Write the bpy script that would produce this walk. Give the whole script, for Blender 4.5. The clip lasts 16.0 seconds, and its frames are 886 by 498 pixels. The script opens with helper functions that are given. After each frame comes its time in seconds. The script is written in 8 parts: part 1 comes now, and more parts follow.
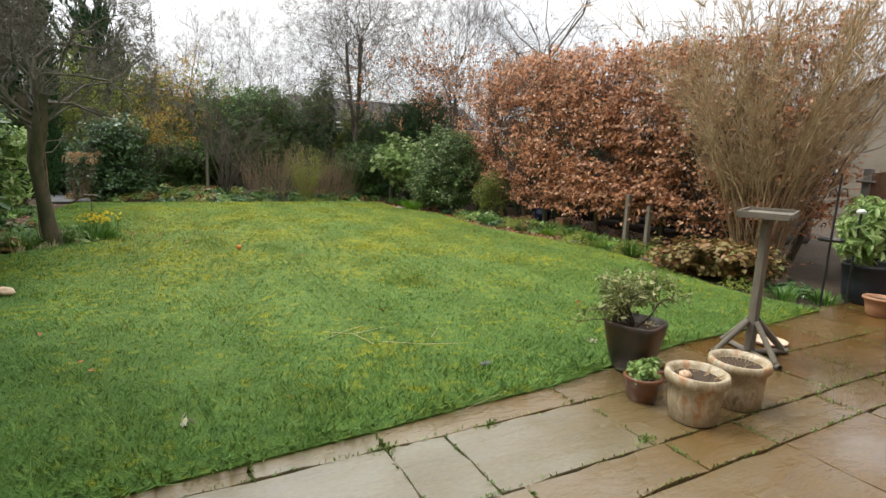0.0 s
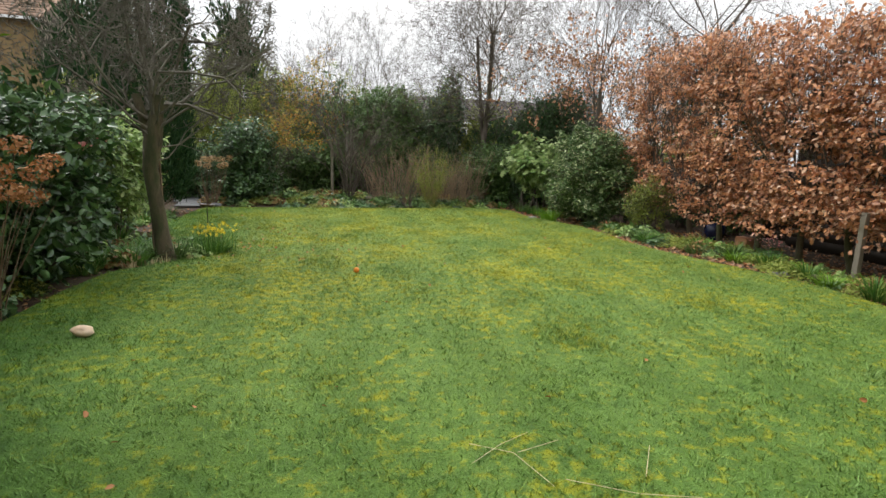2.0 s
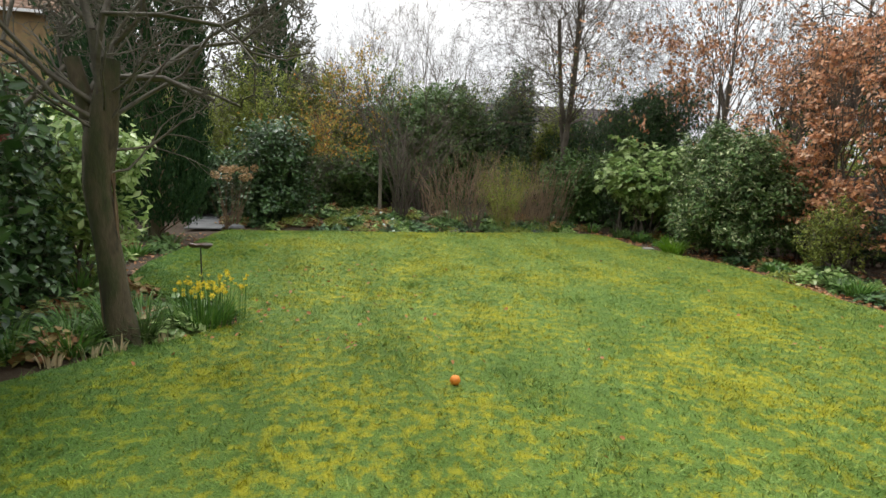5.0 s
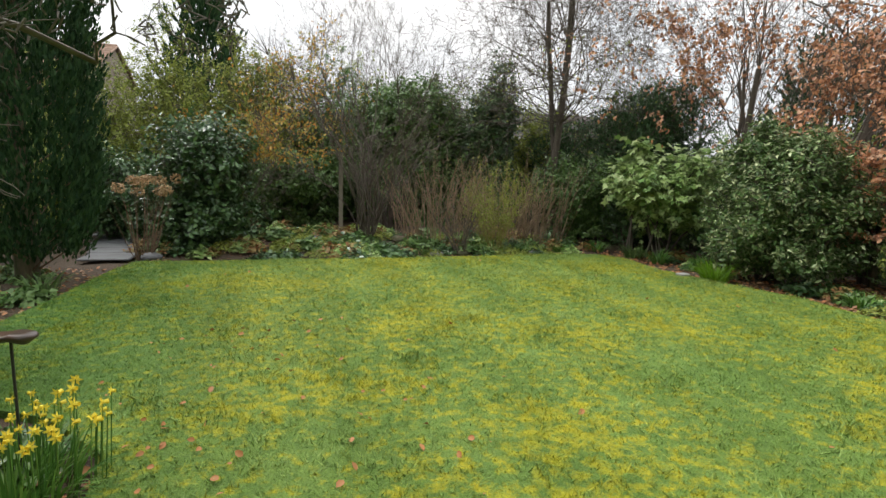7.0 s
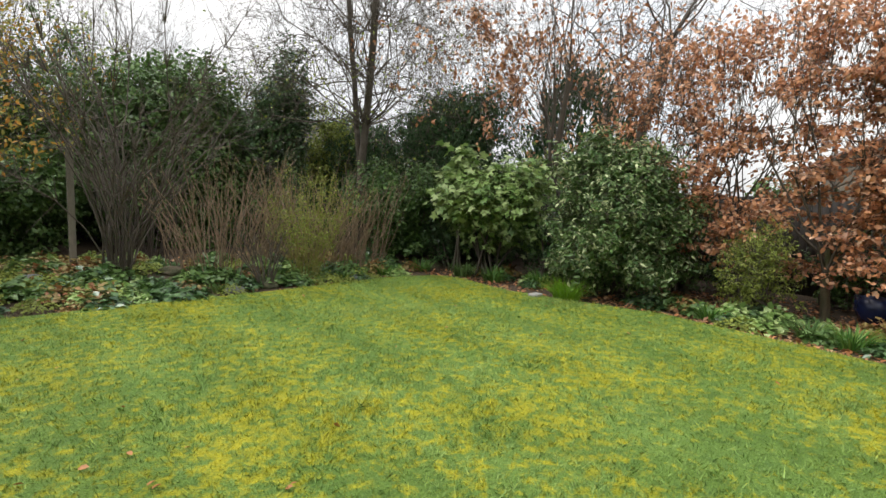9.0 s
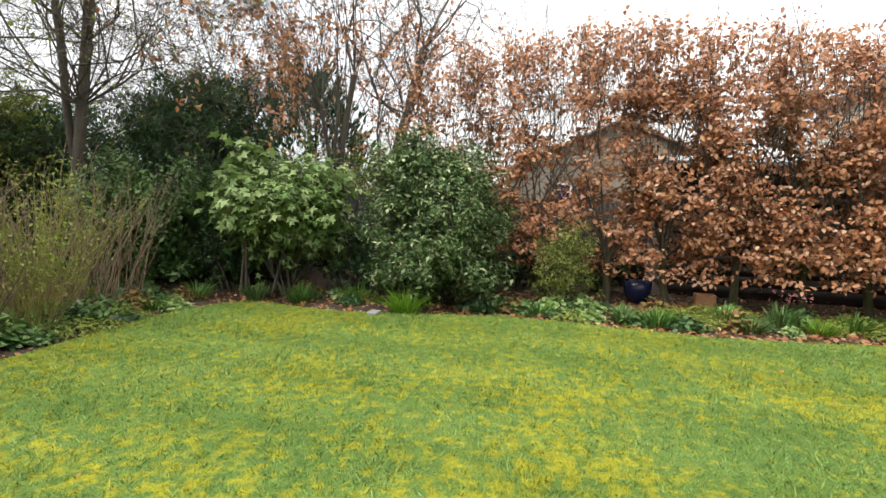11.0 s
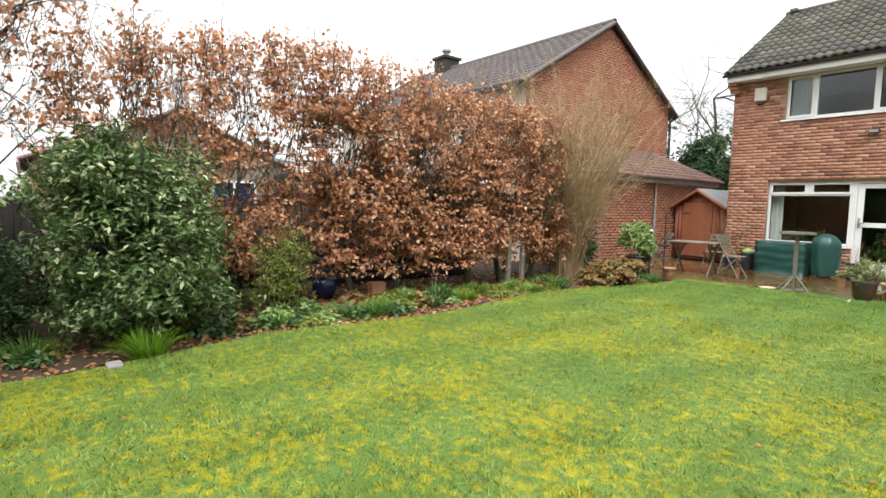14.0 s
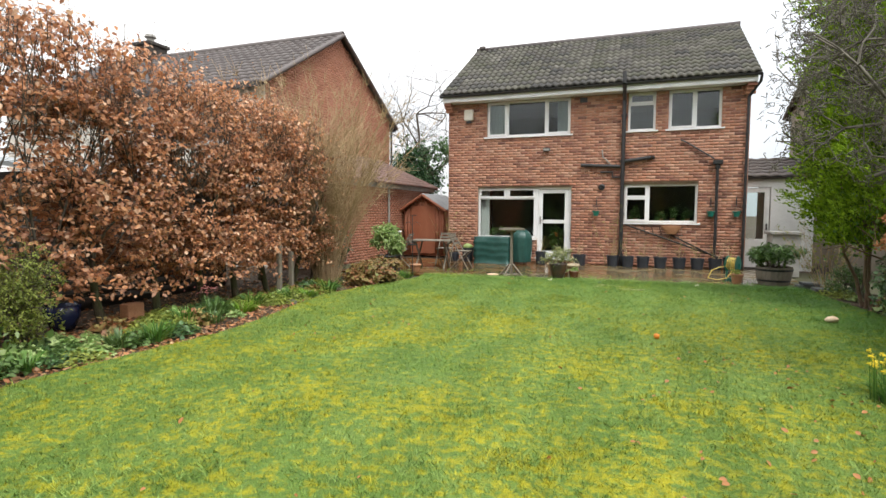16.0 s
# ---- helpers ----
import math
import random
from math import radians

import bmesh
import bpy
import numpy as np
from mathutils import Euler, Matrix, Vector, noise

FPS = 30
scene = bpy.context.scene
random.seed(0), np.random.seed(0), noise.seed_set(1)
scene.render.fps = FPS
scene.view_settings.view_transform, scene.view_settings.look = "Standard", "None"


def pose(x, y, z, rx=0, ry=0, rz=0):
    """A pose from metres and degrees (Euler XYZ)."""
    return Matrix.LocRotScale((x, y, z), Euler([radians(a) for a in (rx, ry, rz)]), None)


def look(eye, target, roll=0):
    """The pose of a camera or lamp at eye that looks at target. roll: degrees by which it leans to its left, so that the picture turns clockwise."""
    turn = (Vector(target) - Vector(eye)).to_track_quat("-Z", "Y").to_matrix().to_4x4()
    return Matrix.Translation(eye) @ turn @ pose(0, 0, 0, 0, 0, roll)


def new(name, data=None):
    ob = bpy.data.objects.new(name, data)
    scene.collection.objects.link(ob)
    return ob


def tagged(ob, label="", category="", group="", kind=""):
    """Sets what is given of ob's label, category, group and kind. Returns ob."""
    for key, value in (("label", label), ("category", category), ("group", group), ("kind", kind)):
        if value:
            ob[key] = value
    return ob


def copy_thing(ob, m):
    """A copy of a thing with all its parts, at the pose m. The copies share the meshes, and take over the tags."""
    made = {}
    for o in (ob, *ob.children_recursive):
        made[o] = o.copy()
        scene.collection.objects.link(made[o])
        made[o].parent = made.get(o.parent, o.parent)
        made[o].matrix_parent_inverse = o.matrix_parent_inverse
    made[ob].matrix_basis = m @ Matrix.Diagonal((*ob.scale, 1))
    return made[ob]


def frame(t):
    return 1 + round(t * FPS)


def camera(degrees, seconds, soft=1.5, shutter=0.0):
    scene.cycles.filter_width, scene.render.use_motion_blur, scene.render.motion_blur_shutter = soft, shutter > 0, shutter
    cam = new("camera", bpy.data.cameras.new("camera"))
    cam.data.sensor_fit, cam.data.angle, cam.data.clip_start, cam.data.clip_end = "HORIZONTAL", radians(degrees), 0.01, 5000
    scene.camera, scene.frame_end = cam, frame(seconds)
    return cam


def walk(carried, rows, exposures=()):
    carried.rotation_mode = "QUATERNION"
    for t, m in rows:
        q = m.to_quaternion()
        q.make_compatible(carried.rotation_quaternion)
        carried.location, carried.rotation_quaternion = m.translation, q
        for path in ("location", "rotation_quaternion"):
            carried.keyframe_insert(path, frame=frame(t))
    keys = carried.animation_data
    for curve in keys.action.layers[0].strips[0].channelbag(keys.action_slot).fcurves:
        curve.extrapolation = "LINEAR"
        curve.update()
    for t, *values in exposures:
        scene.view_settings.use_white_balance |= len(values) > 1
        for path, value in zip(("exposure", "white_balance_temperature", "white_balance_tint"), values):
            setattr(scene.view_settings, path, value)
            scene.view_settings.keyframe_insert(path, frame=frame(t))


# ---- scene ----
cam = camera(79.8, 16.0)

# ---------- camera and light ----------
PATH = [
    (0, (-3.349, 1.256, 1.362), (-2.414, 2.99, 1.017), 2.2),
    (0.5, (-3.325, 1.562, 1.367), (-2.479, 3.339, 1.012), 2.1),
    (1, (-3.222, 1.961, 1.391), (-2.511, 3.796, 1.033), 2.1),
    (1.5, (-3.144, 2.354, 1.389), (-2.542, 4.226, 1.028), 1.9),
    (2, (-3.083, 2.811, 1.403), (-2.552, 4.705, 1.044), 1.9),
    (2.5, (-3.036, 3.282, 1.38), (-2.578, 5.197, 1.027), 1.8),
    (3, (-3.038, 3.781, 1.365), (-2.664, 5.715, 1.016), 1.7),
    (3.5, (-3.064, 4.234, 1.376), (-2.696, 6.17, 1.032), 1.7),
    (4, (-3.097, 4.728, 1.388), (-2.715, 6.661, 1.045), 1.9),
    (6.5, (-3.235, 7.445, 1.315), (-2.730, 9.357, 1.019), 1.7),
    (7, (-3.167, 7.932, 1.331), (-2.582, 9.822, 1.037), 1.7),
    (7.5, (-3.135, 8.369, 1.352), (-2.392, 10.203, 1.063), 1.9),
    (8, (-3.169, 8.867, 1.341), (-2.191, 10.591, 1.073), 2.0),
    (8.5, (-3.2, 9.376, 1.319), (-2.017, 10.969, 1.072), 2.2),
    (11, (-3.345, 11.72, 1.262), (-1.406, 12.175, 1.083), 2.0),
    (11.5, (-3.31, 12.29, 1.316), (-1.319, 12.369, 1.146), 1.6),
    (12, (-3.325, 12.745, 1.388), (-1.346, 12.514, 1.209), 1.5),
    (12.5, (-3.282, 13.15, 1.402), (-1.356, 12.643, 1.221), 1.4),
    (13, (-3.197, 13.59, 1.411), (-1.365, 12.807, 1.230), 1.6),
    (13.5, (-3.128, 13.965, 1.446), (-1.405, 12.966, 1.264), 1.5),
    (14, (-3.017, 14.299, 1.427), (-1.457, 13.059, 1.257), 1.3),
    (14.5, (-2.887, 14.585, 1.417), (-1.527, 13.127, 1.255), 0.9),
    (15, (-2.669, 14.833, 1.407), (-1.543, 13.187, 1.254), 0.6),
    (15.5, (-2.437, 14.990, 1.413), (-1.529, 13.215, 1.266), 0.6),
    (16, (-2.209, 15.102, 1.407), (-1.518, 13.231, 1.27), 0.3),
]
EXPOSURES = [(0, 1.04), (4, 0.92), (8.5, 0.92), (11, 1.16), (14, 1.26), (16, 1.14)]
walk(cam, [(t, look(e, g, r)) for t, e, g, r in PATH], EXPOSURES)

world = bpy.data.worlds.new("world")
scene.world = world
world.use_nodes = True
wn = world.node_tree
sky = wn.nodes.new("ShaderNodeTexSky")
sky.sky_type = 'NISHITA'
sky.sun_disc = False
sky.sun_elevation = radians(58)
sky.sun_rotation = radians(315)
scale = wn.nodes.new("ShaderNodeVectorMath")
scale.operation = 'SCALE'
scale.inputs["Scale"].default_value = 0.1
wn.links.new(sky.outputs[0], scale.inputs[0])
tc = wn.nodes.new("ShaderNodeTexCoord")
cn = wn.nodes.new("ShaderNodeTexNoise")
cn.inputs["Scale"].default_value = 1.6
cn.inputs["Detail"].default_value = 4
wn.links.new(tc.outputs["Generated"], cn.inputs["Vector"])
cr = wn.nodes.new("ShaderNodeValToRGB")
cr.color_ramp.elements[0].position, cr.color_ramp.elements[0].color = 0.35, (0.72, 0.76, 0.81, 1)
cr.color_ramp.elements[1].position, cr.color_ramp.elements[1].color = 0.62, (1.0, 0.985, 0.96, 1)
wn.links.new(cn.outputs[0], cr.inputs[0])
mx = wn.nodes.new("ShaderNodeMix")
mx.data_type = 'RGBA'
mx.inputs[0].default_value = 0.9
wn.links.new(scale.outputs[0], mx.inputs[6])
wn.links.new(cr.outputs[0], mx.inputs[7])
wn.links.new(mx.outputs[2], wn.nodes["Background"].inputs[0])
# an overcast sky is three times as bright overhead as at the horizon
sz = wn.nodes.new("ShaderNodeSeparateXYZ")
wn.links.new(tc.outputs["Generated"], sz.inputs[0])
up = wn.nodes.new("ShaderNodeMapRange")
up.inputs[3].default_value, up.inputs[4].default_value = 0.52, 1.45
wn.links.new(sz.outputs[2], up.inputs[0])
wn.links.new(up.outputs[0], wn.nodes["Background"].inputs[1])

sun_data = bpy.data.lights.new("sun", 'SUN')
sun_data.energy, sun_data.angle, sun_data.color = 1.25, radians(25), (1.0, 0.97, 0.92)
sun = new("sun", sun_data)
sun.matrix_world = look((-5.3, 11.3, 12), (0, 6, 0))

# ---------- materials ----------
def nodes_of(name):
    m = bpy.data.materials.new(name)
    m.use_nodes = True
    return m, m.node_tree, m.node_tree.nodes["Principled BSDF"]


def ramp(nt, cols, const=False):
    r = nt.nodes.new("ShaderNodeValToRGB")
    e = r.color_ramp.elements
    while len(e) < len(cols):
        e.new(0.5)
    for i, c in enumerate(cols):
        e[i].position = i / max(1, len(cols) - 1)
        e[i].color = (*c, 1)
    if const:
        r.color_ramp.interpolation = 'CONSTANT'
        for i in range(len(cols)):
            e[i].position = i / len(cols)
    return r


def noise_node(nt, s, detail=4, rough=0.6, stretch=None):
    g = nt.nodes.new("ShaderNodeNewGeometry")
    n = nt.nodes.new("ShaderNodeTexNoise")
    n.inputs["Scale"].default_value = s
    n.inputs["Detail"].default_value = detail
    n.inputs["Roughness"].default_value = rough
    if stretch:
        mp = nt.nodes.new("ShaderNodeMapping")
        mp.inputs["Scale"].default_value = stretch
        nt.links.new(g.outputs["Position"], mp.inputs[0])
        nt.links.new(mp.outputs[0], n.inputs["Vector"])
    else:
        nt.links.new(g.outputs["Position"], n.inputs["Vector"])
    return n


def mixrgb(nt, a, b, fac, mode='MIX'):
    m = nt.nodes.new("ShaderNodeMix")
    m.data_type, m.blend_type = 'RGBA', mode
    for sock, v in ((0, fac), (6, a), (7, b)):
        if isinstance(v, bpy.types.NodeSocket):
            nt.links.new(v, m.inputs[sock])
        elif sock:
            m.inputs[sock].default_value = (*v, 1)
        else:
            m.inputs[0].default_value = v
    return m.outputs[2]


def surface(name, cols, scale=3.0, rough=0.7, bump=0.3, bscale=60, rand=None, amount=0.3, metal=0.0, stretch=None, spec=0.5, wet=None, dist=0.004, grain=0.35):
    """A varied opaque surface: broad stains, fine grain, relief; rand 'island' or 'object' shades piece by piece."""
    m, nt, p = nodes_of(name)
    n1 = noise_node(nt, scale, 4, stretch=stretch)
    r = ramp(nt, cols)
    sp = nt.nodes.new("ShaderNodeMapRange")
    sp.inputs[1].default_value, sp.inputs[2].default_value = 0.3, 0.7
    nt.links.new(n1.outputs[0], sp.inputs[0])
    nt.links.new(sp.outputs[0], r.inputs[0])
    n2 = noise_node(nt, bscale, 5, 0.65, stretch=stretch)
    g = ramp(nt, [(1 - grain,) * 3, (1 + grain,) * 3])
    nt.links.new(n2.outputs[0], g.inputs[0])
    col = mixrgb(nt, r.outputs[0], g.outputs[0], 1.0, 'MULTIPLY')
    if rand:
        if rand == "island":
            q = nt.nodes.new("ShaderNodeNewGeometry").outputs["Random Per Island"]
        else:
            q = nt.nodes.new("ShaderNodeObjectInfo").outputs["Random"]
        v = ramp(nt, [(1 - amount,) * 3, (1, 1, 1), (1 + amount,) * 3])
        nt.links.new(q, v.inputs[0])
        col = mixrgb(nt, col, v.outputs[0], 1.0, 'MULTIPLY')
    nt.links.new(col, p.inputs["Base Color"])
    p.inputs["Roughness"].default_value = rough
    p.inputs["Metallic"].default_value = metal
    p.inputs["Specular IOR Level"].default_value = spec
    if wet:
        nw = noise_node(nt, wet[0], 3)
        mr = nt.nodes.new("ShaderNodeMapRange")
        mr.inputs[1].default_value, mr.inputs[2].default_value = 0.42, 0.6
        mr.inputs[3].default_value, mr.inputs[4].default_value = wet[1], wet[2]
        nt.links.new(nw.outputs[0], mr.inputs[0])
        nt.links.new(mr.outputs[0], p.inputs["Roughness"])
    if bump:
        b = nt.nodes.new("ShaderNodeBump")
        b.inputs["Strength"].default_value, b.inputs["Distance"].default_value = bump, dist
        nt.links.new(n2.outputs[0], b.inputs["Height"])
        nt.links.new(b.outputs[0], p.inputs["Normal"])
    return m


def by_piece(name, cols, rand="island", rough=0.85, bscale=90, bump=0.5, stain=2.0):
    """Pieces that each take one of several tones, with grain and broad stains."""
    m, nt, p = nodes_of(name)
    if rand == "island":
        q = nt.nodes.new("ShaderNodeNewGeometry").outputs["Random Per Island"]
    else:
        q = nt.nodes.new("ShaderNodeObjectInfo").outputs["Random"]
    r = ramp(nt, cols)
    nt.links.new(q, r.inputs[0])
    n = noise_node(nt, bscale, 4, 0.7)
    g = ramp(nt, [(0.6,) * 3, (1.35,) * 3])
    nt.links.new(n.outputs[0], g.inputs[0])
    col = mixrgb(nt, r.outputs[0], g.outputs[0], 1.0, 'MULTIPLY')
    n3 = noise_node(nt, stain, 4, 0.6)
    g3 = ramp(nt, [(0.7,) * 3, (1.25,) * 3])
    nt.links.new(n3.outputs[0], g3.inputs[0])
    col = mixrgb(nt, col, g3.outputs[0], 1.0, 'MULTIPLY')
    nt.links.new(col, p.inputs["Base Color"])
    p.inputs["Roughness"].default_value = rough
    b = nt.nodes.new("ShaderNodeBump")
    b.inputs["Strength"].default_value, b.inputs["Distance"].default_value = bump, 0.003
    nt.links.new(n.outputs[0], b.inputs["Height"])
    nt.links.new(b.outputs[0], p.inputs["Normal"])
    return m


def leafy(name, cols, rough=0.45, trans=0.25, spec=0.4, patch=None):
    """Foliage: each leaf one of several tones, light passes partly through."""
    m, nt, p = nodes_of(name)
    q = nt.nodes.new("ShaderNodeNewGeometry").outputs["Random Per Island"]
    r = ramp(nt, cols)
    nt.links.new(q, r.inputs[0])
    n = noise_node(nt, 2.2, 3)
    g = ramp(nt, [(0.55,) * 3, (1.45,) * 3])
    nt.links.new(n.outputs[0], g.inputs[0])
    col = mixrgb(nt, r.outputs[0], g.outputs[0], 1.0, 'MULTIPLY')
    nt.links.new(col, p.inputs["Base Color"])
    p.inputs["Roughness"].default_value = rough
    p.inputs["Specular IOR Level"].default_value = spec
    t = nt.nodes.new("ShaderNodeBsdfTranslucent")
    nt.links.new(col, t.inputs[0])
    mx_ = nt.nodes.new("ShaderNodeMixShader")
    mx_.inputs[0].default_value = trans
    nt.links.new(p.outputs[0], mx_.inputs[1])
    nt.links.new(t.outputs[0], mx_.inputs[2])
    nt.links.new(mx_.outputs[0], nt.nodes["Material Output"].inputs[0])
    return m


def turf(name, blade):
    """The lawn's colours: green with yellow moss in patches, mown bands; blades and the ground under them share it."""
    m, nt, p = nodes_of(name)
    big = noise_node(nt, 0.8, 3, 0.5)
    mid = noise_node(nt, 12.0, 5, 0.72)
    add = nt.nodes.new("ShaderNodeMath")
    add.operation = 'MULTIPLY_ADD'
    add.inputs[1].default_value = 0.34
    nt.links.new(big.outputs[0], add.inputs[0])
    half = nt.nodes.new("ShaderNodeMath")
    half.operation = 'MULTIPLY'
    half.inputs[1].default_value = 0.80
    nt.links.new(mid.outputs[0], half.inputs[0])
    nt.links.new(half.outputs[0], add.inputs[2])
    # more moss in the middle of the lawn than by the paving
    pos = nt.nodes.new("ShaderNodeNewGeometry")
    sx = nt.nodes.new("ShaderNodeSeparateXYZ")
    nt.links.new(pos.outputs["Position"], sx.inputs[0])
    gy = nt.nodes.new("ShaderNodeMapRange")
    gy.inputs[1].default_value, gy.inputs[2].default_value = 3.5, 9.0
    gy.inputs[3].default_value, gy.inputs[4].default_value = -0.055, 0.012
    nt.links.new(sx.outputs[1], gy.inputs[0])
    a2 = nt.nodes.new("ShaderNodeMath")
    nt.links.new(add.outputs[0], a2.inputs[0])
    nt.links.new(gy.outputs[0], a2.inputs[1])
    mr = nt.nodes.new("ShaderNodeMapRange")
    mr.inputs[1].default_value, mr.inputs[2].default_value = 0.560, 0.665
    nt.links.new(a2.outputs[0], mr.inputs[0])
    green = ramp(nt, GREEN_BLADE if blade else GREEN_SOIL)
    tone = noise_node(nt, 1.1, 4, 0.6)
    nt.links.new(tone.outputs[0], green.inputs[0])
    moss = ramp(nt, [(0.21, 0.26, 0.020), (0.43, 0.365, 0.012)])
    fine = noise_node(nt, 14, 4, 0.7)
    nt.links.new(fine.outputs[0], moss.inputs[0])
    col = mixrgb(nt, green.outputs[0], moss.outputs[0], mr.outputs[0])
    deep = nt.nodes.new("ShaderNodeMapRange")
    deep.inputs[1].default_value, deep.inputs[2].default_value = 3.6, 7.5
    nt.links.new(sx.outputs[1], deep.inputs[0])
    lush = mixrgb(nt, (0.78, 0.90, 0.85), (1.0, 1.0, 1.0), deep.outputs[0])
    col = mixrgb(nt, col, lush, 1.0, 'MULTIPLY')
    # tree shade along the left bed, painted into the grass colour by x
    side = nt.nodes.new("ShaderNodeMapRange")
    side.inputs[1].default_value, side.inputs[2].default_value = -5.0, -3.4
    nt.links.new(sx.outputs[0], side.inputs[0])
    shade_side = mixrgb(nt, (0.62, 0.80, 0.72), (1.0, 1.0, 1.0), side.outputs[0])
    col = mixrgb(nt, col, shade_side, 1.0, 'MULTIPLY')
    # tussocks: darker and bluer here, paler there
    tus = noise_node(nt, 9, 6, 0.75)
    tr = ramp(nt, [(0.30, 0.40, 0.40), (0.55, 0.68, 0.74), (1.0, 1.0, 1.0), (1.35, 1.27, 1.3), (1.5, 1.45, 1.6)])
    nt.links.new(tus.outputs[0], tr.inputs[0])
    col = mixrgb(nt, col, tr.outputs[0], 1.0, 'MULTIPLY')
    wide = noise_node(nt, 2.2, 4, 0.6, (1, 0.5, 1))
    wr = ramp(nt, [(0.62, 0.75, 0.75), (1.0, 1.0, 1.0), (1.25, 1.18, 1.35)])
    nt.links.new(wide.outputs[0], wr.inputs[0])
    col = mixrgb(nt, col, wr.outputs[0], 1.0, 'MULTIPLY')
    # bands left by the mower, up and down the garden
    band = nt.nodes.new("ShaderNodeTexWave")
    band.wave_type, band.bands_direction = 'BANDS', 'X'
    band.inputs["Scale"].default_value = 0.34
    band.inputs["Distortion"].default_value = 1.2
    band.inputs["Detail"].default_value = 3
    band.inputs["Detail Scale"].default_value = 0.6
    nt.links.new(pos.outputs["Position"], band.inputs["Vector"])
    br = ramp(nt, [(0.92, 0.93, 0.90), (1.07, 1.06, 1.14)])
    nt.links.new(band.outputs["Fac"], br.inputs[0])
    col = mixrgb(nt, col, br.outputs[0], 1.0, 'MULTIPLY')
    if blade:
        q = nt.nodes.new("ShaderNodeNewGeometry").outputs["Random Per Island"]
        v = ramp(nt, [(0.60, 0.64, 0.55), (0.90, 0.91, 0.88), (1.12, 1.10, 1.15), (1.45, 1.38, 1.6)])
        nt.links.new(q, v.inputs[0])
        col = mixrgb(nt, col, v.outputs[0], 1.0, 'MULTIPLY')
    else:
        g = ramp(nt, [(0.55,) * 3, (1.4,) * 3])
        f2 = noise_node(nt, 70, 3, 0.7)
        nt.links.new(f2.outputs[0], g.inputs[0])
        col = mixrgb(nt, col, g.outputs[0], 1.0, 'MULTIPLY')
        b = nt.nodes.new("ShaderNodeBump")
        b.inputs["Strength"].default_value, b.inputs["Distance"].default_value = 1.0, 0.02
        nt.links.new(f2.outputs[0], b.inputs["Height"])
        nt.links.new(b.outputs[0], p.inputs["Normal"])
    nt.links.new(col, p.inputs["Base Color"])
    p.inputs["Roughness"].default_value = 0.6
    p.inputs["Specular IOR Level"].default_value = 0.25
    return m


GREEN_BLADE = [(0.120, 0.210, 0.034), (0.185, 0.280, 0.060), (0.27, 0.340, 0.10)]
GREEN_SOIL = [(0.088, 0.165, 0.022), (0.150, 0.235, 0.040)]

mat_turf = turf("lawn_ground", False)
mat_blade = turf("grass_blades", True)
mat_soil = surface("bed_soil", [(0.035, 0.022, 0.013), (0.075, 0.048, 0.026), (0.05, 0.035, 0.02)], 2.5, 0.9, 0.9, 40, dist=0.02)
BRICKS = [(0.17, 0.08, 0.06), (0.38, 0.175, 0.11), (0.45, 0.225, 0.14), (0.40, 0.175, 0.105), (0.23, 0.10, 0.07), (0.42, 0.21, 0.135), (0.49, 0.28, 0.19), (0.36, 0.16, 0.10)]
mat_brick = by_piece("brick_joined", BRICKS)
mat_brick_part = by_piece("brick_single", BRICKS, "object")
mat_mortar = surface("mortar", [(0.29, 0.205, 0.15), (0.38, 0.28, 0.21)], 4, 0.9, 0.5, 120)
RED = [(0.37, 0.155, 0.09), (0.42, 0.19, 0.12), (0.34, 0.14, 0.082)]
mat_redbrick = by_piece("red_brick", RED)
mat_greywall = surface("grey_render", [(0.19, 0.16, 0.12), (0.27, 0.23, 0.175)], 1.5, 0.9, 0.3, 40)
mat_cream = surface("cream_render", [(0.62, 0.58, 0.50), (0.70, 0.66, 0.58)], 1.5, 0.85, 0.2, 40)
mat_white = surface("white_plastic", [(0.80, 0.80, 0.80), (0.74, 0.75, 0.74)], 2.0, 0.35, 0.05, 30, grain=0.05)
mat_whitewall = surface("white_painted_wall", [(0.76, 0.76, 0.74), (0.64, 0.64, 0.62)], 3.0, 0.8, 0.2, 30, grain=0.12)
mat_black = surface("black_pipe", [(0.018, 0.018, 0.02), (0.035, 0.034, 0.034)], 8.0, 0.4, 0.1, 40)
mat_tile = by_piece("roof_tile_single", [(0.035, 0.034, 0.031), (0.09, 0.082, 0.07), (0.07, 0.07, 0.045), (0.13, 0.12, 0.10)], "object", 0.75, 30, 0.6, 1.2)
mat_tile_j = by_piece("roof_tile_joined", [(0.08, 0.065, 0.06), (0.12, 0.10, 0.092), (0.10, 0.085, 0.08)], "island", 0.6, 30, 0.5, 1.2)
mat_tile_red = by_piece("roof_tile_brown", [(0.17, 0.10, 0.08), (0.22, 0.135, 0.11), (0.14, 0.085, 0.07)], "island", 0.7, 30, 0.5, 1.2)
mat_tile_old = by_piece("roof_tile_pantile", [(0.24, 0.15, 0.10), (0.30, 0.19, 0.13), (0.18, 0.12, 0.08)], "island", 0.8, 30, 0.5, 1.2)
SLAB = [(0.13, 0.09, 0.045), (0.22, 0.17, 0.105), (0.20, 0.185, 0.15), (0.20, 0.12, 0.05), (0.16, 0.12, 0.08)]


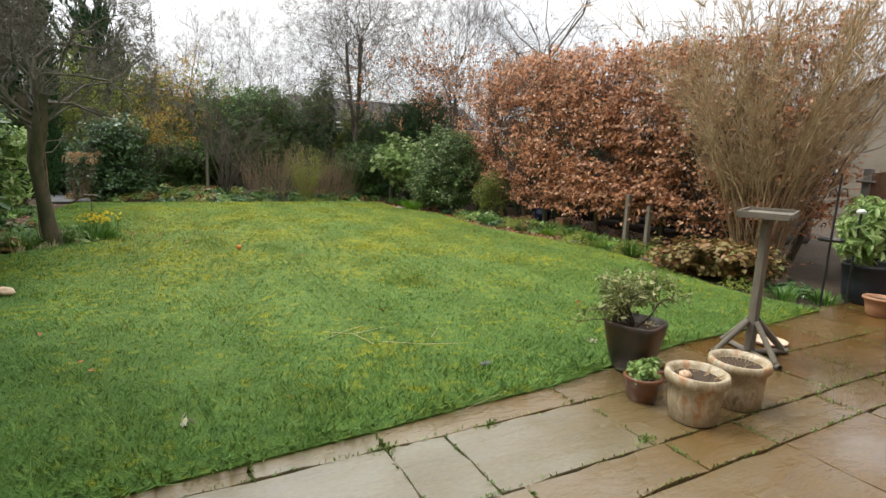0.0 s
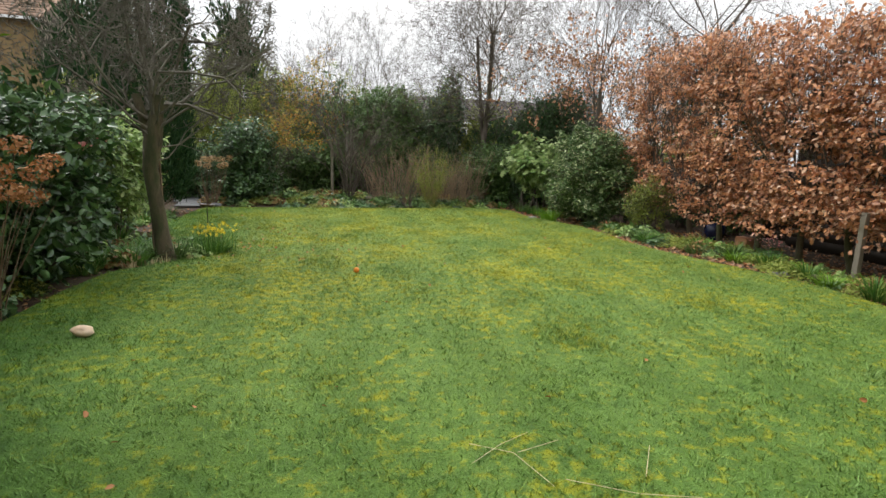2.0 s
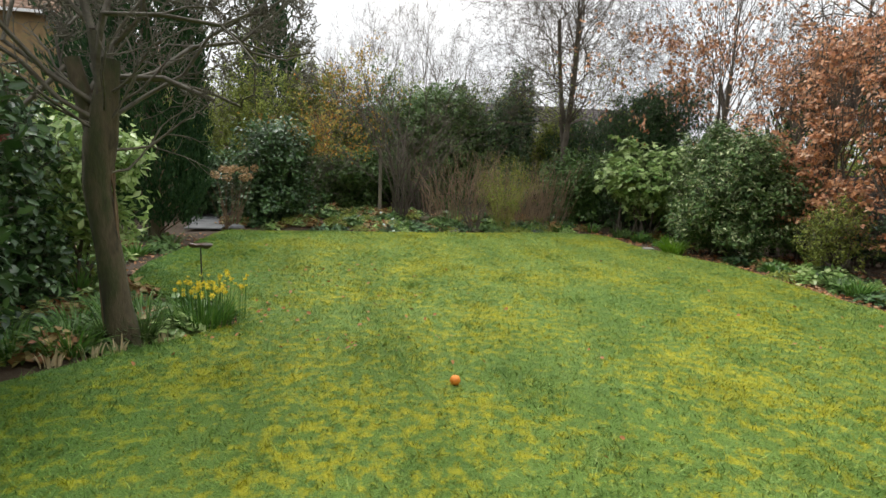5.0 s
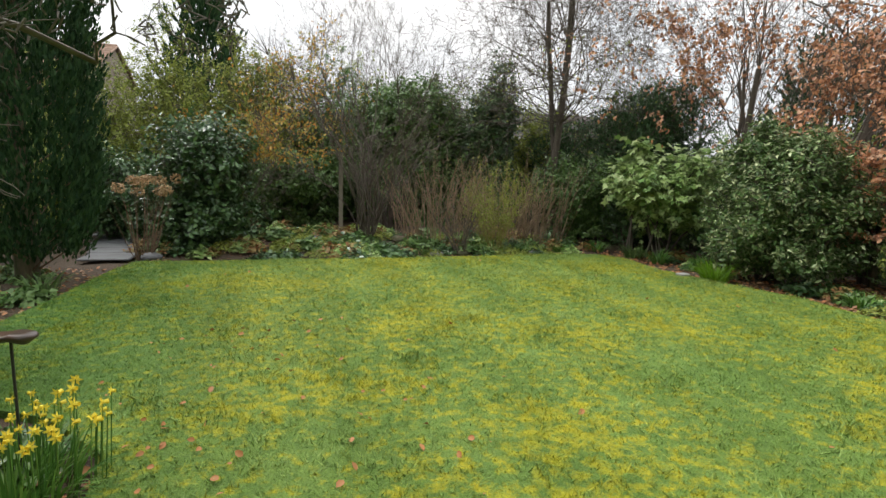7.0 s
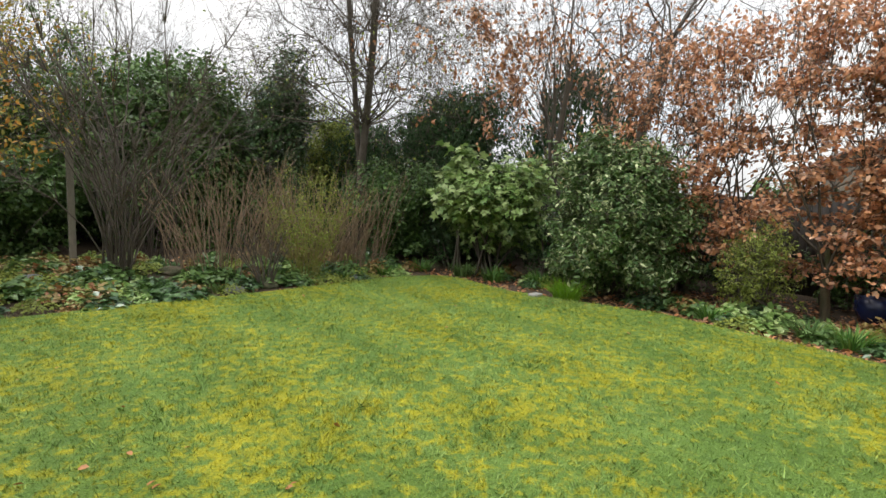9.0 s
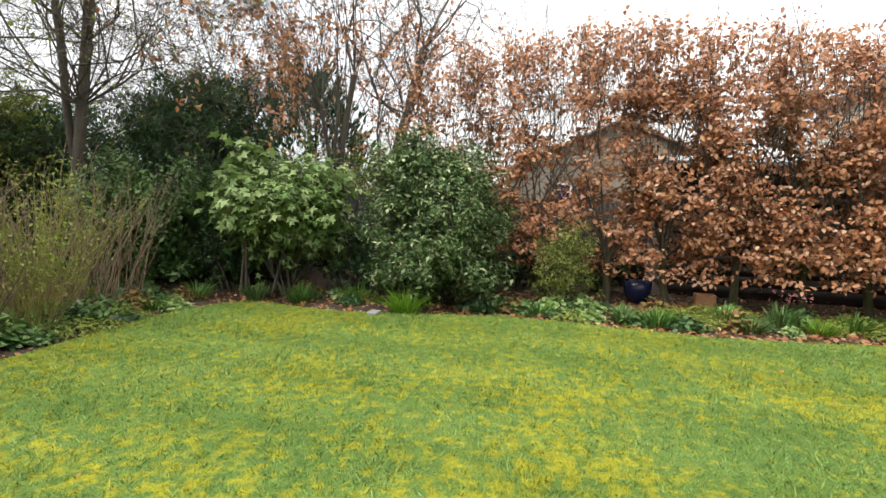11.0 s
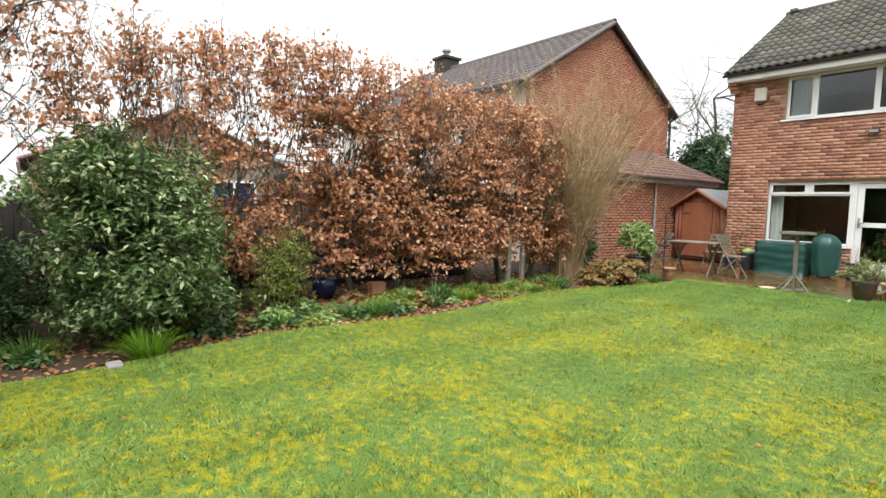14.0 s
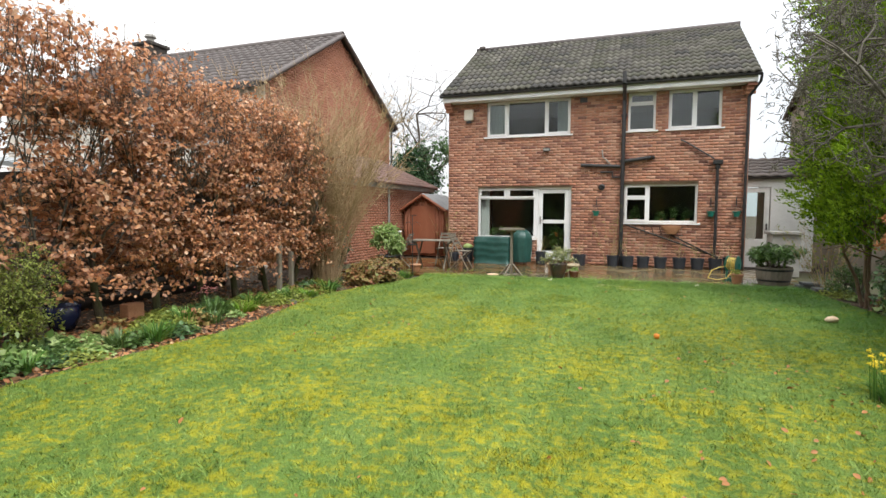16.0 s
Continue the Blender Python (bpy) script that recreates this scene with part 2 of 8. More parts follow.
def stone_paving():
    m, nt, p = nodes_of("wet_sandstone")
    q = nt.nodes.new("ShaderNodeObjectInfo").outputs["Random"]
    r = ramp(nt, SLAB)
    nt.links.new(q, r.inputs[0])
    w = noise_node(nt, 1.6, 5, 0.65, (1, 2.4, 1))
    r2 = ramp(nt, [(0.10, 0.10, 0.095), (0.20, 0.105, 0.035), (0.25, 0.22, 0.17)])
    nt.links.new(w.outputs[0], r2.inputs[0])
    col = mixrgb(nt, r.outputs[0], r2.outputs[0], 0.5)
    # greyer and drier where the paving meets the side of the house, browner towards the pots
    pos = nt.nodes.new("ShaderNodeNewGeometry")
    sx = nt.nodes.new("ShaderNodeSeparateXYZ")
    nt.links.new(pos.outputs["Position"], sx.inputs[0])
    gx = nt.nodes.new("ShaderNodeMapRange")
    gx.inputs[1].default_value, gx.inputs[2].default_value = -2.2, 0.2
    nt.links.new(sx.outputs[0], gx.inputs[0])
    tint = mixrgb(nt, (0.95, 1.12, 1.05), (0.68, 0.58, 0.30), gx.outputs[0])
    col = mixrgb(nt, col, tint, 1.0, 'MULTIPLY')
    n = noise_node(nt, 28, 6, 0.7, (1, 3.5, 1))
    g = ramp(nt, [(0.6,) * 3, (1.35,) * 3])
    nt.links.new(n.outputs[0], g.inputs[0])
    col = mixrgb(nt, col, g.outputs[0], 1.0, 'MULTIPLY')
    nt.links.new(col, p.inputs["Base Color"])
    wet = noise_node(nt, 1.3, 3, 0.5)
    mr = nt.nodes.new("ShaderNodeMapRange")
    mr.inputs[1].default_value, mr.inputs[2].default_value = 0.40, 0.60
    mr.inputs[3].default_value, mr.inputs[4].default_value = 0.10, 0.30
    nt.links.new(wet.outputs[0], mr.inputs[0])
    nt.links.new(mr.outputs[0], p.inputs["Roughness"])
    p.inputs["Specular IOR Level"].default_value = 0.6
    cm = nt.nodes.new("ShaderNodeMapRange")
    cm.inputs[1].default_value, cm.inputs[2].default_value = 0.36, 0.56
    cm.inputs[3].default_value, cm.inputs[4].default_value = 1.0, 0.15
    nt.links.new(wet.outputs[0], cm.inputs[0])
    nt.links.new(cm.outputs[0], p.inputs["Coat Weight"])
    p.inputs["Coat Roughness"].default_value = 0.11
    lam = noise_node(nt, 1.7, 5, 0.55, (1, 2.0, 1))

    sharp = nt.nodes.new("ShaderNodeMath")
    sharp.operation = 'MULTIPLY'
    sharp.inputs[1].default_value = 9.0
    nt.links.new(lam.outputs[0], sharp.inputs[0])
    fl = nt.nodes.new("ShaderNodeMath")
    fl.operation = 'FLOOR'
    nt.links.new(sharp.outputs[0], fl.inputs[0])

    rel0 = noise_node(nt, 5, 6, 0.6, (1, 2.8, 1))
    rel = nt.nodes.new("ShaderNodeMath")
    rel.operation = 'MULTIPLY_ADD'
    rel.inputs[1].default_value = 0.22
    nt.links.new(fl.outputs[0], rel.inputs[0])
    nt.links.new(rel0.outputs[0], rel.inputs[2])
    b = nt.nodes.new("ShaderNodeBump")
    b.inputs["Strength"].default_value, b.inputs["Distance"].default_value = 0.9, 0.014
    nt.links.new(rel.outputs[0], b.inputs["Height"])
    nt.links.new(b.outputs[0], p.inputs["Normal"])
    return m


mat_slab = stone_paving()
mat_joint = surface("slab_joint", [(0.06, 0.05, 0.03), (0.075, 0.085, 0.03)], 3, 0.9, 0.8, 60)
mat_bark = surface("bark", [(0.03, 0.024, 0.015), (0.11, 0.088, 0.052), (0.055, 0.062, 0.024), (0.04, 0.032, 0.02)], 6, 0.9, 1.0, 55, stretch=(1, 1, 0.3), dist=0.01)
mat_twig = surface("dark_twigs", [(0.07, 0.055, 0.042), (0.12, 0.10, 0.075)], 6, 0.85, 0, 40)
mat_lichen = surface("lichened_twigs", [(0.085, 0.072, 0.055), (0.17, 0.155, 0.12)], 9, 0.9, 0.3, 60)
mat_browntwig = surface("brown_twigs", [(0.11, 0.07, 0.042), (0.20, 0.135, 0.08)], 6, 0.85, 0, 40)
mat_strawtwig = surface("straw_twigs", [(0.30, 0.20, 0.10), (0.54, 0.40, 0.23)], 6, 0.85, 0, 40)
mat_willow = surface("willow_twigs", [(0.22, 0.21, 0.05), (0.32, 0.28, 0.09)], 6, 0.85, 0, 40)
mat_beech = leafy("beech_leaves", [(0.22, 0.085, 0.045), (0.58, 0.26, 0.115), (0.74, 0.39, 0.20), (0.28, 0.11, 0.05), (0.86, 0.58, 0.38)], 0.35, 0.4)
mat_orange = leafy("orange_leaves", [(0.45, 0.17, 0.03), (0.54, 0.32, 0.06), (0.34, 0.30, 0.06), (0.26, 0.26, 0.06)], 0.6, 0.3)
mat_dark = leafy("dark_glossy_leaves", [(0.022, 0.058, 0.018), (0.055, 0.12, 0.034), (0.12, 0.21, 0.075), (0.03, 0.075, 0.022)], 0.28, 0.14, 0.5)
mat_mid = leafy("green_leaves", [(0.045, 0.10, 0.022), (0.095, 0.175, 0.04), (0.15, 0.24, 0.07), (0.05, 0.11, 0.025)], 0.4, 0.2)
mat_varieg = leafy("variegated_leaves", [(0.035, 0.085, 0.02), (0.12, 0.19, 0.055), (0.065, 0.135, 0.032), (0.52, 0.56, 0.30)], 0.4, 0.2, 0.28)
mat_potshrub = leafy("pot_shrub_leaves", [(0.11, 0.15, 0.04), (0.20, 0.25, 0.07), (0.30, 0.32, 0.12), (0.44, 0.42, 0.22)], 0.4, 0.2)
mat_fatsia = leafy("pale_green_leaves", [(0.16, 0.28, 0.07), (0.32, 0.44, 0.14), (0.50, 0.60, 0.27)], 0.35, 0.3)
mat_bright = leafy("bright_green_leaves", [(0.12, 0.25, 0.015), (0.20, 0.36, 0.03)], 0.4, 0.3)
mat_strap = leafy("strap_leaves", [(0.045, 0.13, 0.02), (0.09, 0.21, 0.032), (0.16, 0.28, 0.05)], 0.5, 0.25)
mat_cypress = leafy("cypress_sprays", [(0.012, 0.038, 0.014), (0.03, 0.07, 0.025), (0.045, 0.09, 0.03)], 0.7, 0.1, 0.2)
mat_yew = leafy("yew_sprays", [(0.03, 0.07, 0.024), (0.055, 0.115, 0.04), (0.09, 0.16, 0.06), (0.022, 0.05, 0.02)], 0.6, 0.15, 0.25)
mat_thuja = leafy("golden_sprays", [(0.16, 0.27, 0.015), (0.32, 0.46, 0.025), (0.06, 0.11, 0.012), (0.22, 0.35, 0.02)], 0.7, 0.25, 0.2)
mat_yellowgreen = leafy("yellow_green_leaves", [(0.17, 0.21, 0.035), (0.32, 0.36, 0.07), (0.13, 0.18, 0.035)], 0.6, 0.3)
mat_heuchera = leafy("bronze_leaves", [(0.20, 0.13, 0.045), (0.30, 0.24, 0.08), (0.30, 0.11, 0.05), (0.19, 0.23, 0.06)], 0.5, 0.2)
mat_litter = leafy("fallen_leaves", [(0.34, 0.13, 0.05), (0.48, 0.22, 0.09), (0.18, 0.08, 0.04), (0.55, 0.34, 0.18)], 0.5, 0.1)
mat_orange_litter = leafy("fallen_orange_leaves", [(0.36, 0.125, 0.035), (0.42, 0.18, 0.06), (0.26, 0.10, 0.04)], 0.5, 0.1)
mat_deadhead = leafy("dried_flower_heads", [(0.30, 0.12, 0.045), (0.42, 0.20, 0.08)], 0.7, 0.2)
mat_paledead = leafy("pale_dried_heads", [(0.42, 0.27, 0.14), (0.52, 0.36, 0.20)], 0.7, 0.2)
mat_yellow = leafy("yellow_petals", [(0.85, 0.62, 0.02), (0.80, 0.70, 0.10)], 0.5, 0.2)
mat_pink = leafy("pink_petals", [(0.60, 0.16, 0.16), (0.75, 0.40, 0.38)], 0.5, 0.2)
mat_terra = surface("weathered_terracotta", [(0.20, 0.15, 0.08), (0.50, 0.42, 0.29), (0.36, 0.28, 0.16), (0.54, 0.47, 0.34), (0.44, 0.24, 0.11), (0.48, 0.40, 0.27)], 8, 0.35, 0.4, 45, stretch=(1, 1, 0.55))
mat_terra_plain = surface("terracotta", [(0.38, 0.18, 0.09), (0.45, 0.24, 0.13)], 6, 0.6, 0.2, 40)
mat_glaze = surface("brown_glaze", [(0.03, 0.027, 0.022), (0.055, 0.04, 0.03), (0.10, 0.045, 0.025)], 5, 0.3, 0.2, 30)
mat_redglaze = surface("red_brown_glaze", [(0.10, 0.045, 0.02), (0.18, 0.07, 0.03)], 6, 0.2, 0.1, 30)
mat_wood = surface("grey_weathered_wood", [(0.13, 0.115, 0.085), (0.23, 0.20, 0.155)], 5, 0.8, 0.8, 60, stretch=(1, 1, 0.2))
mat_stain = surface("red_stained_boards", [(0.26, 0.085, 0.04), (0.33, 0.12, 0.06)], 4, 0.6, 0.4, 50, rand="island", amount=0.12, stretch=(1, 1, 0.2))
mat_fence = surface("brown_boards", [(0.16, 0.08, 0.05), (0.22, 0.12, 0.08)], 4, 0.8, 0.4, 50, rand="island", amount=0.2, stretch=(1, 1, 0.2))
mat_darkwood = surface("dark_timber", [(0.03, 0.024, 0.02), (0.05, 0.042, 0.035)], 4, 0.8, 0.4, 50, rand="island", amount=0.2)
mat_concrete = surface("concrete", [(0.24, 0.23, 0.21), (0.34, 0.33, 0.30)], 4, 0.85, 0.4, 60)
mat_greencover = surface("green_cover", [(0.012, 0.055, 0.045), (0.022, 0.085, 0.07)], 5, 0.38, 0.15, 25)
mat_felt = surface("felt_roof", [(0.22, 0.24, 0.24), (0.32, 0.34, 0.34)], 3, 0.7, 0.2, 60)
mat_potblack = surface("black_pot", [(0.018, 0.022, 0.03), (0.03, 0.034, 0.042)], 6, 0.45, 0.1, 30)
mat_greenplastic = surface("green_plastic", [(0.01, 0.13, 0.10), (0.015, 0.18, 0.13)], 6, 0.4, 0.05, 30)
mat_hose = surface("yellow_hose", [(0.65, 0.48, 0.08), (0.70, 0.55, 0.16)], 6, 0.4, 0.05, 30)
mat_orangefruit = surface("orange_fruit", [(0.75, 0.20, 0.02), (0.80, 0.28, 0.04)], 6, 0.5, 0.1, 60)
mat_stoneball = surface("pale_stone", [(0.60, 0.40, 0.25), (0.70, 0.55, 0.40)], 12, 0.7, 0.4, 60)
mat_bluepot = surface("blue_glaze", [(0.01, 0.015, 0.05), (0.015, 0.025, 0.08)], 4, 0.25, 0.05, 30)
# indoor gloom put into the colour, the same dark tone on floor, ceilings, walls
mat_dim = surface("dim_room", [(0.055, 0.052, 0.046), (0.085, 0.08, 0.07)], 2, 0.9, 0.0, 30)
mat_curtain = surface("net_curtain", [(0.74, 0.75, 0.74), (0.82, 0.83, 0.82)], 6, 0.9, 0.2, 50, stretch=(6, 6, 0.4))
mat_stem = surface("green_stems", [(0.08, 0.12, 0.04), (0.14, 0.17, 0.06)], 6, 0.7, 0, 40)
mat_cane = surface("tan_canes", [(0.13, 0.085, 0.055), (0.30, 0.215, 0.14), (0.19, 0.13, 0.085)], 6, 0.85, 0, 40)
mat_straw = surface("straw", [(0.50, 0.42, 0.24), (0.62, 0.54, 0.34)], 6, 0.8, 0, 40)
mat_slate = surface("grey_path_stone", [(0.09, 0.093, 0.095), (0.15, 0.153, 0.155)], 3, 0.6, 0.4, 30)


def pane_glass():
    m, nt, p = nodes_of("window_glass")
    t = nt.nodes.new("ShaderNodeBsdfTransparent")
    t.inputs[0].default_value = (0.85, 0.9, 0.88, 1)
    g = nt.nodes.new("ShaderNodeBsdfGlossy")
    g.inputs["Roughness"].default_value = 0.01
    f = nt.nodes.new("ShaderNodeFresnel")
    f.inputs[0].default_value = 1.6
    s = nt.nodes.new("ShaderNodeMixShader")
    nt.links.new(f.outputs[0], s.inputs[0])
    nt.links.new(t.outputs[0], s.inputs[1])
    nt.links.new(g.outputs[0], s.inputs[2])
    nt.links.new(s.outputs[0], nt.nodes["Material Output"].inputs[0])
    return m


mat_glass = pane_glass()

# ---------- builders ----------
rng = np.random.default_rng(7)


def np_mesh(name, V, F, mat, smooth=False):
    V, F = np.asarray(V, dtype=np.float32), np.asarray(F, dtype=np.int32)
    me = bpy.data.meshes.new(name)
    me.vertices.add(len(V))
    me.vertices.foreach_set("co", V.ravel())
    k = F.shape[1]
    me.loops.add(F.size)
    me.loops.foreach_set("vertex_index", F.ravel())
    me.polygons.add(len(F))
    me.polygons.foreach_set("loop_start", np.arange(0, F.size, k, dtype=np.int32))
    if smooth:
        me.polygons.foreach_set("use_smooth", np.ones(len(F), dtype=bool))
    me.update(calc_edges=True)
    me.materials.append(mat)
    return me


def origin_of(ob):
    p = Vector((0, 0, 0))
    while ob:
        p += ob.location
        ob = ob.parent
    return p


def hang(name, me, parent=None, label="", kind=""):
    """A mesh in world metres becomes an object, a part of parent where one is given."""
    ob = new(name, me)
    if parent:
        me.transform(Matrix.Translation(-origin_of(parent)))
        ob.parent = parent
    return tagged(ob, label, kind=kind)


def part(name, bm, mat, parent=None, label="", kind="", smooth=False):
    me = bpy.data.meshes.new(name)
    bm.to_mesh(me)
    bm.free()
    me.materials.append(mat)
    if smooth:
        me.polygons.foreach_set("use_smooth", [True] * len(me.polygons))
    return hang(name, me, parent, label, kind)


def part_np(name, VF, mat, parent=None, label="", kind="", smooth=False):
    return hang(name, np_mesh(name, VF[0], VF[1], mat, smooth), parent, label, kind)


def thing(name, loc, label, category, group=""):
    ob = new(name)
    ob.empty_display_size = 0.1
    ob.location = loc
    return tagged(ob, label, category, group)


def box(bm, x0, x1, y0, y1, z0, z1, m=None):
    vs = [bm.verts.new((x, y, z)) for x in (x0, x1) for y in (y0, y1) for z in (z0, z1)]
    if m is not None:
        for v in vs:
            v.co = m @ v.co
    for f in ((0, 1, 3, 2), (4, 6, 7, 5), (0, 4, 5, 1), (2, 3, 7, 6), (0, 2, 6, 4), (1, 5, 7, 3)):
        bm.faces.new([vs[i] for i in f])


def boxes(*rows):
    bm = bmesh.new()
    for r in rows:
        box(bm, *r)
    return bm


def bevel(bm, w=0.006, seg=1):
    bmesh.ops.bevel(bm, geom=bm.edges[:], offset=w, segments=seg, affect='EDGES')
    return bm


def boxes_np(R):
    """Rows x0, x1, y0, y1, z0, z1 to one mesh."""
    R = np.asarray(R, dtype=float).reshape(-1, 6)
    n = len(R)
    idx = np.array([(i, 2 + j, 4 + k) for i in (0, 1) for j in (0, 1) for k in (0, 1)])
    V = np.stack([R[:, idx[:, 0]], R[:, idx[:, 1]], R[:, idx[:, 2]]], axis=2).reshape(-1, 3)
    f = np.array([(0, 1, 3, 2), (4, 6, 7, 5), (0, 4, 5, 1), (2, 3, 7, 6), (0, 2, 6, 4), (1, 5, 7, 3)])
    return V, (f[None] + 8 * np.arange(n)[:, None, None]).reshape(-1, 4)


def turned(profile, c, seg=24, squash=1.0, m=None):
    """A lathe of (radius, z) points about c."""
    bm = bmesh.new()
    rings = []
    for r, z in profile:
        rings.append([bm.verts.new((c[0] + r * math.cos(a), c[1] + squash * r * math.sin(a), c[2] + z)) for a in np.linspace(0, 2 * math.pi, seg, endpoint=False)])
    for a, b in zip(rings, rings[1:]):
        for i in range(seg):
            bm.faces.new((a[i], a[(i + 1) % seg], b[(i + 1) % seg], b[i]))
    bm.faces.new(rings[0][::-1])
    bm.faces.new(rings[-1])
    if m is not None:
        bm.transform(m)
    return bm


def unit(a):
    return a / np.maximum(np.linalg.norm(a, axis=-1, keepdims=True), 1e-9)


def tubes(segs, sides=4):
    S = np.asarray([(*a, *b, r0, r1) for a, b, r0, r1 in segs], dtype=float)
    A, B, r0, r1 = S[:, :3], S[:, 3:6], S[:, 6], S[:, 7]
    D = unit(B - A)
    ref = np.where(np.abs(D[:, 2:3]) > 0.9, np.array([[1.0, 0, 0]]), np.array([[0, 0, 1.0]]))
    X = unit(np.cross(D, ref))
    Y = np.cross(D, X)
    ang = np.linspace(0, 2 * np.pi, sides, endpoint=False)
    ring = X[:, None] * np.cos(ang)[None, :, None] + Y[:, None] * np.sin(ang)[None, :, None]
    V = np.concatenate([A[:, None] + ring * r0[:, None, None], B[:, None] + ring * r1[:, None, None]], axis=1).reshape(-1, 3)
    i = np.arange(sides)
    f = np.stack([i, (i + 1) % sides, sides + (i + 1) % sides, sides + i], axis=1)
    return V, (f[None] + 2 * sides * np.arange(len(S))[:, None, None]).reshape(-1, 4)


def trunk_tube(segs, sides=10):
    """One unbroken tapering tube along a chain of segments."""
    pts = np.array([segs[0][0]] + [q[1] for q in segs], float)
    rad = np.array([segs[0][2]] + [q[3] for q in segs])
    D = unit(np.gradient(pts, axis=0))
    ang = np.linspace(0, 2 * np.pi, sides, endpoint=False)
    X = unit(np.cross(D, np.array([[0, 1.0, 0.05]])))
    Y = np.cross(D, X)
    lobes = 1 + 0.07 * np.sin(3 * ang)[None, :, None] + 0.04 * np.sin(5 * ang + 1)[None, :, None]
    V = pts[:, None] + (X[:, None] * np.cos(ang)[None, :, None] + Y[:, None] * np.sin(ang)[None, :, None]) * rad[:, None, None] * lobes
    i = np.arange(sides)
    f = np.stack([i, (i + 1) % sides, sides + (i + 1) % sides, sides + i], axis=1)
    return V.reshape(-1, 3), (f[None] + sides * np.arange(len(segs))[:, None, None]).reshape(-1, 4)


DIAMOND = (np.array([(0, 0, 0), (.42, .5, .10), (1, 0, -.06), (.42, -.5, .10)]), np.array([(0, 1, 2), (0, 2, 3)]))
OVAL = (np.array([(0, 0, 0), (.28, .42, .08), (.68, .38, .06), (1, 0, -.08), (.68, -.38, .06), (.28, -.42, .08)]), np.array([(0, 1, 2), (0, 2, 3), (0, 3, 4), (0, 4, 5)]))
_st = [(0, 0, 0)] + [(0.5 + (0.55 if i % 2 == 0 else 0.24) * math.cos(math.radians(-150 + i * 37.5)), (0.62 if i % 2 == 0 else 0.24) * math.sin(math.radians(-150 + i * 37.5)), -0.08 if i % 2 == 0 else 0.0) for i in range(9)]
STAR = (np.array(_st), np.array([(0, i, i + 1) for i in range(1, 9)]))


def leaves(P, N, L, W, tmpl=DIAMOND, r=rng, up=0.5, mess=0.5, stand=0.0, droop=0.0):
    """Leaves at P; their faces look along N and up, or, where stand is set, their tips point along N and up."""
    n = len(P)
    if stand:
        A = unit(N * 0.6 + np.array([0, 0, stand]) + r.normal(size=(n, 3)) * mess)
        U = unit(np.cross(A, r.normal(size=(n, 3))))
    else:
        U = unit(N * 0.7 + np.array([0, 0, up]) + r.normal(size=(n, 3)) * mess)
        A = unit(np.cross(U, r.normal(size=(n, 3))) + np.array([0, 0, -droop]))
    T = unit(np.cross(U, A))
    U = np.cross(A, T)
    s = r.uniform(0.6, 1.25, size=(n, 1, 1))
    tv, tf = tmpl
    V = P[:, None] + s * (A[:, None] * tv[None, :, 0:1] * L + T[:, None] * tv[None, :, 1:2] * W + U[:, None] * tv[None, :, 2:3] * L)
    k = len(tv)
    return V.reshape(-1, 3), (tf[None] + k * np.arange(n)[:, None, None]).reshape(-1, 3)


def blob(c, rad, n, r=rng, lumps=16, fill=0.35, lump=0.42, floor=0.03):
    """Points and outward normals through the lumpy mass of a shrub."""
    c, rad = np.array(c, float), np.array(rad, float)
    D = unit(r.normal(size=(lumps, 3)))
    C = c + D * rad * r.uniform(0.35, 0.86, size=(lumps, 1))
    R = r.uniform(0.6, 1.2, size=(lumps, 1)) * lump
    k = r.integers(0, lumps, n)
    d = unit(r.normal(size=(n, 3)))
    P = C[k] + d * rad * R[k] * r.uniform(0, 1, size=(n, 1)) ** fill
    N = unit(unit((P - c) / rad) + d)
    ok = P[:, 2] > floor
    return P[ok], N[ok]


def sprays(c, rad, n, r, L, lumps=16, lump=0.42, per=10, reach=0.22, floor=0.03, shell=0.3):
    """Leaves set along short twigs that stand out of the lumps of a shrub: points, normals and the twigs."""
    c, rad = np.array(c, float), np.array(rad, float)
    C = c + unit(r.normal(size=(lumps, 3))) * rad * r.uniform(0.30, 0.84, size=(lumps, 1))
    R = r.uniform(0.6, 1.15, size=(lumps, 1)) * lump
    m = max(1, n // per)
    k = r.integers(0, lumps, m)
    d = unit(r.normal(size=(m, 3)))
    B = C[k] + d * rad * R[k] * r.uniform(0, 1, size=(m, 1)) ** shell
    out = unit(unit((B - c) / rad) * 0.6 + d)
    A = unit(out * 0.8 + np.array([0, 0, 0.45]) + r.normal(size=(m, 3)) * 0.35)
    s = reach * r.uniform(0.45, 1.2, size=(m, 1)) * min(1.0, rad.min() * 1.6)
    T = np.linspace(0.1, 1.0, per)[None, :, None]
    P = B[:, None] + A[:, None] * s[:, None] * T + r.normal(size=(m, per, 3)) * L * 0.42
    N = unit(A[:, None] * 0.35 + out[:, None] * 0.5 + r.normal(size=(m, per, 3)) * 0.3)
    P, N = P.reshape(-1, 3), N.reshape(-1, 3)
    twigs = [(tuple(b - a * q * 0.5), tuple(b + a * q), 0.004, 0.002) for b, a, q in zip(B, A, s) if b[2] > floor + 0.1]
    ok = P[:, 2] > floor
    return P[ok], N[ok], twigs


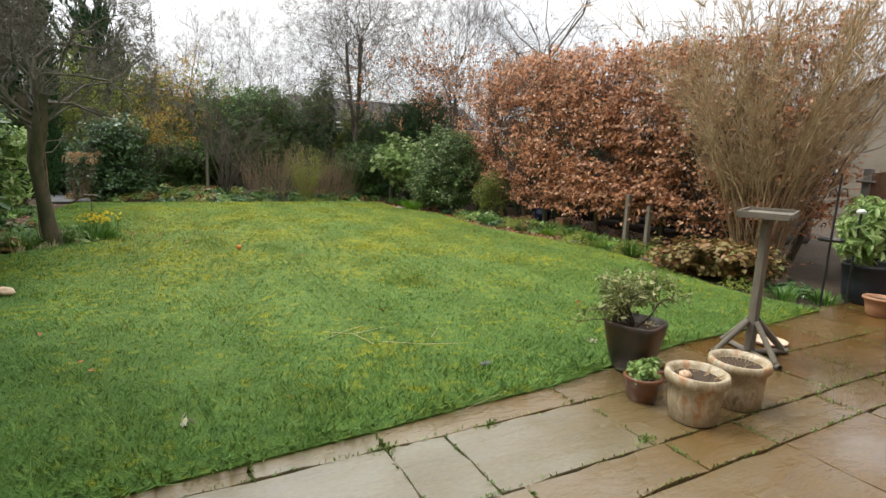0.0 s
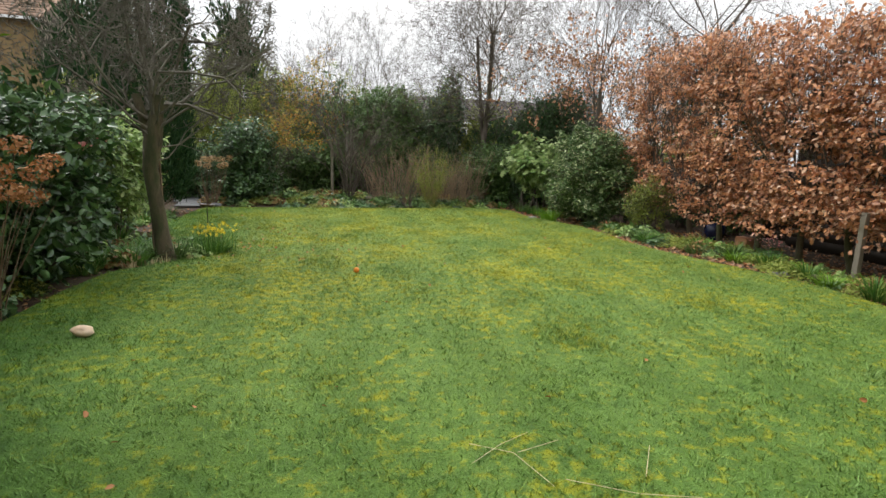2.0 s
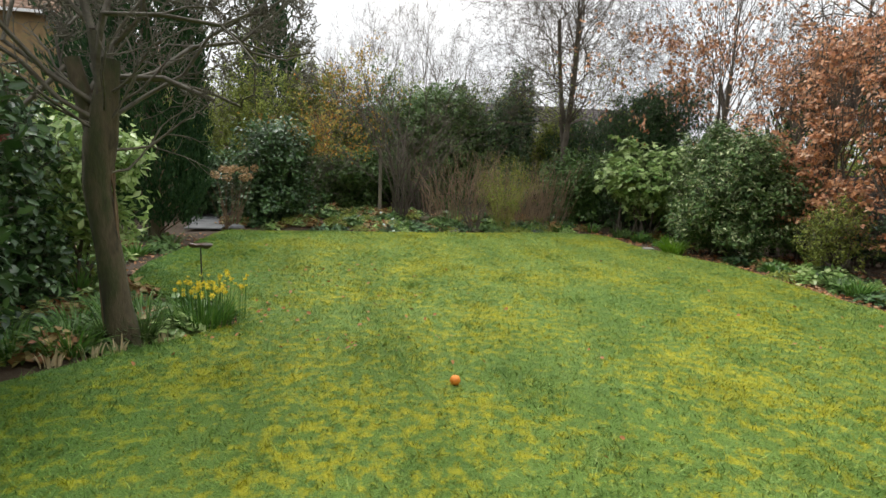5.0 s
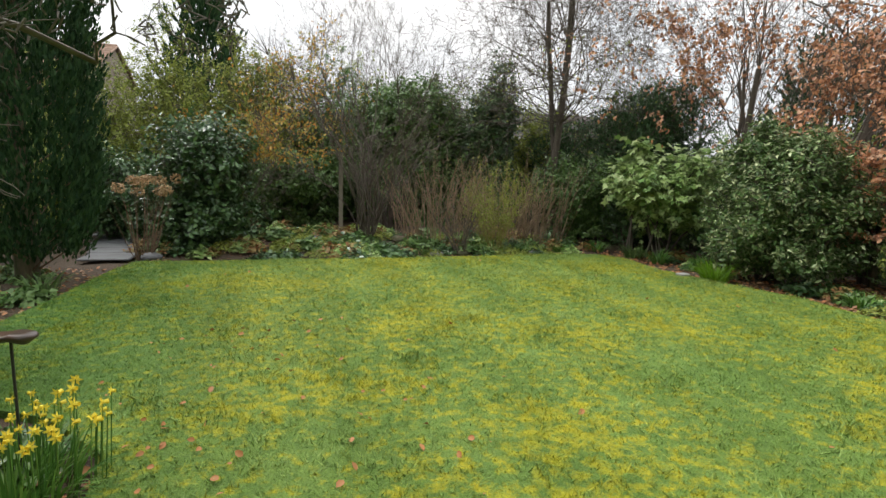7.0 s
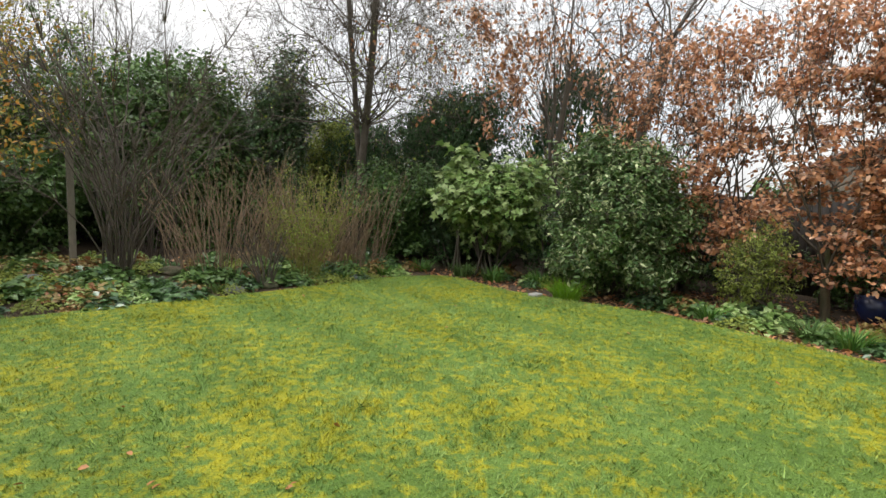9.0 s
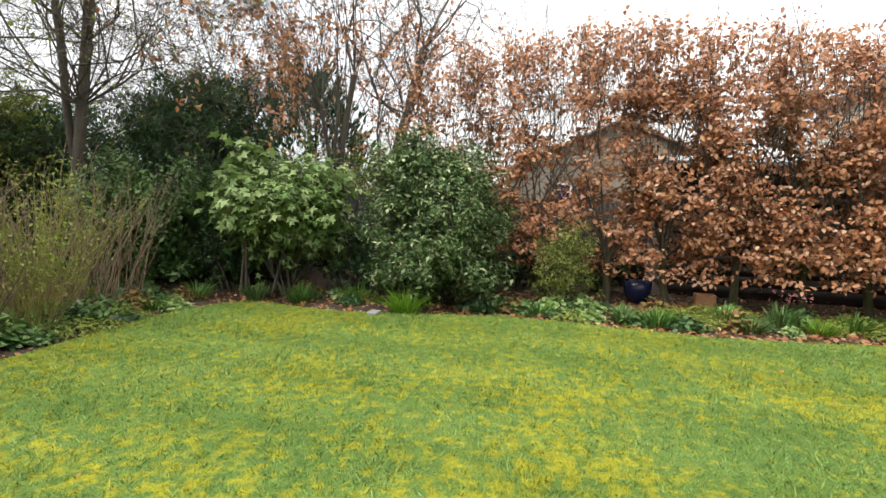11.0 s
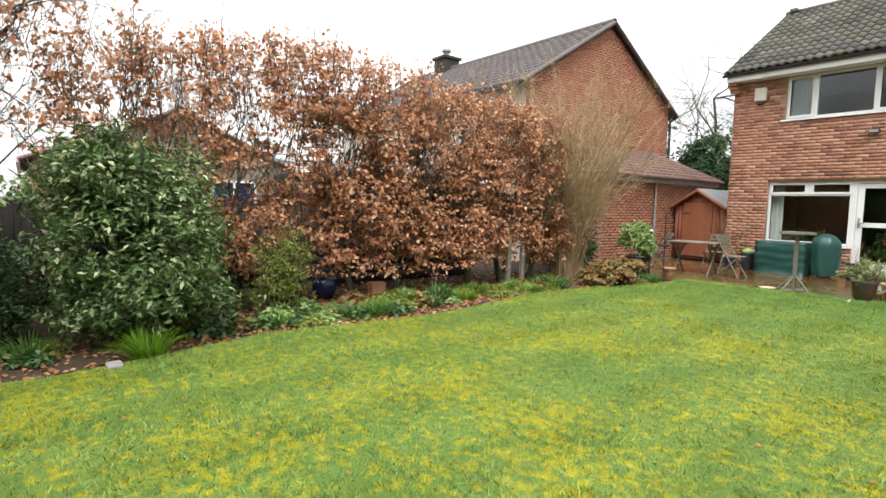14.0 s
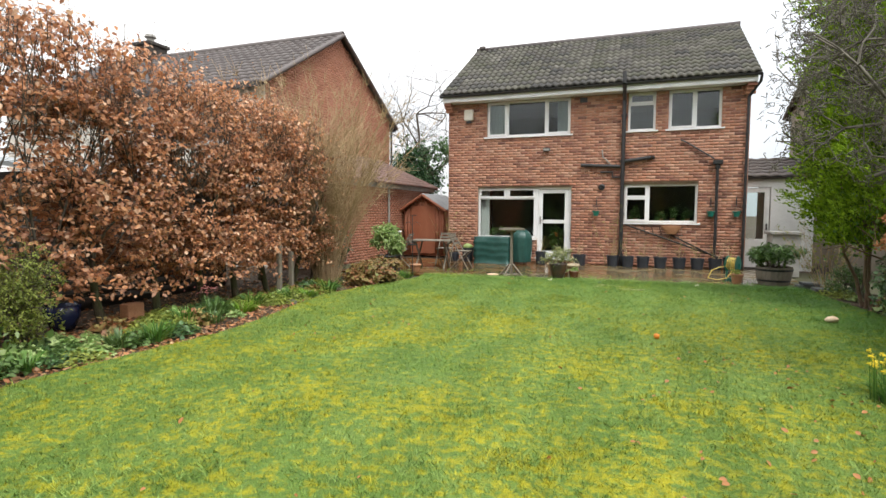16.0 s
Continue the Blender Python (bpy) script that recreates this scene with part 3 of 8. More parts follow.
def grow(r, p, d, L, rad, depth, out, tips, kids=3, wob=0.22, up=0.06, spread=0.75, ratio=0.72, steps=3, thin=0.62):
    p, d = np.array(p, float), unit(np.array(d, float))
    for i in range(steps):
        d = unit(d + r.normal(size=3) * wob + np.array([0, 0, up]))
        q = p + d * L / steps
        r1 = rad * (1 - 0.35 / steps)
        out.append((tuple(p), tuple(q), rad, r1))
        p, rad = q, r1
        if depth > 0 and i > 0 and r.random() < 0.55:
            e = unit(d + r.normal(size=3) * spread)
            grow(r, p, e, L * ratio * r.uniform(0.6, 1), rad * thin, depth - 1, out, tips, kids, wob, up, spread, ratio, steps, thin)
    if depth > 0:
        for _ in range(kids):
            e = unit(d + r.normal(size=3) * spread)
            grow(r, p, e, L * ratio * r.uniform(0.75, 1.1), rad * thin * 1.15, depth - 1, out, tips, kids, wob, up, spread, ratio, steps, thin)
    else:
        tips.append(tuple(p))


def canes(r, c, n, h, spread, rad, lean=0.25, steps=4, base=0.1, curve=0.05):
    """Upright stems that fan out from a base."""
    out, tips = [], []
    for _ in range(n):
        a = r.uniform(0, 2 * math.pi)
        b = base * math.sqrt(r.random())
        p = np.array([c[0] + b * math.cos(a), c[1] + b * math.sin(a), c[2]])
        hh = h * r.uniform(0.6, 1.05)
        k = spread * math.sqrt(r.random()) / max(h, 0.1)
        d = unit(np.array([k * math.cos(a), k * math.sin(a), 1.0]) + r.normal(size=3) * lean * 0.3)
        rr = rad * r.uniform(0.7, 1.2)
        for i in range(steps):
            q = p + d * hh / steps
            out.append((tuple(p), tuple(q), rr * (1 - 0.7 * i / steps), rr * (1 - 0.7 * (i + 1) / steps)))
            p = q
            tips.append((tuple(p), tuple(d)))
            d = unit(d + r.normal(size=3) * curve + np.array([math.cos(a), math.sin(a), 0]) * curve * 0.4)
    return out, tips


def straps(r, c, n, h, spread, w, bend=0.6, base=0.1, k=4):
    """Strap leaves that arch out of a clump."""
    a = r.uniform(0, 2 * np.pi, n)
    b = base * np.sqrt(r.random(n))
    P = np.stack([c[0] + b * np.cos(a), c[1] + b * np.sin(a), np.full(n, c[2])], 1)
    out = np.stack([np.cos(a), np.sin(a), np.zeros(n)], 1)
    side = np.stack([-np.sin(a + r.normal(size=n) * 0.8), np.cos(a), np.zeros(n)], 1)
    hh = h * r.uniform(0.55, 1.1, n)
    sp = spread * r.uniform(0.2, 1.1, n)
    V = np.zeros((n, 2 * (k + 1), 3))
    for i in range(k + 1):
        t = i / k
        z = hh * (t - bend * 0.5 * t * t * (0.4 + sp / max(spread, 0.01)))
        q = P + out * (sp * t ** 1.6)[:, None] + np.array([0, 0, 1.0]) * z[:, None]
        ww = w * (1 - t ** 2.5) * 0.5 + 0.0006
        V[:, 2 * i] = q - side * ww
        V[:, 2 * i + 1] = q + side * ww
    f = np.array([(2 * i, 2 * i + 1, 2 * i + 3, 2 * i + 2) for i in range(k)])
    return V.reshape(-1, 3), (f[None] + 2 * (k + 1) * np.arange(n)[:, None, None]).reshape(-1, 4)


def join_np(*VF):
    V, F, o = [], [], 0
    for v, f in VF:
        V.append(v)
        F.append(f + o)
        o += len(v)
    return np.concatenate(V), np.concatenate(F)


def inside(poly, X, Y):
    ok = np.zeros(len(X), bool)
    n = len(poly)
    for i in range(n):
        (x0, y0), (x1, y1) = poly[i], poly[(i + 1) % n]
        if y0 != y1:
            c = ((y0 > Y) != (y1 > Y)) & (X < (x1 - x0) * (Y - y0) / (y1 - y0) + x0)
            ok ^= c
    return ok

# ---------- ground, lawn, paving ----------
LAWN = [(-5.15, 3.52), (-3.5, 3.48), (-2.5, 3.53), (-1.9, 3.58), (-1.3, 3.60), (-0.8, 3.68), (0.15, 3.82), (1.4, 3.86), (2.35, 3.95), (2.25, 4.6), (2.3, 5.15), (2.6, 6.1),
        (2.78, 7.4), (2.62, 8.5), (2.4, 9.4), (2.3, 10.3), (2.4, 11.3), (2.5, 12.3), (2.2, 13.4), (2.02, 14.2), (2.15, 15.1), (1.95, 15.55), (1.2, 15.72), (-0.5, 15.65),
        (-2.4, 15.7), (-4.3, 15.72), (-5.0, 15.75), (-5.15, 15.1), (-5.25, 13.7), (-5.38, 12.8), (-5.3, 11.9), (-4.9, 11.3), (-4.3, 10.95), (-3.95, 10.5), (-3.92, 10.15),
        (-4.5, 9.65), (-5.05, 9.15), (-5.2, 8.4), (-5.27, 7.6), (-5.42, 6.2), (-5.3, 5.2)]


def ground_height(x, y):
    n = noise.noise(Vector((x * 1.3, y * 1.3, 3.1))) * 0.03 + noise.noise(Vector((x * 5, y * 5, 1.7))) * 0.012
    z = -0.045 + n
    if y > 15.9 and -5 < x < 3:
        z += min(0.16, (y - 15.9) * 0.14)
    if y < 3.9:
        z = min(z, -0.06)
    return z


def make_ground():
    xs = [-400, -150, -60, -30, -20, -14] + list(np.arange(-10, 9.01, 0.2)) + [12, 16, 22, 30, 60, 150, 400]
    ys = [-400, -150, -60, -30, -16, -9, -3] + list(np.arange(0, 22.01, 0.2)) + [26, 32, 45, 60, 150, 400]
    V = [(x, y, ground_height(x, y) if -10 <= x <= 9 and 0 <= y <= 22 else -0.06) for y in ys for x in xs]
    w = len(xs)
    F = [(j * w + i, j * w + i + 1, (j + 1) * w + i + 1, (j + 1) * w + i) for j in range(len(ys) - 1) for i in range(w - 1)]
    tagged(hang("ground", np_mesh("ground", V, F, mat_soil, True)), "dark bare garden soil running out around the lawn", "ground", kind="structure")


make_ground()


def make_lawn():
    bm = bmesh.new()
    top = [bm.verts.new((x, y, 0.012)) for x, y in LAWN]
    low = [bm.verts.new((x, y, -0.09)) for x, y in LAWN]
    bm.faces.new(top)
    for i in range(len(LAWN)):
        j = (i + 1) % len(LAWN)
        bm.faces.new((top[i], low[i], low[j], top[j]))
    bmesh.ops.triangulate(bm, faces=bm.faces[:1])
    bmesh.ops.recalc_face_normals(bm, faces=bm.faces[:])
    tagged(part("lawn", bm, mat_turf), "mossy green lawn with cut edges", "lawn", kind="structure")


make_lawn()


def make_grass():
    r = np.random.default_rng(11)
    n = 540000
    X, Y = r.uniform(-5.45, 2.85, n), r.uniform(3.4, 15.8, n)
    keep = inside(LAWN, X, Y)
    # the sward thins where moss takes over, and grows long by the paving and in tufts
    X, Y = X[keep], Y[keep]
    n = len(X)
    tuft = 0.5 * np.sin(X * 3.1 + 1.7 * np.sin(Y * 2.3)) * np.sin(Y * 3.7 + 1.3 * np.sin(X * 1.9)) + 0.5 * np.sin(X * 7.3 + Y * 2.1 + 2 * np.sin(Y * 5)) * np.sin(Y * 6.1 - X * 3.3)
    near = np.clip((4.6 - Y) / 1.0, 0, 1)
    fine = np.sin(X * 31 + 3 * np.sin(Y * 17)) * np.sin(Y * 27 + 2.5 * np.sin(X * 13 + 1))
    H = (0.010 + 0.014 * np.clip(tuft, 0, 1) + 0.018 * np.clip(fine, 0, 1) + 0.025 * near * r.uniform(0.3, 1, n)) * r.uniform(0.4, 1.7, n)
    for tx, ty, tr, th in ((-1.05, 6.35, 0.2, 0.05), (-2.55, 3.95, 0.2, 0.05), (-0.9, 6.1, 0.1, 0.05), (-2.3, 11.4, 0.15, 0.05), (-1.5, 12.3, 0.12, 0.05), (-0.3, 9.5, 0.12, 0.03), (-4.6, 9.85, 0.3, 0.04)):
        H += th * np.exp(-((X - tx) ** 2 + (Y - ty) ** 2) / tr ** 2) * r.uniform(0.4, 1, n)
    front = sorted(p for p in LAWN if p[1] < 4.3 and -5.2 < p[0])
    rim = Y - np.interp(X, [p[0] for p in front], [p[1] for p in front])
    H += 0.055 * np.exp(-np.clip(rim, 0, 9) / 0.07) * r.uniform(0.1, 1, n) ** 2
    W = r.uniform(0.0025, 0.0046, n)
    a = r.uniform(0, 2 * np.pi, n)
    lean = r.normal(size=(n, 2)) * 0.8
    lean[:, 1] -= np.where(rim < 0.12, 1.1, 0.0)
    V = np.zeros((n, 3, 3))
    V[:, 0] = np.stack([X - W * np.cos(a), Y - W * np.sin(a), np.full(n, 0.008)], 1)
    V[:, 1] = np.stack([X + W * np.cos(a), Y + W * np.sin(a), np.full(n, 0.008)], 1)
    V[:, 2] = np.stack([X + lean[:, 0] * H, Y + lean[:, 1] * H, H + 0.01], 1)
    F = np.arange(3 * n).reshape(n, 3)
    tagged(hang("grass", np_mesh("grass", V.reshape(-1, 3), F, mat_blade)), "short damp grass blades of the lawn", "grass", kind="stuff")


make_grass()


def make_paving():
    tagged(part("pavement_bed", boxes((-7.0, 5.4, 0.0, 3.55, -0.12, -0.022), (-0.9, 5.0, 3.55, 3.95, -0.12, -0.022)), mat_joint), "dark mortar bed between the patio slabs", "pavement", kind="structure")


make_paving()
# rows of slabs: y from, y to, the joints along x
SLAB_ROWS = [
    (3.38, 3.71, [-3.7, -3.06, -2.47, -1.31, -0.62, 0.12, 0.75, 1.45, 2.1, 2.8, 3.6, 4.6]),
    (2.87, 3.37, [-4.4, -3.35, -2.47, -2.16, -1.26, -0.45, 0.35, 0.9, 1.7, 2.4, 3.1, 4.1]),
    (2.61, 2.86, [-4.9, -3.9, -2.9, -2.05, -1.2, -0.66, 0.15, 0.8, 1.6, 2.2, 3.0, 3.9, 4.7]),
    (2.02, 2.60, [-5.2, -4.4, -3.5, -2.6, -1.7, -0.62, 0.2, 1.1, 1.9, 2.6, 3.5, 4.4, 5.1]),
    (1.72, 2.01, [-5.4, -4.6, -3.7, -3.1, -2.2, -1.6, -0.8, -0.1, 0.8, 1.7, 2.3, 3.2, 4.0, 4.9]),
    (1.15, 1.71, [-5.4, -4.8, -3.9, -3.0, -2.4, -1.5, -0.6, 0.3, 0.9, 1.8, 2.7, 3.6, 4.2, 5.1]),
    (0.60, 1.14, [-5.4, -4.5, -3.6, -2.8, -1.9, -1.0, -0.4, 0.5, 1.4, 2.3, 2.9, 3.8, 4.7]),
    (0.02, 0.59, [-5.4, -4.8, -4.0, -3.1, -2.2, -1.3, -0.7, 0.2, 1.1, 2.0, 2.9, 3.5, 4.4, 5.1]),
]
SLABS = []
for y0, y1, xs in SLAB_ROWS:
    for x0, x1 in zip(xs, xs[1:]):
        top = y1
        if y1 > 3.6:
            top = 3.60 if x0 < -2.4 else 3.68 if x0 < -1.2 else 3.80 if x0 < 0 else 4.02
        SLABS.append((x0, x1, y0, top))

# ---------- house ----------
HX0, HX1, HD, HZ = -4.72, 3.2, -6.8, 4.72
HOLES = [(-0.36, 2.03, 3.60, 4.60), (-2.54, -1.86, 3.60, 4.60), (-4.09, -2.85, 3.60, 4.60), (0.52, 2.28, 0.68, 2.14), (-0.42, 0.52, 0.10, 2.14), (-3.61, -1.81, 1.17, 2.19)]


def cut_rects(x0, x1, z0, z1, holes):
    xs = sorted({x0, x1, *[h[0] for h in holes], *[h[1] for h in holes]})
    out = []
    for a, b in zip(xs, xs[1:]):
        hs = sorted((h[2], h[3]) for h in holes if h[0] <= a and h[1] >= b)
        z = z0
        for lo, hi in hs:
            if lo > z:
                out.append((a, b, z, lo))
            z = hi
        if z < z1:
            out.append((a, b, z, z1))
    return out


def make_house():
    rows = [(a, b, -0.28, -0.0035, lo, hi) for a, b, lo, hi in cut_rects(HX0, HX1, -0.1, HZ, HOLES)]
    tagged(part_np("wall_north", boxes_np(rows), mat_mortar), "rear house wall of orange-red brick", "wall", kind="structure")
    tagged(part("wall_east", boxes((HX1 - 0.28, HX1, HD, -0.281, -0.1, HZ)), mat_brick), "side house wall of orange-red brick", "wall", kind="structure")
    tagged(part("wall_west", boxes((HX0, HX0 + 0.28, HD, -0.281, -0.1, HZ)), mat_brick), "side house wall of orange-red brick", "wall", kind="structure")
    tagged(part("wall_south", boxes((HX0 + 0.281, HX1 - 0.281, HD, HD + 0.28, -0.1, HZ)), mat_brick), "street side house wall of brick", "wall", kind="structure")
    for nm, x in (("gable_east", HX1), ("gable_west", HX0)):
        bm = bmesh.new()
        s = -0.25 if x > 0 else 0.25
        ring = [(0.0, HZ + 0.002), (HD, HZ + 0.002), (HD / 2 + 0.1, 6.98)]
        a = [bm.verts.new((x, y, z)) for y, z in ring]
        b = [bm.verts.new((x + s, y, z)) for y, z in ring]
        bm.faces.new(a)
        bm.faces.new(b[::-1])
        for i in range(3):
            bm.faces.new((a[i], b[i], b[(i + 1) % 3], a[(i + 1) % 3]))
        bmesh.ops.recalc_face_normals(bm, faces=bm.faces[:])
        tagged(part(nm, bm, mat_brick), "brick gable under the roof", "wall", kind="structure")
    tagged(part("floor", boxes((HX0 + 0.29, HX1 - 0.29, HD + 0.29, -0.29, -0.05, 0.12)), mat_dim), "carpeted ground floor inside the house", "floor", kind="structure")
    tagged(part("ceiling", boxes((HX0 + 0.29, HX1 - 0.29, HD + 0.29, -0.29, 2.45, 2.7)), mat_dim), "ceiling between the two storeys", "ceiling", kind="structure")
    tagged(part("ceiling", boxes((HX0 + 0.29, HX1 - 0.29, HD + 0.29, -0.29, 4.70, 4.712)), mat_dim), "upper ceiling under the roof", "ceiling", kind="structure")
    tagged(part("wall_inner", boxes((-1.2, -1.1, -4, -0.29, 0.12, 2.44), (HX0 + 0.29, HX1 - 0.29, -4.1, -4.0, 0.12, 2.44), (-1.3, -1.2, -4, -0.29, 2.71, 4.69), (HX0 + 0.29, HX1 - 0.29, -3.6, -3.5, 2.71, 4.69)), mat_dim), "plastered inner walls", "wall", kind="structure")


make_house()


def window(name, x0, x1, z0, z1, mullions, lights, label, sill=True, y=-0.09):
    """A white frame with bars and its own panes; lights: (x from, x to, z of the transom)."""
    w = thing(name, (x0, y, z0), label, "window")
    w["kind"] = "structure"
    f, d = 0.055, 0.075
    rows = [(x0, x1, y - d, y, z0, z0 + f), (x0, x1, y - d, y, z1 - f, z1), (x0, x0 + f, y - d, y, z0 + f, z1 - f), (x1 - f, x1, y - d, y, z0 + f, z1 - f)]
    for m in mullions:
        rows.append((m - f * 0.6, m + f * 0.6, y - d, y, z0 + f, z1 - f))
    for a, b, z in lights:
        rows.append((a, b, y - d + 0.002, y - 0.002, z - f * 0.5, z + f * 0.5))
    part("window_frame", bevel(boxes(*rows), 0.004), mat_white, w)
    if sill:
        part("window_sill", bevel(boxes((x0 - 0.07, x1 + 0.07, -0.02, 0.045, z0 - 0.045, z0 - 0.004)), 0.005), mat_white, w)
    edges = [x0 + f] + list(mullions) + [x1 - f]
    for a, b in zip(edges, edges[1:]):
        bm = boxes((a, b, y - 0.045, y - 0.037, z0 + f, z1 - f))
        g = part("pane", bm, mat_glass, w)
        g.visible_shadow = False
    return w


def sash(parent, x0, x1, z0, z1, y=-0.09):
    part("opening_light", bevel(boxes((x0, x1, y, y + 0.022, z0, z0 + 0.05), (x0, x1, y, y + 0.022, z1 - 0.05, z1), (x0, x0 + 0.05, y, y + 0.022, z0 + 0.05, z1 - 0.05), (x1 - 0.05, x1, y, y + 0.022, z0 + 0.05, z1 - 0.05)), 0.003), mat_white, parent)


w1 = window("window_1", -0.36, 2.03, 3.60, 4.60, [0.33, 1.43], [], "white three-light bedroom window")
sash(w1, 1.46, 2.0, 3.63, 4.57)
sash(w1, -0.33, 0.30, 3.63, 4.57)
w2 = window("window_2", -2.54, -1.86, 3.60, 4.60, [], [(-2.485, -1.915, 4.30)], "narrow white window with a top light")
sash(w2, -2.51, -1.89, 4.31, 4.57)
w3 = window("window_3", -4.09, -2.85, 3.60, 4.60, [-3.49], [], "white two-light bedroom window")
sash(w3, -3.46, -2.88, 3.63, 4.57)
w4 = window("window_4", 0.58, 2.28, 0.68, 2.14, [], [(0.635, 2.225, 1.83)], "wide white dining window with two top lights")
part("window_bar", bevel(boxes((1.37, 1.47, -0.165, -0.085, 1.84, 2.085)), 0.003), mat_white, w4)
sash(w4, 1.46, 2.24, 1.84, 2.11)
sash(w4, 0.60, 1.38, 1.84, 2.11)
w5 = window("window_5", -3.61, -1.81, 1.17, 2.19, [-2.42], [(-2.38, -1.865, 1.83)], "white kitchen window with a small top light")
sash(w5, -2.39, -1.84, 1.84, 2.16)
sash(w5, -2.39, -1.84, 1.20, 1.83)


def back_door():
    d = tagged(thing("door_1", (0, -0.1, 0.1), "white glazed back door, closed", "door"), kind="structure")
    y = -0.085
    part("door_frame", bevel(boxes((-0.42, -0.355, y - 0.08, y, 0.16, 2.14), (0.50, 0.58, y - 0.08, y, 0.16, 2.14), (-0.355, 0.50, y - 0.08, y, 2.08, 2.14)), 0.004), mat_white, d)
    part("leaf", bevel(boxes((-0.35, -0.24, y - 0.06, y - 0.01, 0.17, 2.07), (0.38, 0.495, y - 0.06, y - 0.01, 0.17, 2.07), (-0.24, 0.38, y - 0.06, y - 0.01, 1.97, 2.07), (-0.24, 0.38, y - 0.06, y - 0.01, 1.12, 1.22), (-0.24, 0.38, y - 0.06, y - 0.01, 0.17, 0.33)), 0.004), mat_white, d)
    for z0, z1 in ((0.33, 1.12), (1.22, 1.97)):
        g = part("pane", boxes((-0.24, 0.38, y - 0.04, y - 0.034, z0, z1)), mat_glass, d)
        g.visible_shadow = False
    part("threshold", bevel(boxes((-0.46, 0.56, -0.16, 0.05, 0.10, 0.16)), 0.005), mat_white, d)
    part("door_handle", bevel(boxes((0.42, 0.46, y - 0.01, y + 0.012, 1.10, 1.32), (0.33, 0.45, y + 0.012, y + 0.035, 1.20, 1.225)), 0.004), mat_concrete, d)


back_door()


def curtain(x0, x1, z0, z1, y, label="pale net curtain in folds"):
    bm = bmesh.new()
    n = max(6, int((x1 - x0) * 40))
    cols = []
    for i in range(n + 1):
        x = x0 + (x1 - x0) * i / n
        yy = y + 0.02 * math.sin(i * 1.9)
        cols.append((bm.verts.new((x, yy, z0)), bm.verts.new((x, yy, z1))))
    for a, b in zip(cols, cols[1:]):
        bm.faces.new((a[0], b[0], b[1], a[1]))
    bmesh.ops.solidify(bm, geom=bm.faces[:], thickness=0.003)
    tagged(part("curtain", bm, mat_curtain, smooth=True), label, "curtain")


curtain(1.48, 2.0, 3.66, 4.56, -0.17, "white blind drawn behind the window")
curtain(-0.32, 0.02, 3.66, 4.56, -0.17, "pale net curtain in folds beside the window")
curtain(1.98, 2.24, 0.74, 2.1, -0.24)
curtain(-0.33, -0.20, 0.9, 2.05, -0.24, "grey curtain edge behind the glazed door")


def roof_slope(nm, label, cat_label, x0, x1, eave, ridge, mat, cols, rows, single=False, mat_under=None, th=0.06):
    """A tiled slope from the eave (y, z) to the ridge (y, z); each tile is curved and laps the one below."""
    (ye, ze), (yr, zr) = eave, ridge
    L = math.hypot(yr - ye, zr - ze)
    ux = Vector((1, 0, 0))
    uv = Vector((0, (yr - ye) / L, (zr - ze) / L))
    un = ux.cross(uv)
    if un.z < 0:
        un = -un
    roof = tagged(thing(nm, (x0, ye, ze), label, "roof"), kind="structure")
    bm = bmesh.new()
    a = [bm.verts.new(Vector((x, y, z)) - un * 0.01) for x, y, z in ((x0, ye, ze), (x1, ye, ze), (x1, yr, zr), (x0, yr, zr))]
    b = [bm.verts.new(v.co - un * th) for v in a]
    bm.faces.new(a)
    bm.faces.new(b[::-1])
    for i in range(4):
        bm.faces.new((a[i], b[i], b[(i + 1) % 4], a[(i + 1) % 4]))
    bmesh.ops.recalc_face_normals(bm, faces=bm.faces[:])
    part("roof_deck", bm, mat_under or mat_darkwood, roof)
    w, ex = (x1 - x0) / cols, L / rows
    amp, rolls = (0.085 * w, 1) if not single else (0.045, 2)
    seg = 8 * rolls
    V = []
    for k, (v, lift) in enumerate(((0, -0.004), (0, 0.042), (ex * 1.06, 0.004))):
        for i in range(seg + 1):
            u = w * i / seg
            V.append((u, v, lift + (amp * (1 - math.cos(2 * math.pi * rolls * i / seg)) * 0.5)))
    F = []
    for k in range(2):
        for i in range(seg):
            p = k * (seg + 1) + i
            F.append((p, p + 1, p + seg + 2, p + seg + 1))
    V, F = np.array(V), np.array(F)
    base = Vector((x0, ye, ze))
    rot = Matrix((ux, uv, un)).transposed() if ux.cross(uv).dot(un) > 0 else Matrix((ux, uv, un)).transposed()
    if single:
        me = np_mesh("roof_tile", V, F, mat, True)
        for j in range(rows):
            for i in range(cols):
                ob = new("roof_tile", me)
                ob.parent = roof
                jit = 0.004 * noise.noise(Vector((i * 3.7, j * 2.9, 0)))
                q = ux * (w * i) + uv * (ex * j + jit) + un * jit
                ob.matrix_basis = Matrix.Translation(q) @ rot.to_4x4()
    else:
        R = np.array(rot)
        Vs, Fs = [], []
        for j in range(rows):
            for i in range(cols):
                q = np.array(base + ux * (w * i) + uv * (ex * j))
                Vs.append(V @ R.T + q)
                Fs.append(F + len(V) * (j * cols + i))
        part_np("roof_tile", (np.concatenate(Vs), np.concatenate(Fs)), mat, roof, kind="stuff", smooth=True)
    return roof


EAVE, RIDGE = (0.40, 4.80), (-3.25, 7.06)
roof_slope("roof_north", "dark lichened pantile roof above the brick house", "roof", -4.86, 3.32, EAVE, RIDGE, mat_tile, 22, 14, single=True)
roof_slope("roof_south", "street side of the dark tiled roof", "roof", -4.86, 3.32, (-7.2, 4.62), (-3.27, 7.06), mat_tile_j, 24, 12)


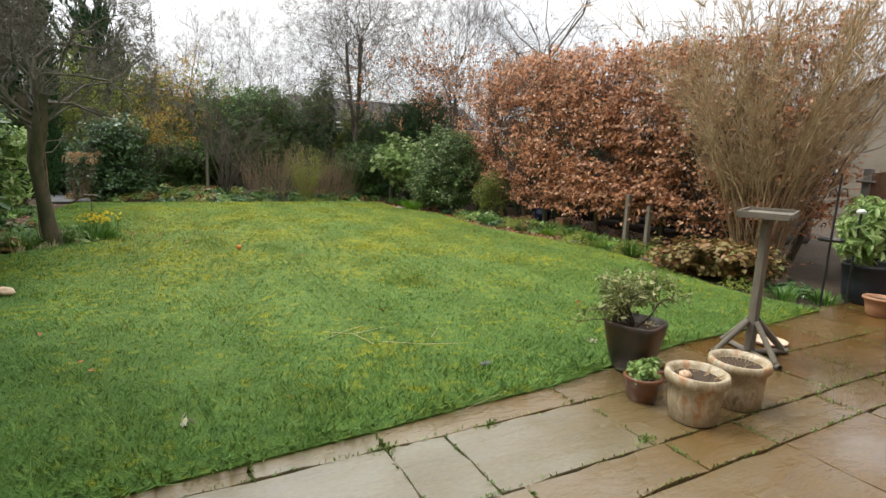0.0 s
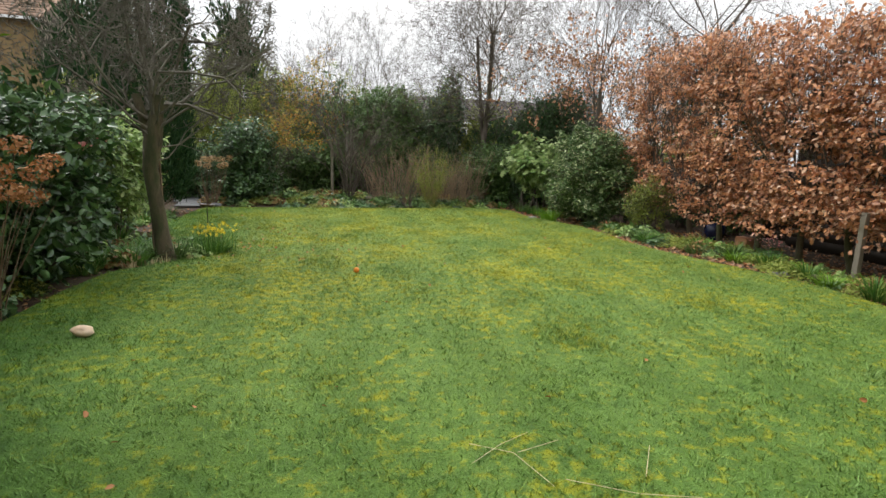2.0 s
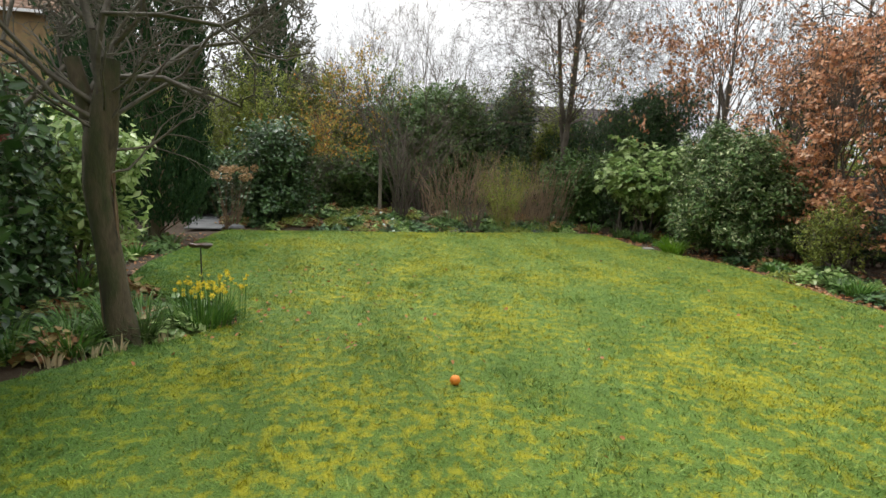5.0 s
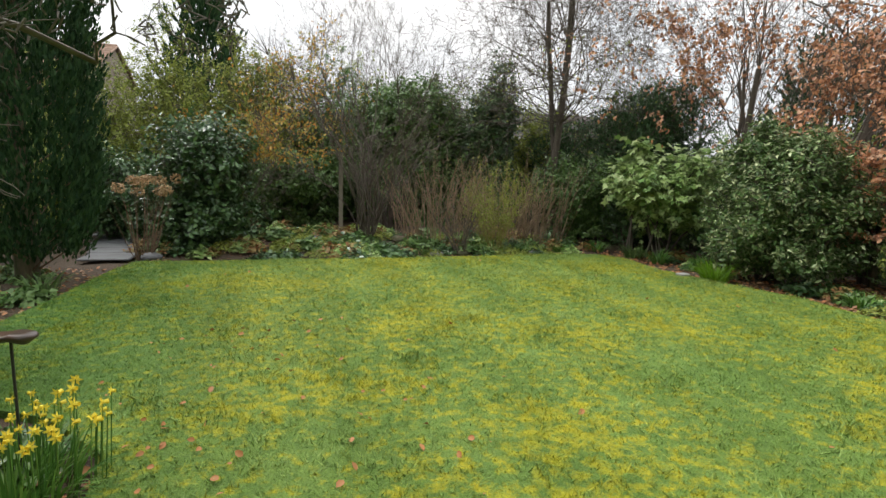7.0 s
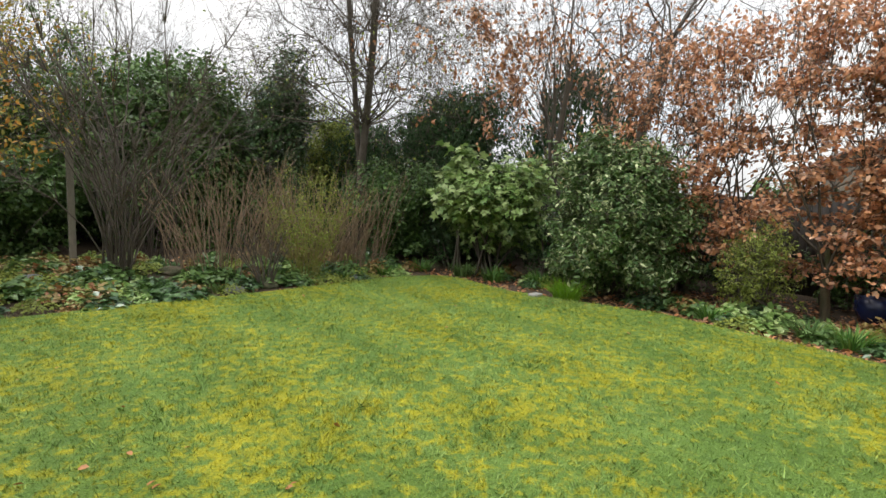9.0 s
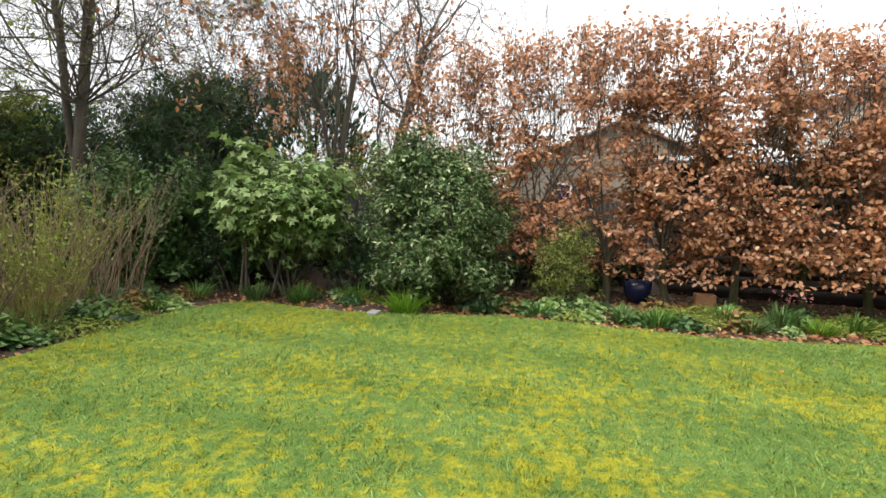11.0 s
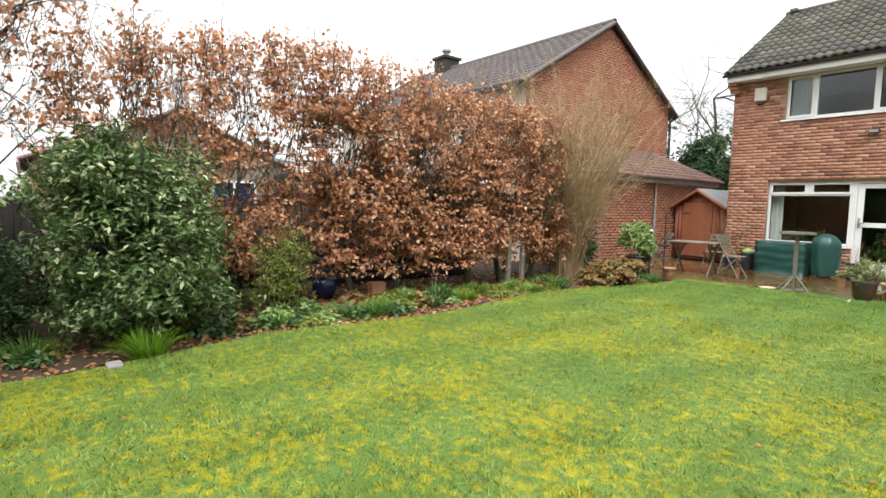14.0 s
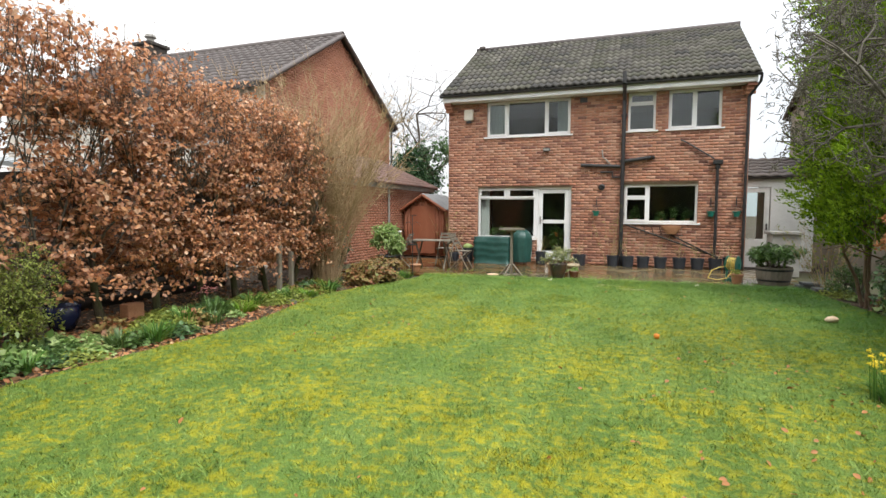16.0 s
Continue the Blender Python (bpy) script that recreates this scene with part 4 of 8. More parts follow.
def roof_trim():
    t = tagged(thing("trim", (0, 0, 4.6), "white fascia with a black gutter under the tiles", "trim"), kind="structure")
    part("fascia", bevel(boxes((-4.80, 3.27, 0.30, 0.325, 4.60, 4.775)), 0.004), mat_white, t)
    part("soffit", boxes((-4.78, 3.26, -0.005, 0.299, 4.60, 4.612)), mat_white, t)
    bm = bmesh.new()
    R = 0.055
    ring = [(0.39 + R * math.cos(a), 4.775 + R * math.sin(a)) for a in np.linspace(math.pi, 2 * math.pi, 9)]
    ring += [(0.39 + 0.8 * R * math.cos(a), 4.778 + 0.8 * R * math.sin(a)) for a in np.linspace(2 * math.pi, math.pi, 9)]
    A = [bm.verts.new((-4.88, y, z)) for y, z in ring]
    B = [bm.verts.new((3.34, y, z)) for y, z in ring]
    n = len(ring)
    for i in range(n):
        bm.faces.new((A[i], A[(i + 1) % n], B[(i + 1) % n], B[i]))
    bm.faces.new(A[::-1])
    bm.faces.new(B)
    part("gutter", bm, mat_black, t)
    bm2 = turned([(0.09, 0), (0.09, 8.2)], (0, 0, 0), 10, m=Matrix.Translation((-4.88, -3.26, 7.09)) @ Matrix.Rotation(math.pi / 2, 4, 'Y') @ Matrix.Scale(1, 4))
    part("ridge_cap", bm2, mat_tile_j, t, smooth=True)
    for s, x in ((1, 3.26), (-1, -4.80)):
        # stepped brick corbel at the eaves
        part("corbel", bevel(boxes((x - 0.22 if s > 0 else x, x if s > 0 else x + 0.22, 0.002, 0.28, 4.52, 4.598), (x - 0.22 if s > 0 else x, x if s > 0 else x + 0.22, 0.002, 0.20, 4.44, 4.518), (x - 0.22 if s > 0 else x, x if s > 0 else x + 0.22, 0.002, 0.12, 4.36, 4.438)), 0.004), mat_brick, t)
    part("flashing", bevel(boxes((3.0, 3.2, -3.4, -3.1, 7.1, 7.2)), 0.02), mat_tile_j, t)


roof_trim()


def pipe(name, pts, r, label, mat=None, cat="pipe", clips=()):
    p = thing(name, pts[0], label, cat)
    segs = [(a, b, r, r) for a, b in zip(pts, pts[1:])]
    part_np("pipe_run", tubes(segs, 12), mat or mat_black, p, smooth=True)
    col = [((q[0], q[1], q[2] - 0.035), (q[0], q[1], q[2] + 0.035), r * 1.3, r * 1.3) for q in clips]
    for q in col:
        part_np("collar", tubes([q], 12), mat or mat_black, p)
    return p


pipe("soil_pipe", [(-1.76, 0.09, 0.0), (-1.76, 0.09, 4.4), (-1.76, 0.47, 4.75), (-1.76, 0.47, 5.05)], 0.052, "black vertical soil pipe fixed to the brick wall", clips=[(-1.76, 0.09, z) for z in (0.3, 1.4, 2.45, 2.8, 4.0)])
pipe("waste_pipe", [(-0.67, 0.07, 2.72), (-1.70, 0.07, 2.66)], 0.048, "black waste pipe across the brick wall", clips=[])
pipe("waste_pipe", [(-1.80, 0.07, 2.80), (-2.45, 0.07, 2.88), (-2.52, -0.02, 2.88)], 0.048, "black waste pipe across the brick wall")
pipe("waste_pipe", [(-1.18, 0.04, 2.52), (-1.5, 0.04, 2.52), (-1.5, 0.04, 2.38), (-1.7, 0.05, 2.38)], 0.022, "thin black waste pipe on the wall")
pipe("waste_pipe", [(-1.22, 0.03, 3.12), (-1.24, 0.03, 2.93), (-1.42, 0.03, 2.76), (-1.45, 0.03, 2.68)], 0.016, "thin grey overflow pipe on the wall", mat_concrete)
rain = pipe("drain_pipe", [(-4.03, 0.07, 2.66), (-4.03, 0.07, 0.12)], 0.036, "black drain pipe with a hopper head", clips=[(-4.03, 0.07, 1.3), (-4.03, 0.07, 2.2)])
part("hopper", bevel(boxes((-4.14, -3.92, 0.0, 0.16, 2.66, 2.76), (-4.08, -3.98, 0.02, 0.13, 2.55, 2.66)), 0.008), mat_black, rain)
pipe("waste_pipe", [(-3.16, 0.04, 3.30), (-3.3, 0.04, 3.24), (-3.95, 0.06, 2.80)], 0.02, "thin black sloping waste pipe on the wall")
pipe("drain_pipe", [(-4.86, 0.39, 4.72), (-4.86, 0.30, 4.6), (-4.66, 0.06, 4.3), (-4.66, 0.06, 0.02)], 0.034, "black corner downpipe of the gutter", clips=[(-4.66, 0.06, 3.4), (-4.66, 0.06, 1.6)])


def wall_things():
    a = thing("alarm_box", (2.56, 0, 4.04), "pale grey alarm box on the brick wall", "alarm box")
    part("case", bevel(boxes((2.43, 2.70, 0.001, 0.09, 4.10, 4.42)), 0.02, 2), mat_cream, a)
    part("strobe", bevel(boxes((2.49, 2.64, 0.001, 0.07, 4.03, 4.10)), 0.01), mat_black, a)
    l = thing("security_light", (0.27, 0, 3.16), "small black security light on the wall", "lamp")
    part("bracket", boxes((0.23, 0.31, 0.001, 0.04, 3.15, 3.24)), mat_black, l)
    part("housing", bevel(boxes((0.17, 0.37, 0.03, 0.13, 3.13, 3.22)), 0.015, 2), mat_black, l)
    part("glass", boxes((0.19, 0.35, 0.131, 0.134, 3.145, 3.205)), mat_concrete, l)
    v = thing("wall_vent", (-1.23, 0, 2.12), "round black extractor vent in the wall", "vent")
    part("cowl", turned([(0.085, 0), (0.085, 0.03), (0.06, 0.045), (0.055, 0.02)], (0, 0, 0), 20, m=Matrix.Translation((-1.23, 0.0, 2.12)) @ Matrix.Rotation(-math.pi / 2, 4, 'X')), mat_black, v)
    part("slat", boxes(*[(-1.275, -1.185, 0.02, 0.035, 2.09 + 0.03 * i, 2.10 + 0.03 * i) for i in range(3)]), mat_black, v)
    air = thing("air_brick", (-0.7, 0, 4.44), "dark air brick under the eaves", "vent")
    part("grille", bevel(boxes((-0.80, -0.60, 0.001, 0.012, 4.42, 4.55)), 0.003), mat_black, air)


wall_things()


def wall_pot(x, z, bracket=True):
    p = thing("wall_pot", (x, 0, z - 0.08), "small green pot hung on the brick wall", "plant pot", "green wall pots")
    part("pot_body", turned([(0.06, 0), (0.085, 0.10), (0.10, 0.12), (0.10, 0.14), (0.085, 0.14)], (x, 0.105, z - 0.08), 14), mat_greenplastic, p)
    if bracket:
        part_np("hook", tubes([((x, 0.02, z + 0.18), (x, 0.02, z + 0.42), 0.012, 0.012), ((x, 0.02, z + 0.40), (x, 0.1, z + 0.36), 0.008, 0.008)], 6), mat_black, p)
    part_np("wire", tubes([((x, 0.02, z + 0.2), (x - 0.09, 0.105, z + 0.05), 0.003, 0.003), ((x, 0.02, z + 0.2), (x + 0.09, 0.105, z + 0.05), 0.003, 0.003)], 4), mat_black, p)


for x in (-1.10, -3.91, -4.49):
    wall_pot(x, 1.42)


def trough():
    t = thing("hanging_trough", (-3.0, 0, 0.9), "weathered terracotta half basket on the wall", "plant pot")
    part("trough_body", turned([(0.10, 0), (0.2, 0.12), (0.24, 0.2), (0.24, 0.22), (0.2, 0.22)], (-3.0, 0.12, 0.88), 16, 0.45), mat_terra_plain, t)
    s = thing("trellis", (-1.9, 0.1, 1.1), "folded dark wooden trellis leaning on the wall", "trellis")
    L = [((-1.85, 0.05, 1.12), (-4.1, 0.22, 0.32), 0.022, 0.022), ((-2.9, 0.05, 0.9), (-4.1, 0.3, 0.3), 0.02, 0.02)]
    part_np("lath", tubes(L, 4), mat_darkwood, s)
    part_np("cross_lath", tubes([((-2.1 - 0.2 * i, 0.03, 1.15 - 0.02 * i), (-2.2 - 0.2 * i, 0.03, 0.85 - 0.02 * i), 0.008, 0.008) for i in range(6)] + [((-2.0, 0.03, 1.12), (-3.3, 0.03, 1.05), 0.008, 0.008), ((-2.0, 0.03, 0.9), (-3.3, 0.03, 0.84), 0.008, 0.008)], 4), mat_darkwood, s)


trough()


def side_porch():
    tagged(part("wall_porch", boxes((-6.4, -5.42, -2.6, -0.9, -0.1, 2.32), (-5.42, -4.73, -0.98, -0.9, 2.12, 2.32)), mat_whitewall), "white painted porch wall beside the house", "wall", kind="structure")
    d = tagged(thing("door_2", (-5.1, -0.95, 0), "grey-white glazed side door, closed", "door"), kind="structure")
    part("leaf", bevel(boxes((-5.40, -5.28, -0.97, -0.92, 0, 2.1), (-4.86, -4.74, -0.97, -0.92, 0, 2.1), (-5.28, -4.86, -0.97, -0.92, 1.98, 2.1), (-5.28, -4.86, -0.97, -0.92, 0, 0.75)), 0.004), mat_whitewall, d)
    g = part("pane", boxes((-5.28, -4.86, -0.95, -0.944, 0.75, 1.98)), mat_glass, d)
    part("door_handle", boxes((-5.36, -5.33, -0.92, -0.88, 1.0, 1.16)), mat_black, d)
    roof_slope("roof_porch", "dark tiled lean-to roof over the side porch", "roof", -6.6, -4.74, (-0.78, 2.38), (-2.6, 3.0), mat_tile_j, 6, 6)


side_porch()


def gable_house(nm, x0, x1, y0, y1, ze, zr, mat_wall, mat_roof, label, brick_face=None, cols=30, rows=12, windows=(), far=False, mat_front=None):
    """A house with its gables at x0 and x1."""
    h = thing(nm, ((x0 + x1) / 2, (y0 + y1) / 2, 0), label, "house")
    ym = (y0 + y1) / 2
    bm = bmesh.new()
    ring = [(y0, -0.1), (y1, -0.1), (y1, ze), (ym, zr - 0.08), (y0, ze)]
    a = [bm.verts.new((x0, y, z)) for y, z in ring]
    b = [bm.verts.new((x1, y, z)) for y, z in ring]
    bm.faces.new(a)
    bm.faces.new(b[::-1])
    n = len(ring)
    for i in range(n):
        bm.faces.new((a[i], b[i], b[(i + 1) % n], a[(i + 1) % n]))
    bmesh.ops.recalc_face_normals(bm, faces=bm.faces[:])
    part("wall", bm, mat_wall, h)
    if mat_front:
        part("front_wall", boxes((x0 + 0.02, x1 - 0.02, y0 - 0.02, y0 - 0.004, -0.1, ze - 0.1)), mat_front, h)
        part("front_wall", boxes((x0 + 0.02, x1 - 0.02, y1 + 0.004, y1 + 0.02, -0.1, ze - 0.1)), mat_front, h)
    for (ya, yb) in ((y0 - 0.35, ym), (y1 + 0.35, ym)):
        s = 1 if ya < ym else -1
        slope = (zr - ze) / (ym - y0)
        za = zr - slope * abs(ym - ya)
        L = math.hypot(yb - ya, zr - za)
        uv = np.array([0, (yb - ya) / L, (zr - za) / L])
        un = np.array([0, -uv[2] * s, abs(uv[1])])
        w, ex = (x1 - x0 + 0.3) / cols, L / rows
        Vs, Fs = [], []
        seg = 4
        T = []
        for v, lift in ((0, -0.01), (0, 0.05), (ex * 1.05, 0.02)):
            for i in range(seg + 1):
                T.append((w * i / seg, v, lift + 0.03 * (1 - math.cos(2 * math.pi * i / seg)) * 0.5))
        T = np.array(T)
        F = np.array([(k * (seg + 1) + i, k * (seg + 1) + i + 1, (k + 1) * (seg + 1) + i + 1, (k + 1) * (seg + 1) + i) for k in range(2) for i in range(seg)])
        base = np.array([x0 - 0.15, ya, za])
        for j in range(rows):
            for i in range(cols):
                Vs.append(base + np.array([1.0, 0, 0]) * (T[:, 0:1] + w * i) + uv * (T[:, 1:2] + ex * j) + un * T[:, 2:3])
                Fs.append(F + len(T) * (j * cols + i))
        part_np("roof_tile", (np.concatenate(Vs), np.concatenate(Fs)), mat_roof, h, kind="stuff")
        for x in (x0 - 0.15, x1 + 0.15):
            part_np("verge", tubes([((x, ya, za), (x, yb, zr), 0.07, 0.07)], 4), mat_roof, h)
        part("gutter", boxes((x0 - 0.1, x1 + 0.1, ya - 0.05, ya + 0.05, za - 0.09, za)), mat_white if far else mat_black, h)
    part_np("ridge", tubes([((x0 - 0.15, ym, zr + 0.03), (x1 + 0.15, ym, zr + 0.03), 0.1, 0.1)], 6), mat_roof, h)
    for (face, p0, p1, z0, z1) in windows:
        win = thing("window", (0, 0, 0), "white framed house window", "window")
        del win["category"]
        if face == "x0":
            X = x0 - 0.03
            F0 = boxes((X, X + 0.05, p0, p1, z0, z0 + 0.08), (X, X + 0.05, p0, p1, z1 - 0.08, z1), (X, X + 0.05, p0, p0 + 0.08, z0, z1), (X, X + 0.05, p1 - 0.08, p1, z0, z1), (X, X + 0.05, (p0 + p1) / 2 - .04, (p0 + p1) / 2 + .04, z0, z1))
            P0 = boxes((X + 0.015, X + 0.028, p0, p1, z0, z1))
        elif face == "x1":
            X = x1 + 0.03
            F0 = boxes((X - 0.05, X, p0, p1, z0, z0 + 0.08), (X - 0.05, X, p0, p1, z1 - 0.08, z1), (X - 0.05, X, p0, p0 + 0.08, z0, z1), (X - 0.05, X, p1 - 0.08, p1, z0, z1), (X - 0.05, X, (p0 + p1) / 2 - .04, (p0 + p1) / 2 + .04, z0, z1))
            P0 = boxes((X - 0.028, X - 0.015, p0, p1, z0, z1))
        else:
            Y = y0 - 0.05 if face == "y0" else y1 + 0.05
            F0 = boxes((p0, p1, Y - 0.025, Y + 0.025, z0, z0 + 0.08), (p0, p1, Y - 0.025, Y + 0.025, z1 - 0.08, z1), (p0, p0 + 0.08, Y - 0.025, Y + 0.025, z0, z1), (p1 - 0.08, p1, Y - 0.025, Y + 0.025, z0, z1), ((p0 + p1) / 2 - .04, (p0 + p1) / 2 + .04, Y - 0.025, Y + 0.025, z0, z1))
            P0 = boxes((p0, p1, Y - 0.012, Y + 0.012, z0, z1))
        del win["label"]
        win.parent = h
        win.location = -h.location
        part("window_frame", F0, mat_white, win)
        part("pane", P0, mat_bluepot if far else mat_darkglass, win)
    return h


mat_darkglass = surface("dark_window", [(0.02, 0.024, 0.028), (0.035, 0.04, 0.045)], 2, 0.06, 0, 20)


def bricks_on_x(x, y0, y1, z0, z1, out, limit=None, L=0.225, H=0.075):
    """Bricks on a wall that faces -x (out < 0) or +x."""
    rows = []
    k = 0
    z = z0
    while z < z1:
        y = y0 - (L / 2 if k % 2 else 0)
        while y < y1:
            a, b = max(y, y0) + 0.005, min(y + L, y1) - 0.005
            if b - a > 0.03 and (limit is None or limit((a + b) / 2, z + H)):
                rows.append((x, x + out, a, b, z + 0.005, z + H - 0.005) if out > 0 else (x + out, x, a, b, z + 0.005, z + H - 0.005))
            y += L
        z += H
        k += 1
    return boxes_np(rows)


# the neighbour's house beyond the hedge
GN = 6.65
nb = gable_house("neighbour_house", GN, 16.6, -3.03, 3.97, 4.76, 6.84, mat_redbrick, mat_tile_j, "two-storey red-brick house with a dark grey tiled roof", cols=34, rows=13, windows=[("y1", 7.2, 8.6, 3.2, 4.3), ("y1", 9.6, 11.2, 3.2, 4.3), ("y1", 7.3, 8.4, 0.1, 2.1), ("y1", 9.0, 10.1, 0.8, 2.1)], mat_front=mat_cream)
part_np("brick", bricks_on_x(GN - 0.003, -3.03, 3.97, 0.0, 6.84, -0.004, lambda y, z: z < 6.80 - abs(y - 0.47) * 0.594), mat_redbrick, nb, kind="stuff")
part_np("downpipe", tubes([((GN - 0.1, -3.3, 4.7), (GN - 0.05, -3.1, 4.4), 0.04, 0.04), ((GN - 0.05, -3.1, 4.4), (GN - 0.05, -3.1, 0), 0.04, 0.04)], 8), mat_black, nb)
ch = thing("chimney", (14.4, 0.5, 6.6), "", "")
ch.parent = nb
ch.location = Vector((14.4, 0.5, 6.6)) - nb.location
part("chimney_stack", bevel(boxes((14.05, 14.75, 0.1, 0.85, 6.5, 7.25), (13.98, 14.82, 0.03, 0.92, 7.25, 7.36)), 0.01), mat_darkwood, ch)
part("chimney_pot", turned([(0.14, 0), (0.12, 0.2), (0.2, 0.24), (0.17, 0.33), (0.05, 0.36)], (14.4, 0.5, 7.36), 14), mat_concrete, ch)


def garage():
    g = thing("garage", (6.2, -0.4, 0), "red-brick garage with a hipped brown tiled roof", "garage")
    x0, x1, y0, y1, ze = 5.2, 8.0, -3.4, 2.6, 2.15
    part("wall", boxes((x0, x1, y0, y1, -0.1, ze)), mat_mortar, g)
    part_np("brick", bricks_on_x(x0 - 0.003, y0, y1, 0.0, 2.1, -0.005), mat_redbrick, g, kind="stuff")
    r = boxes_np([(a, a + 0.215, y1 + 0.003, y1 + 0.013, z + 0.005, z + 0.07) for k, z in enumerate(np.arange(0, 2.09, 0.075)) for a in np.arange(x0 + (0.11 if k % 2 else 0), x1 - 0.2, 0.225)])
    part_np("brick", r, mat_redbrick, g, kind="stuff")
    part("fascia", boxes((x0 - 0.16, x1 + 0.1, y0 - 0.16, y1 + 0.16, ze, ze + 0.13)), mat_concrete, g)
    ex0, ex1, ey0, ey1, zz = x0 - 0.25, x1 + 0.2, y0 - 0.25, y1 + 0.25, ze + 0.13
    xr, zr = (ex0 + ex1) / 2, ze + 1.05
    ya, yb = ey0 + 1.5, ey1 - 1.5
    # tile courses as stepped bands
    V, F = [], []
    n = 9

    def band(A, B, C, D, nb_):
        for k in range(nb_):
            t0, t1 = k / nb_, (k + 1) / nb_
            p = [A + (D - A) * t0, B + (C - B) * t0, B + (C - B) * t1, A + (D - A) * t1]
            nn = (B - A).cross(D - A).normalized()
            if nn.z < 0:
                nn = -nn
            L = (p[1] - p[0]).length
            m = max(1, int(L / 0.3))
            for i in range(m):
                s0, s1 = i / m, (i + 1) / m
                sm = (s0 + s1) / 2
                q = []
                for s in (s0, sm, s1):
                    q.append(p[0] + (p[1] - p[0]) * s + nn * (0.045 + (0.03 if s == sm else 0)))
                    q.append(p[3] + (p[2] - p[3]) * s + nn * (0.015 + (0.03 if s == sm else 0)))
                    q.append(p[0] + (p[1] - p[0]) * s - nn * 0.005)
                o = len(V)
                V.extend(q)
                F.extend([(o, o + 3, o + 4, o + 1), (o + 3, o + 6, o + 7, o + 4), (o + 2, o + 5, o + 3, o), (o + 5, o + 8, o + 6, o + 3)])
    vec = lambda x, y, z: Vector((x, y, z))
    R0, R1 = vec(xr, ya, zr), vec(xr, yb, zr)
    c00, c10, c11, c01 = vec(ex0, ey0, zz), vec(ex1, ey0, zz), vec(ex1, ey1, zz), vec(ex0, ey1, zz)
    band(c00, c01, R1, R0, n)
    band(c11, c10, R0, R1, n)
    band(c01, c11, R1, R1, n)
    band(c10, c00, R0, R0, n)
    part_np("roof_tile", (np.array([tuple(v) for v in V]), np.array(F)), mat_tile_red, g, kind="stuff")
    part_np("hip_cap", tubes([(tuple(a), tuple(b), 0.07, 0.07) for a, b in ((c00, R0), (c01, R1), (c11, R1), (c10, R0), (R0, R1))], 6), mat_tile_red, g)
    part_np("downpipe", tubes([((x0 - 0.06, 0.1, ze), (x0 - 0.06, 0.1, 0), 0.035, 0.035)], 8), mat_concrete, g)


garage()

gable_house("neighbour_house", -17, -7.2, -7.2, 2.3, 5.0, 6.8, mat_greywall, mat_tile_j, "neighbouring house with a dull brown rendered gable", cols=20, rows=10)
mat_dullbrick = surface("dull_brick", [(0.16, 0.11, 0.055), (0.25, 0.17, 0.08), (0.17, 0.15, 0.07)], 3, 0.9, 0.3, 50)
gable_house("distant_house", -24, -12, 26.4, 31.9, 5.85, 7.3, mat_greywall, mat_tile_old, "distant house with a brown pantile roof", cols=34, rows=11, far=True, windows=[("x1", 27.6, 28.6, 3.6, 4.7)], mat_front=mat_dullbrick)
gable_house("distant_house", -24, -12, 38.9, 47.8, 5.8, 7.7, mat_greywall, mat_tile_old, "distant house with a grey rendered gable", cols=30, rows=11, far=True, windows=[("x1", 40.2, 41.2, 3.9, 5.1), ("x1", 44.2, 45.6, 3.9, 5.1), ("x1", 40.2, 41.4, 1.2, 2.4)], mat_front=mat_greywall)
gable_house("distant_house", -10.5, 3.5, 40, 46.5, 3.1, 4.6, mat_greywall, mat_tile_j, "distant low house with a long grey roof", cols=44, rows=9, far=True, windows=[("y0", -9 + 2.8 * i, -7.4 + 2.8 * i, 1.6, 2.7) for i in range(4)])
gable_house("distant_house", 5.2, 19.5, 38, 44.5, 3.6, 5.2, mat_greywall, mat_tile_j, "distant low house with a long grey roof", cols=44, rows=9, far=True, windows=[("y0", 6.4 + 3 * i, 8.2 + 3 * i, 1.9, 3.1) for i in range(4)])
gable_house("distant_house", 17, 28, 6, 14, 2.6, 4.4, mat_greywall, mat_tile_red, "low house beyond the hedge with a brown roof", cols=30, rows=9, far=True, windows=[("x0", 7.4, 9.0, 1.0, 2.1), ("x0", 11, 12.4, 1.0, 2.1)])


def outbuilding():
    o = thing("outbuilding", (6.6, 8.4, 0), "dark timber outbuilding with a low felt roof", "outbuilding")
    rows = []
    x0, x1, y0, y1 = 5.35, 7.8, 6.9, 10.2
    for i, z in enumerate(np.arange(0.0, 1.95, 0.15)):
        rows.append((x0 - 0.012, x0 + 0.01, y0, y1, z, z + 0.143))
        rows.append((x0, x1, y1 - 0.01, y1 + 0.012, z, z + 0.143))
        rows.append((x0, x1, y0 - 0.012, y0 + 0.01, z, z + 0.143))
    part_np("board", boxes_np(rows), mat_darkwood, o, kind="stuff")
    part("body", boxes((x0 + 0.012, x1, y0 + 0.012, y1 - 0.012, -0.1, 1.95)), mat_darkwood, o)
    bm = bmesh.new()
    q = [(x0 - 0.15, y0 - 0.15, 1.93), (x0 - 0.15, y1 + 0.15, 1.93), (x1 + 0.1, y1 + 0.15, 2.25), (x1 + 0.1, y0 - 0.15, 2.25)]
    a = [bm.verts.new(p) for p in q]
    b = [bm.verts.new((p[0], p[1], p[2] + 0.06)) for p in q]
    bm.faces.new(a[::-1])
    bm.faces.new(b)
    for i in range(4):
        bm.faces.new((a[i], a[(i + 1) % 4], b[(i + 1) % 4], b[i]))
    part("roof", bm, mat_felt, o)


outbuilding()


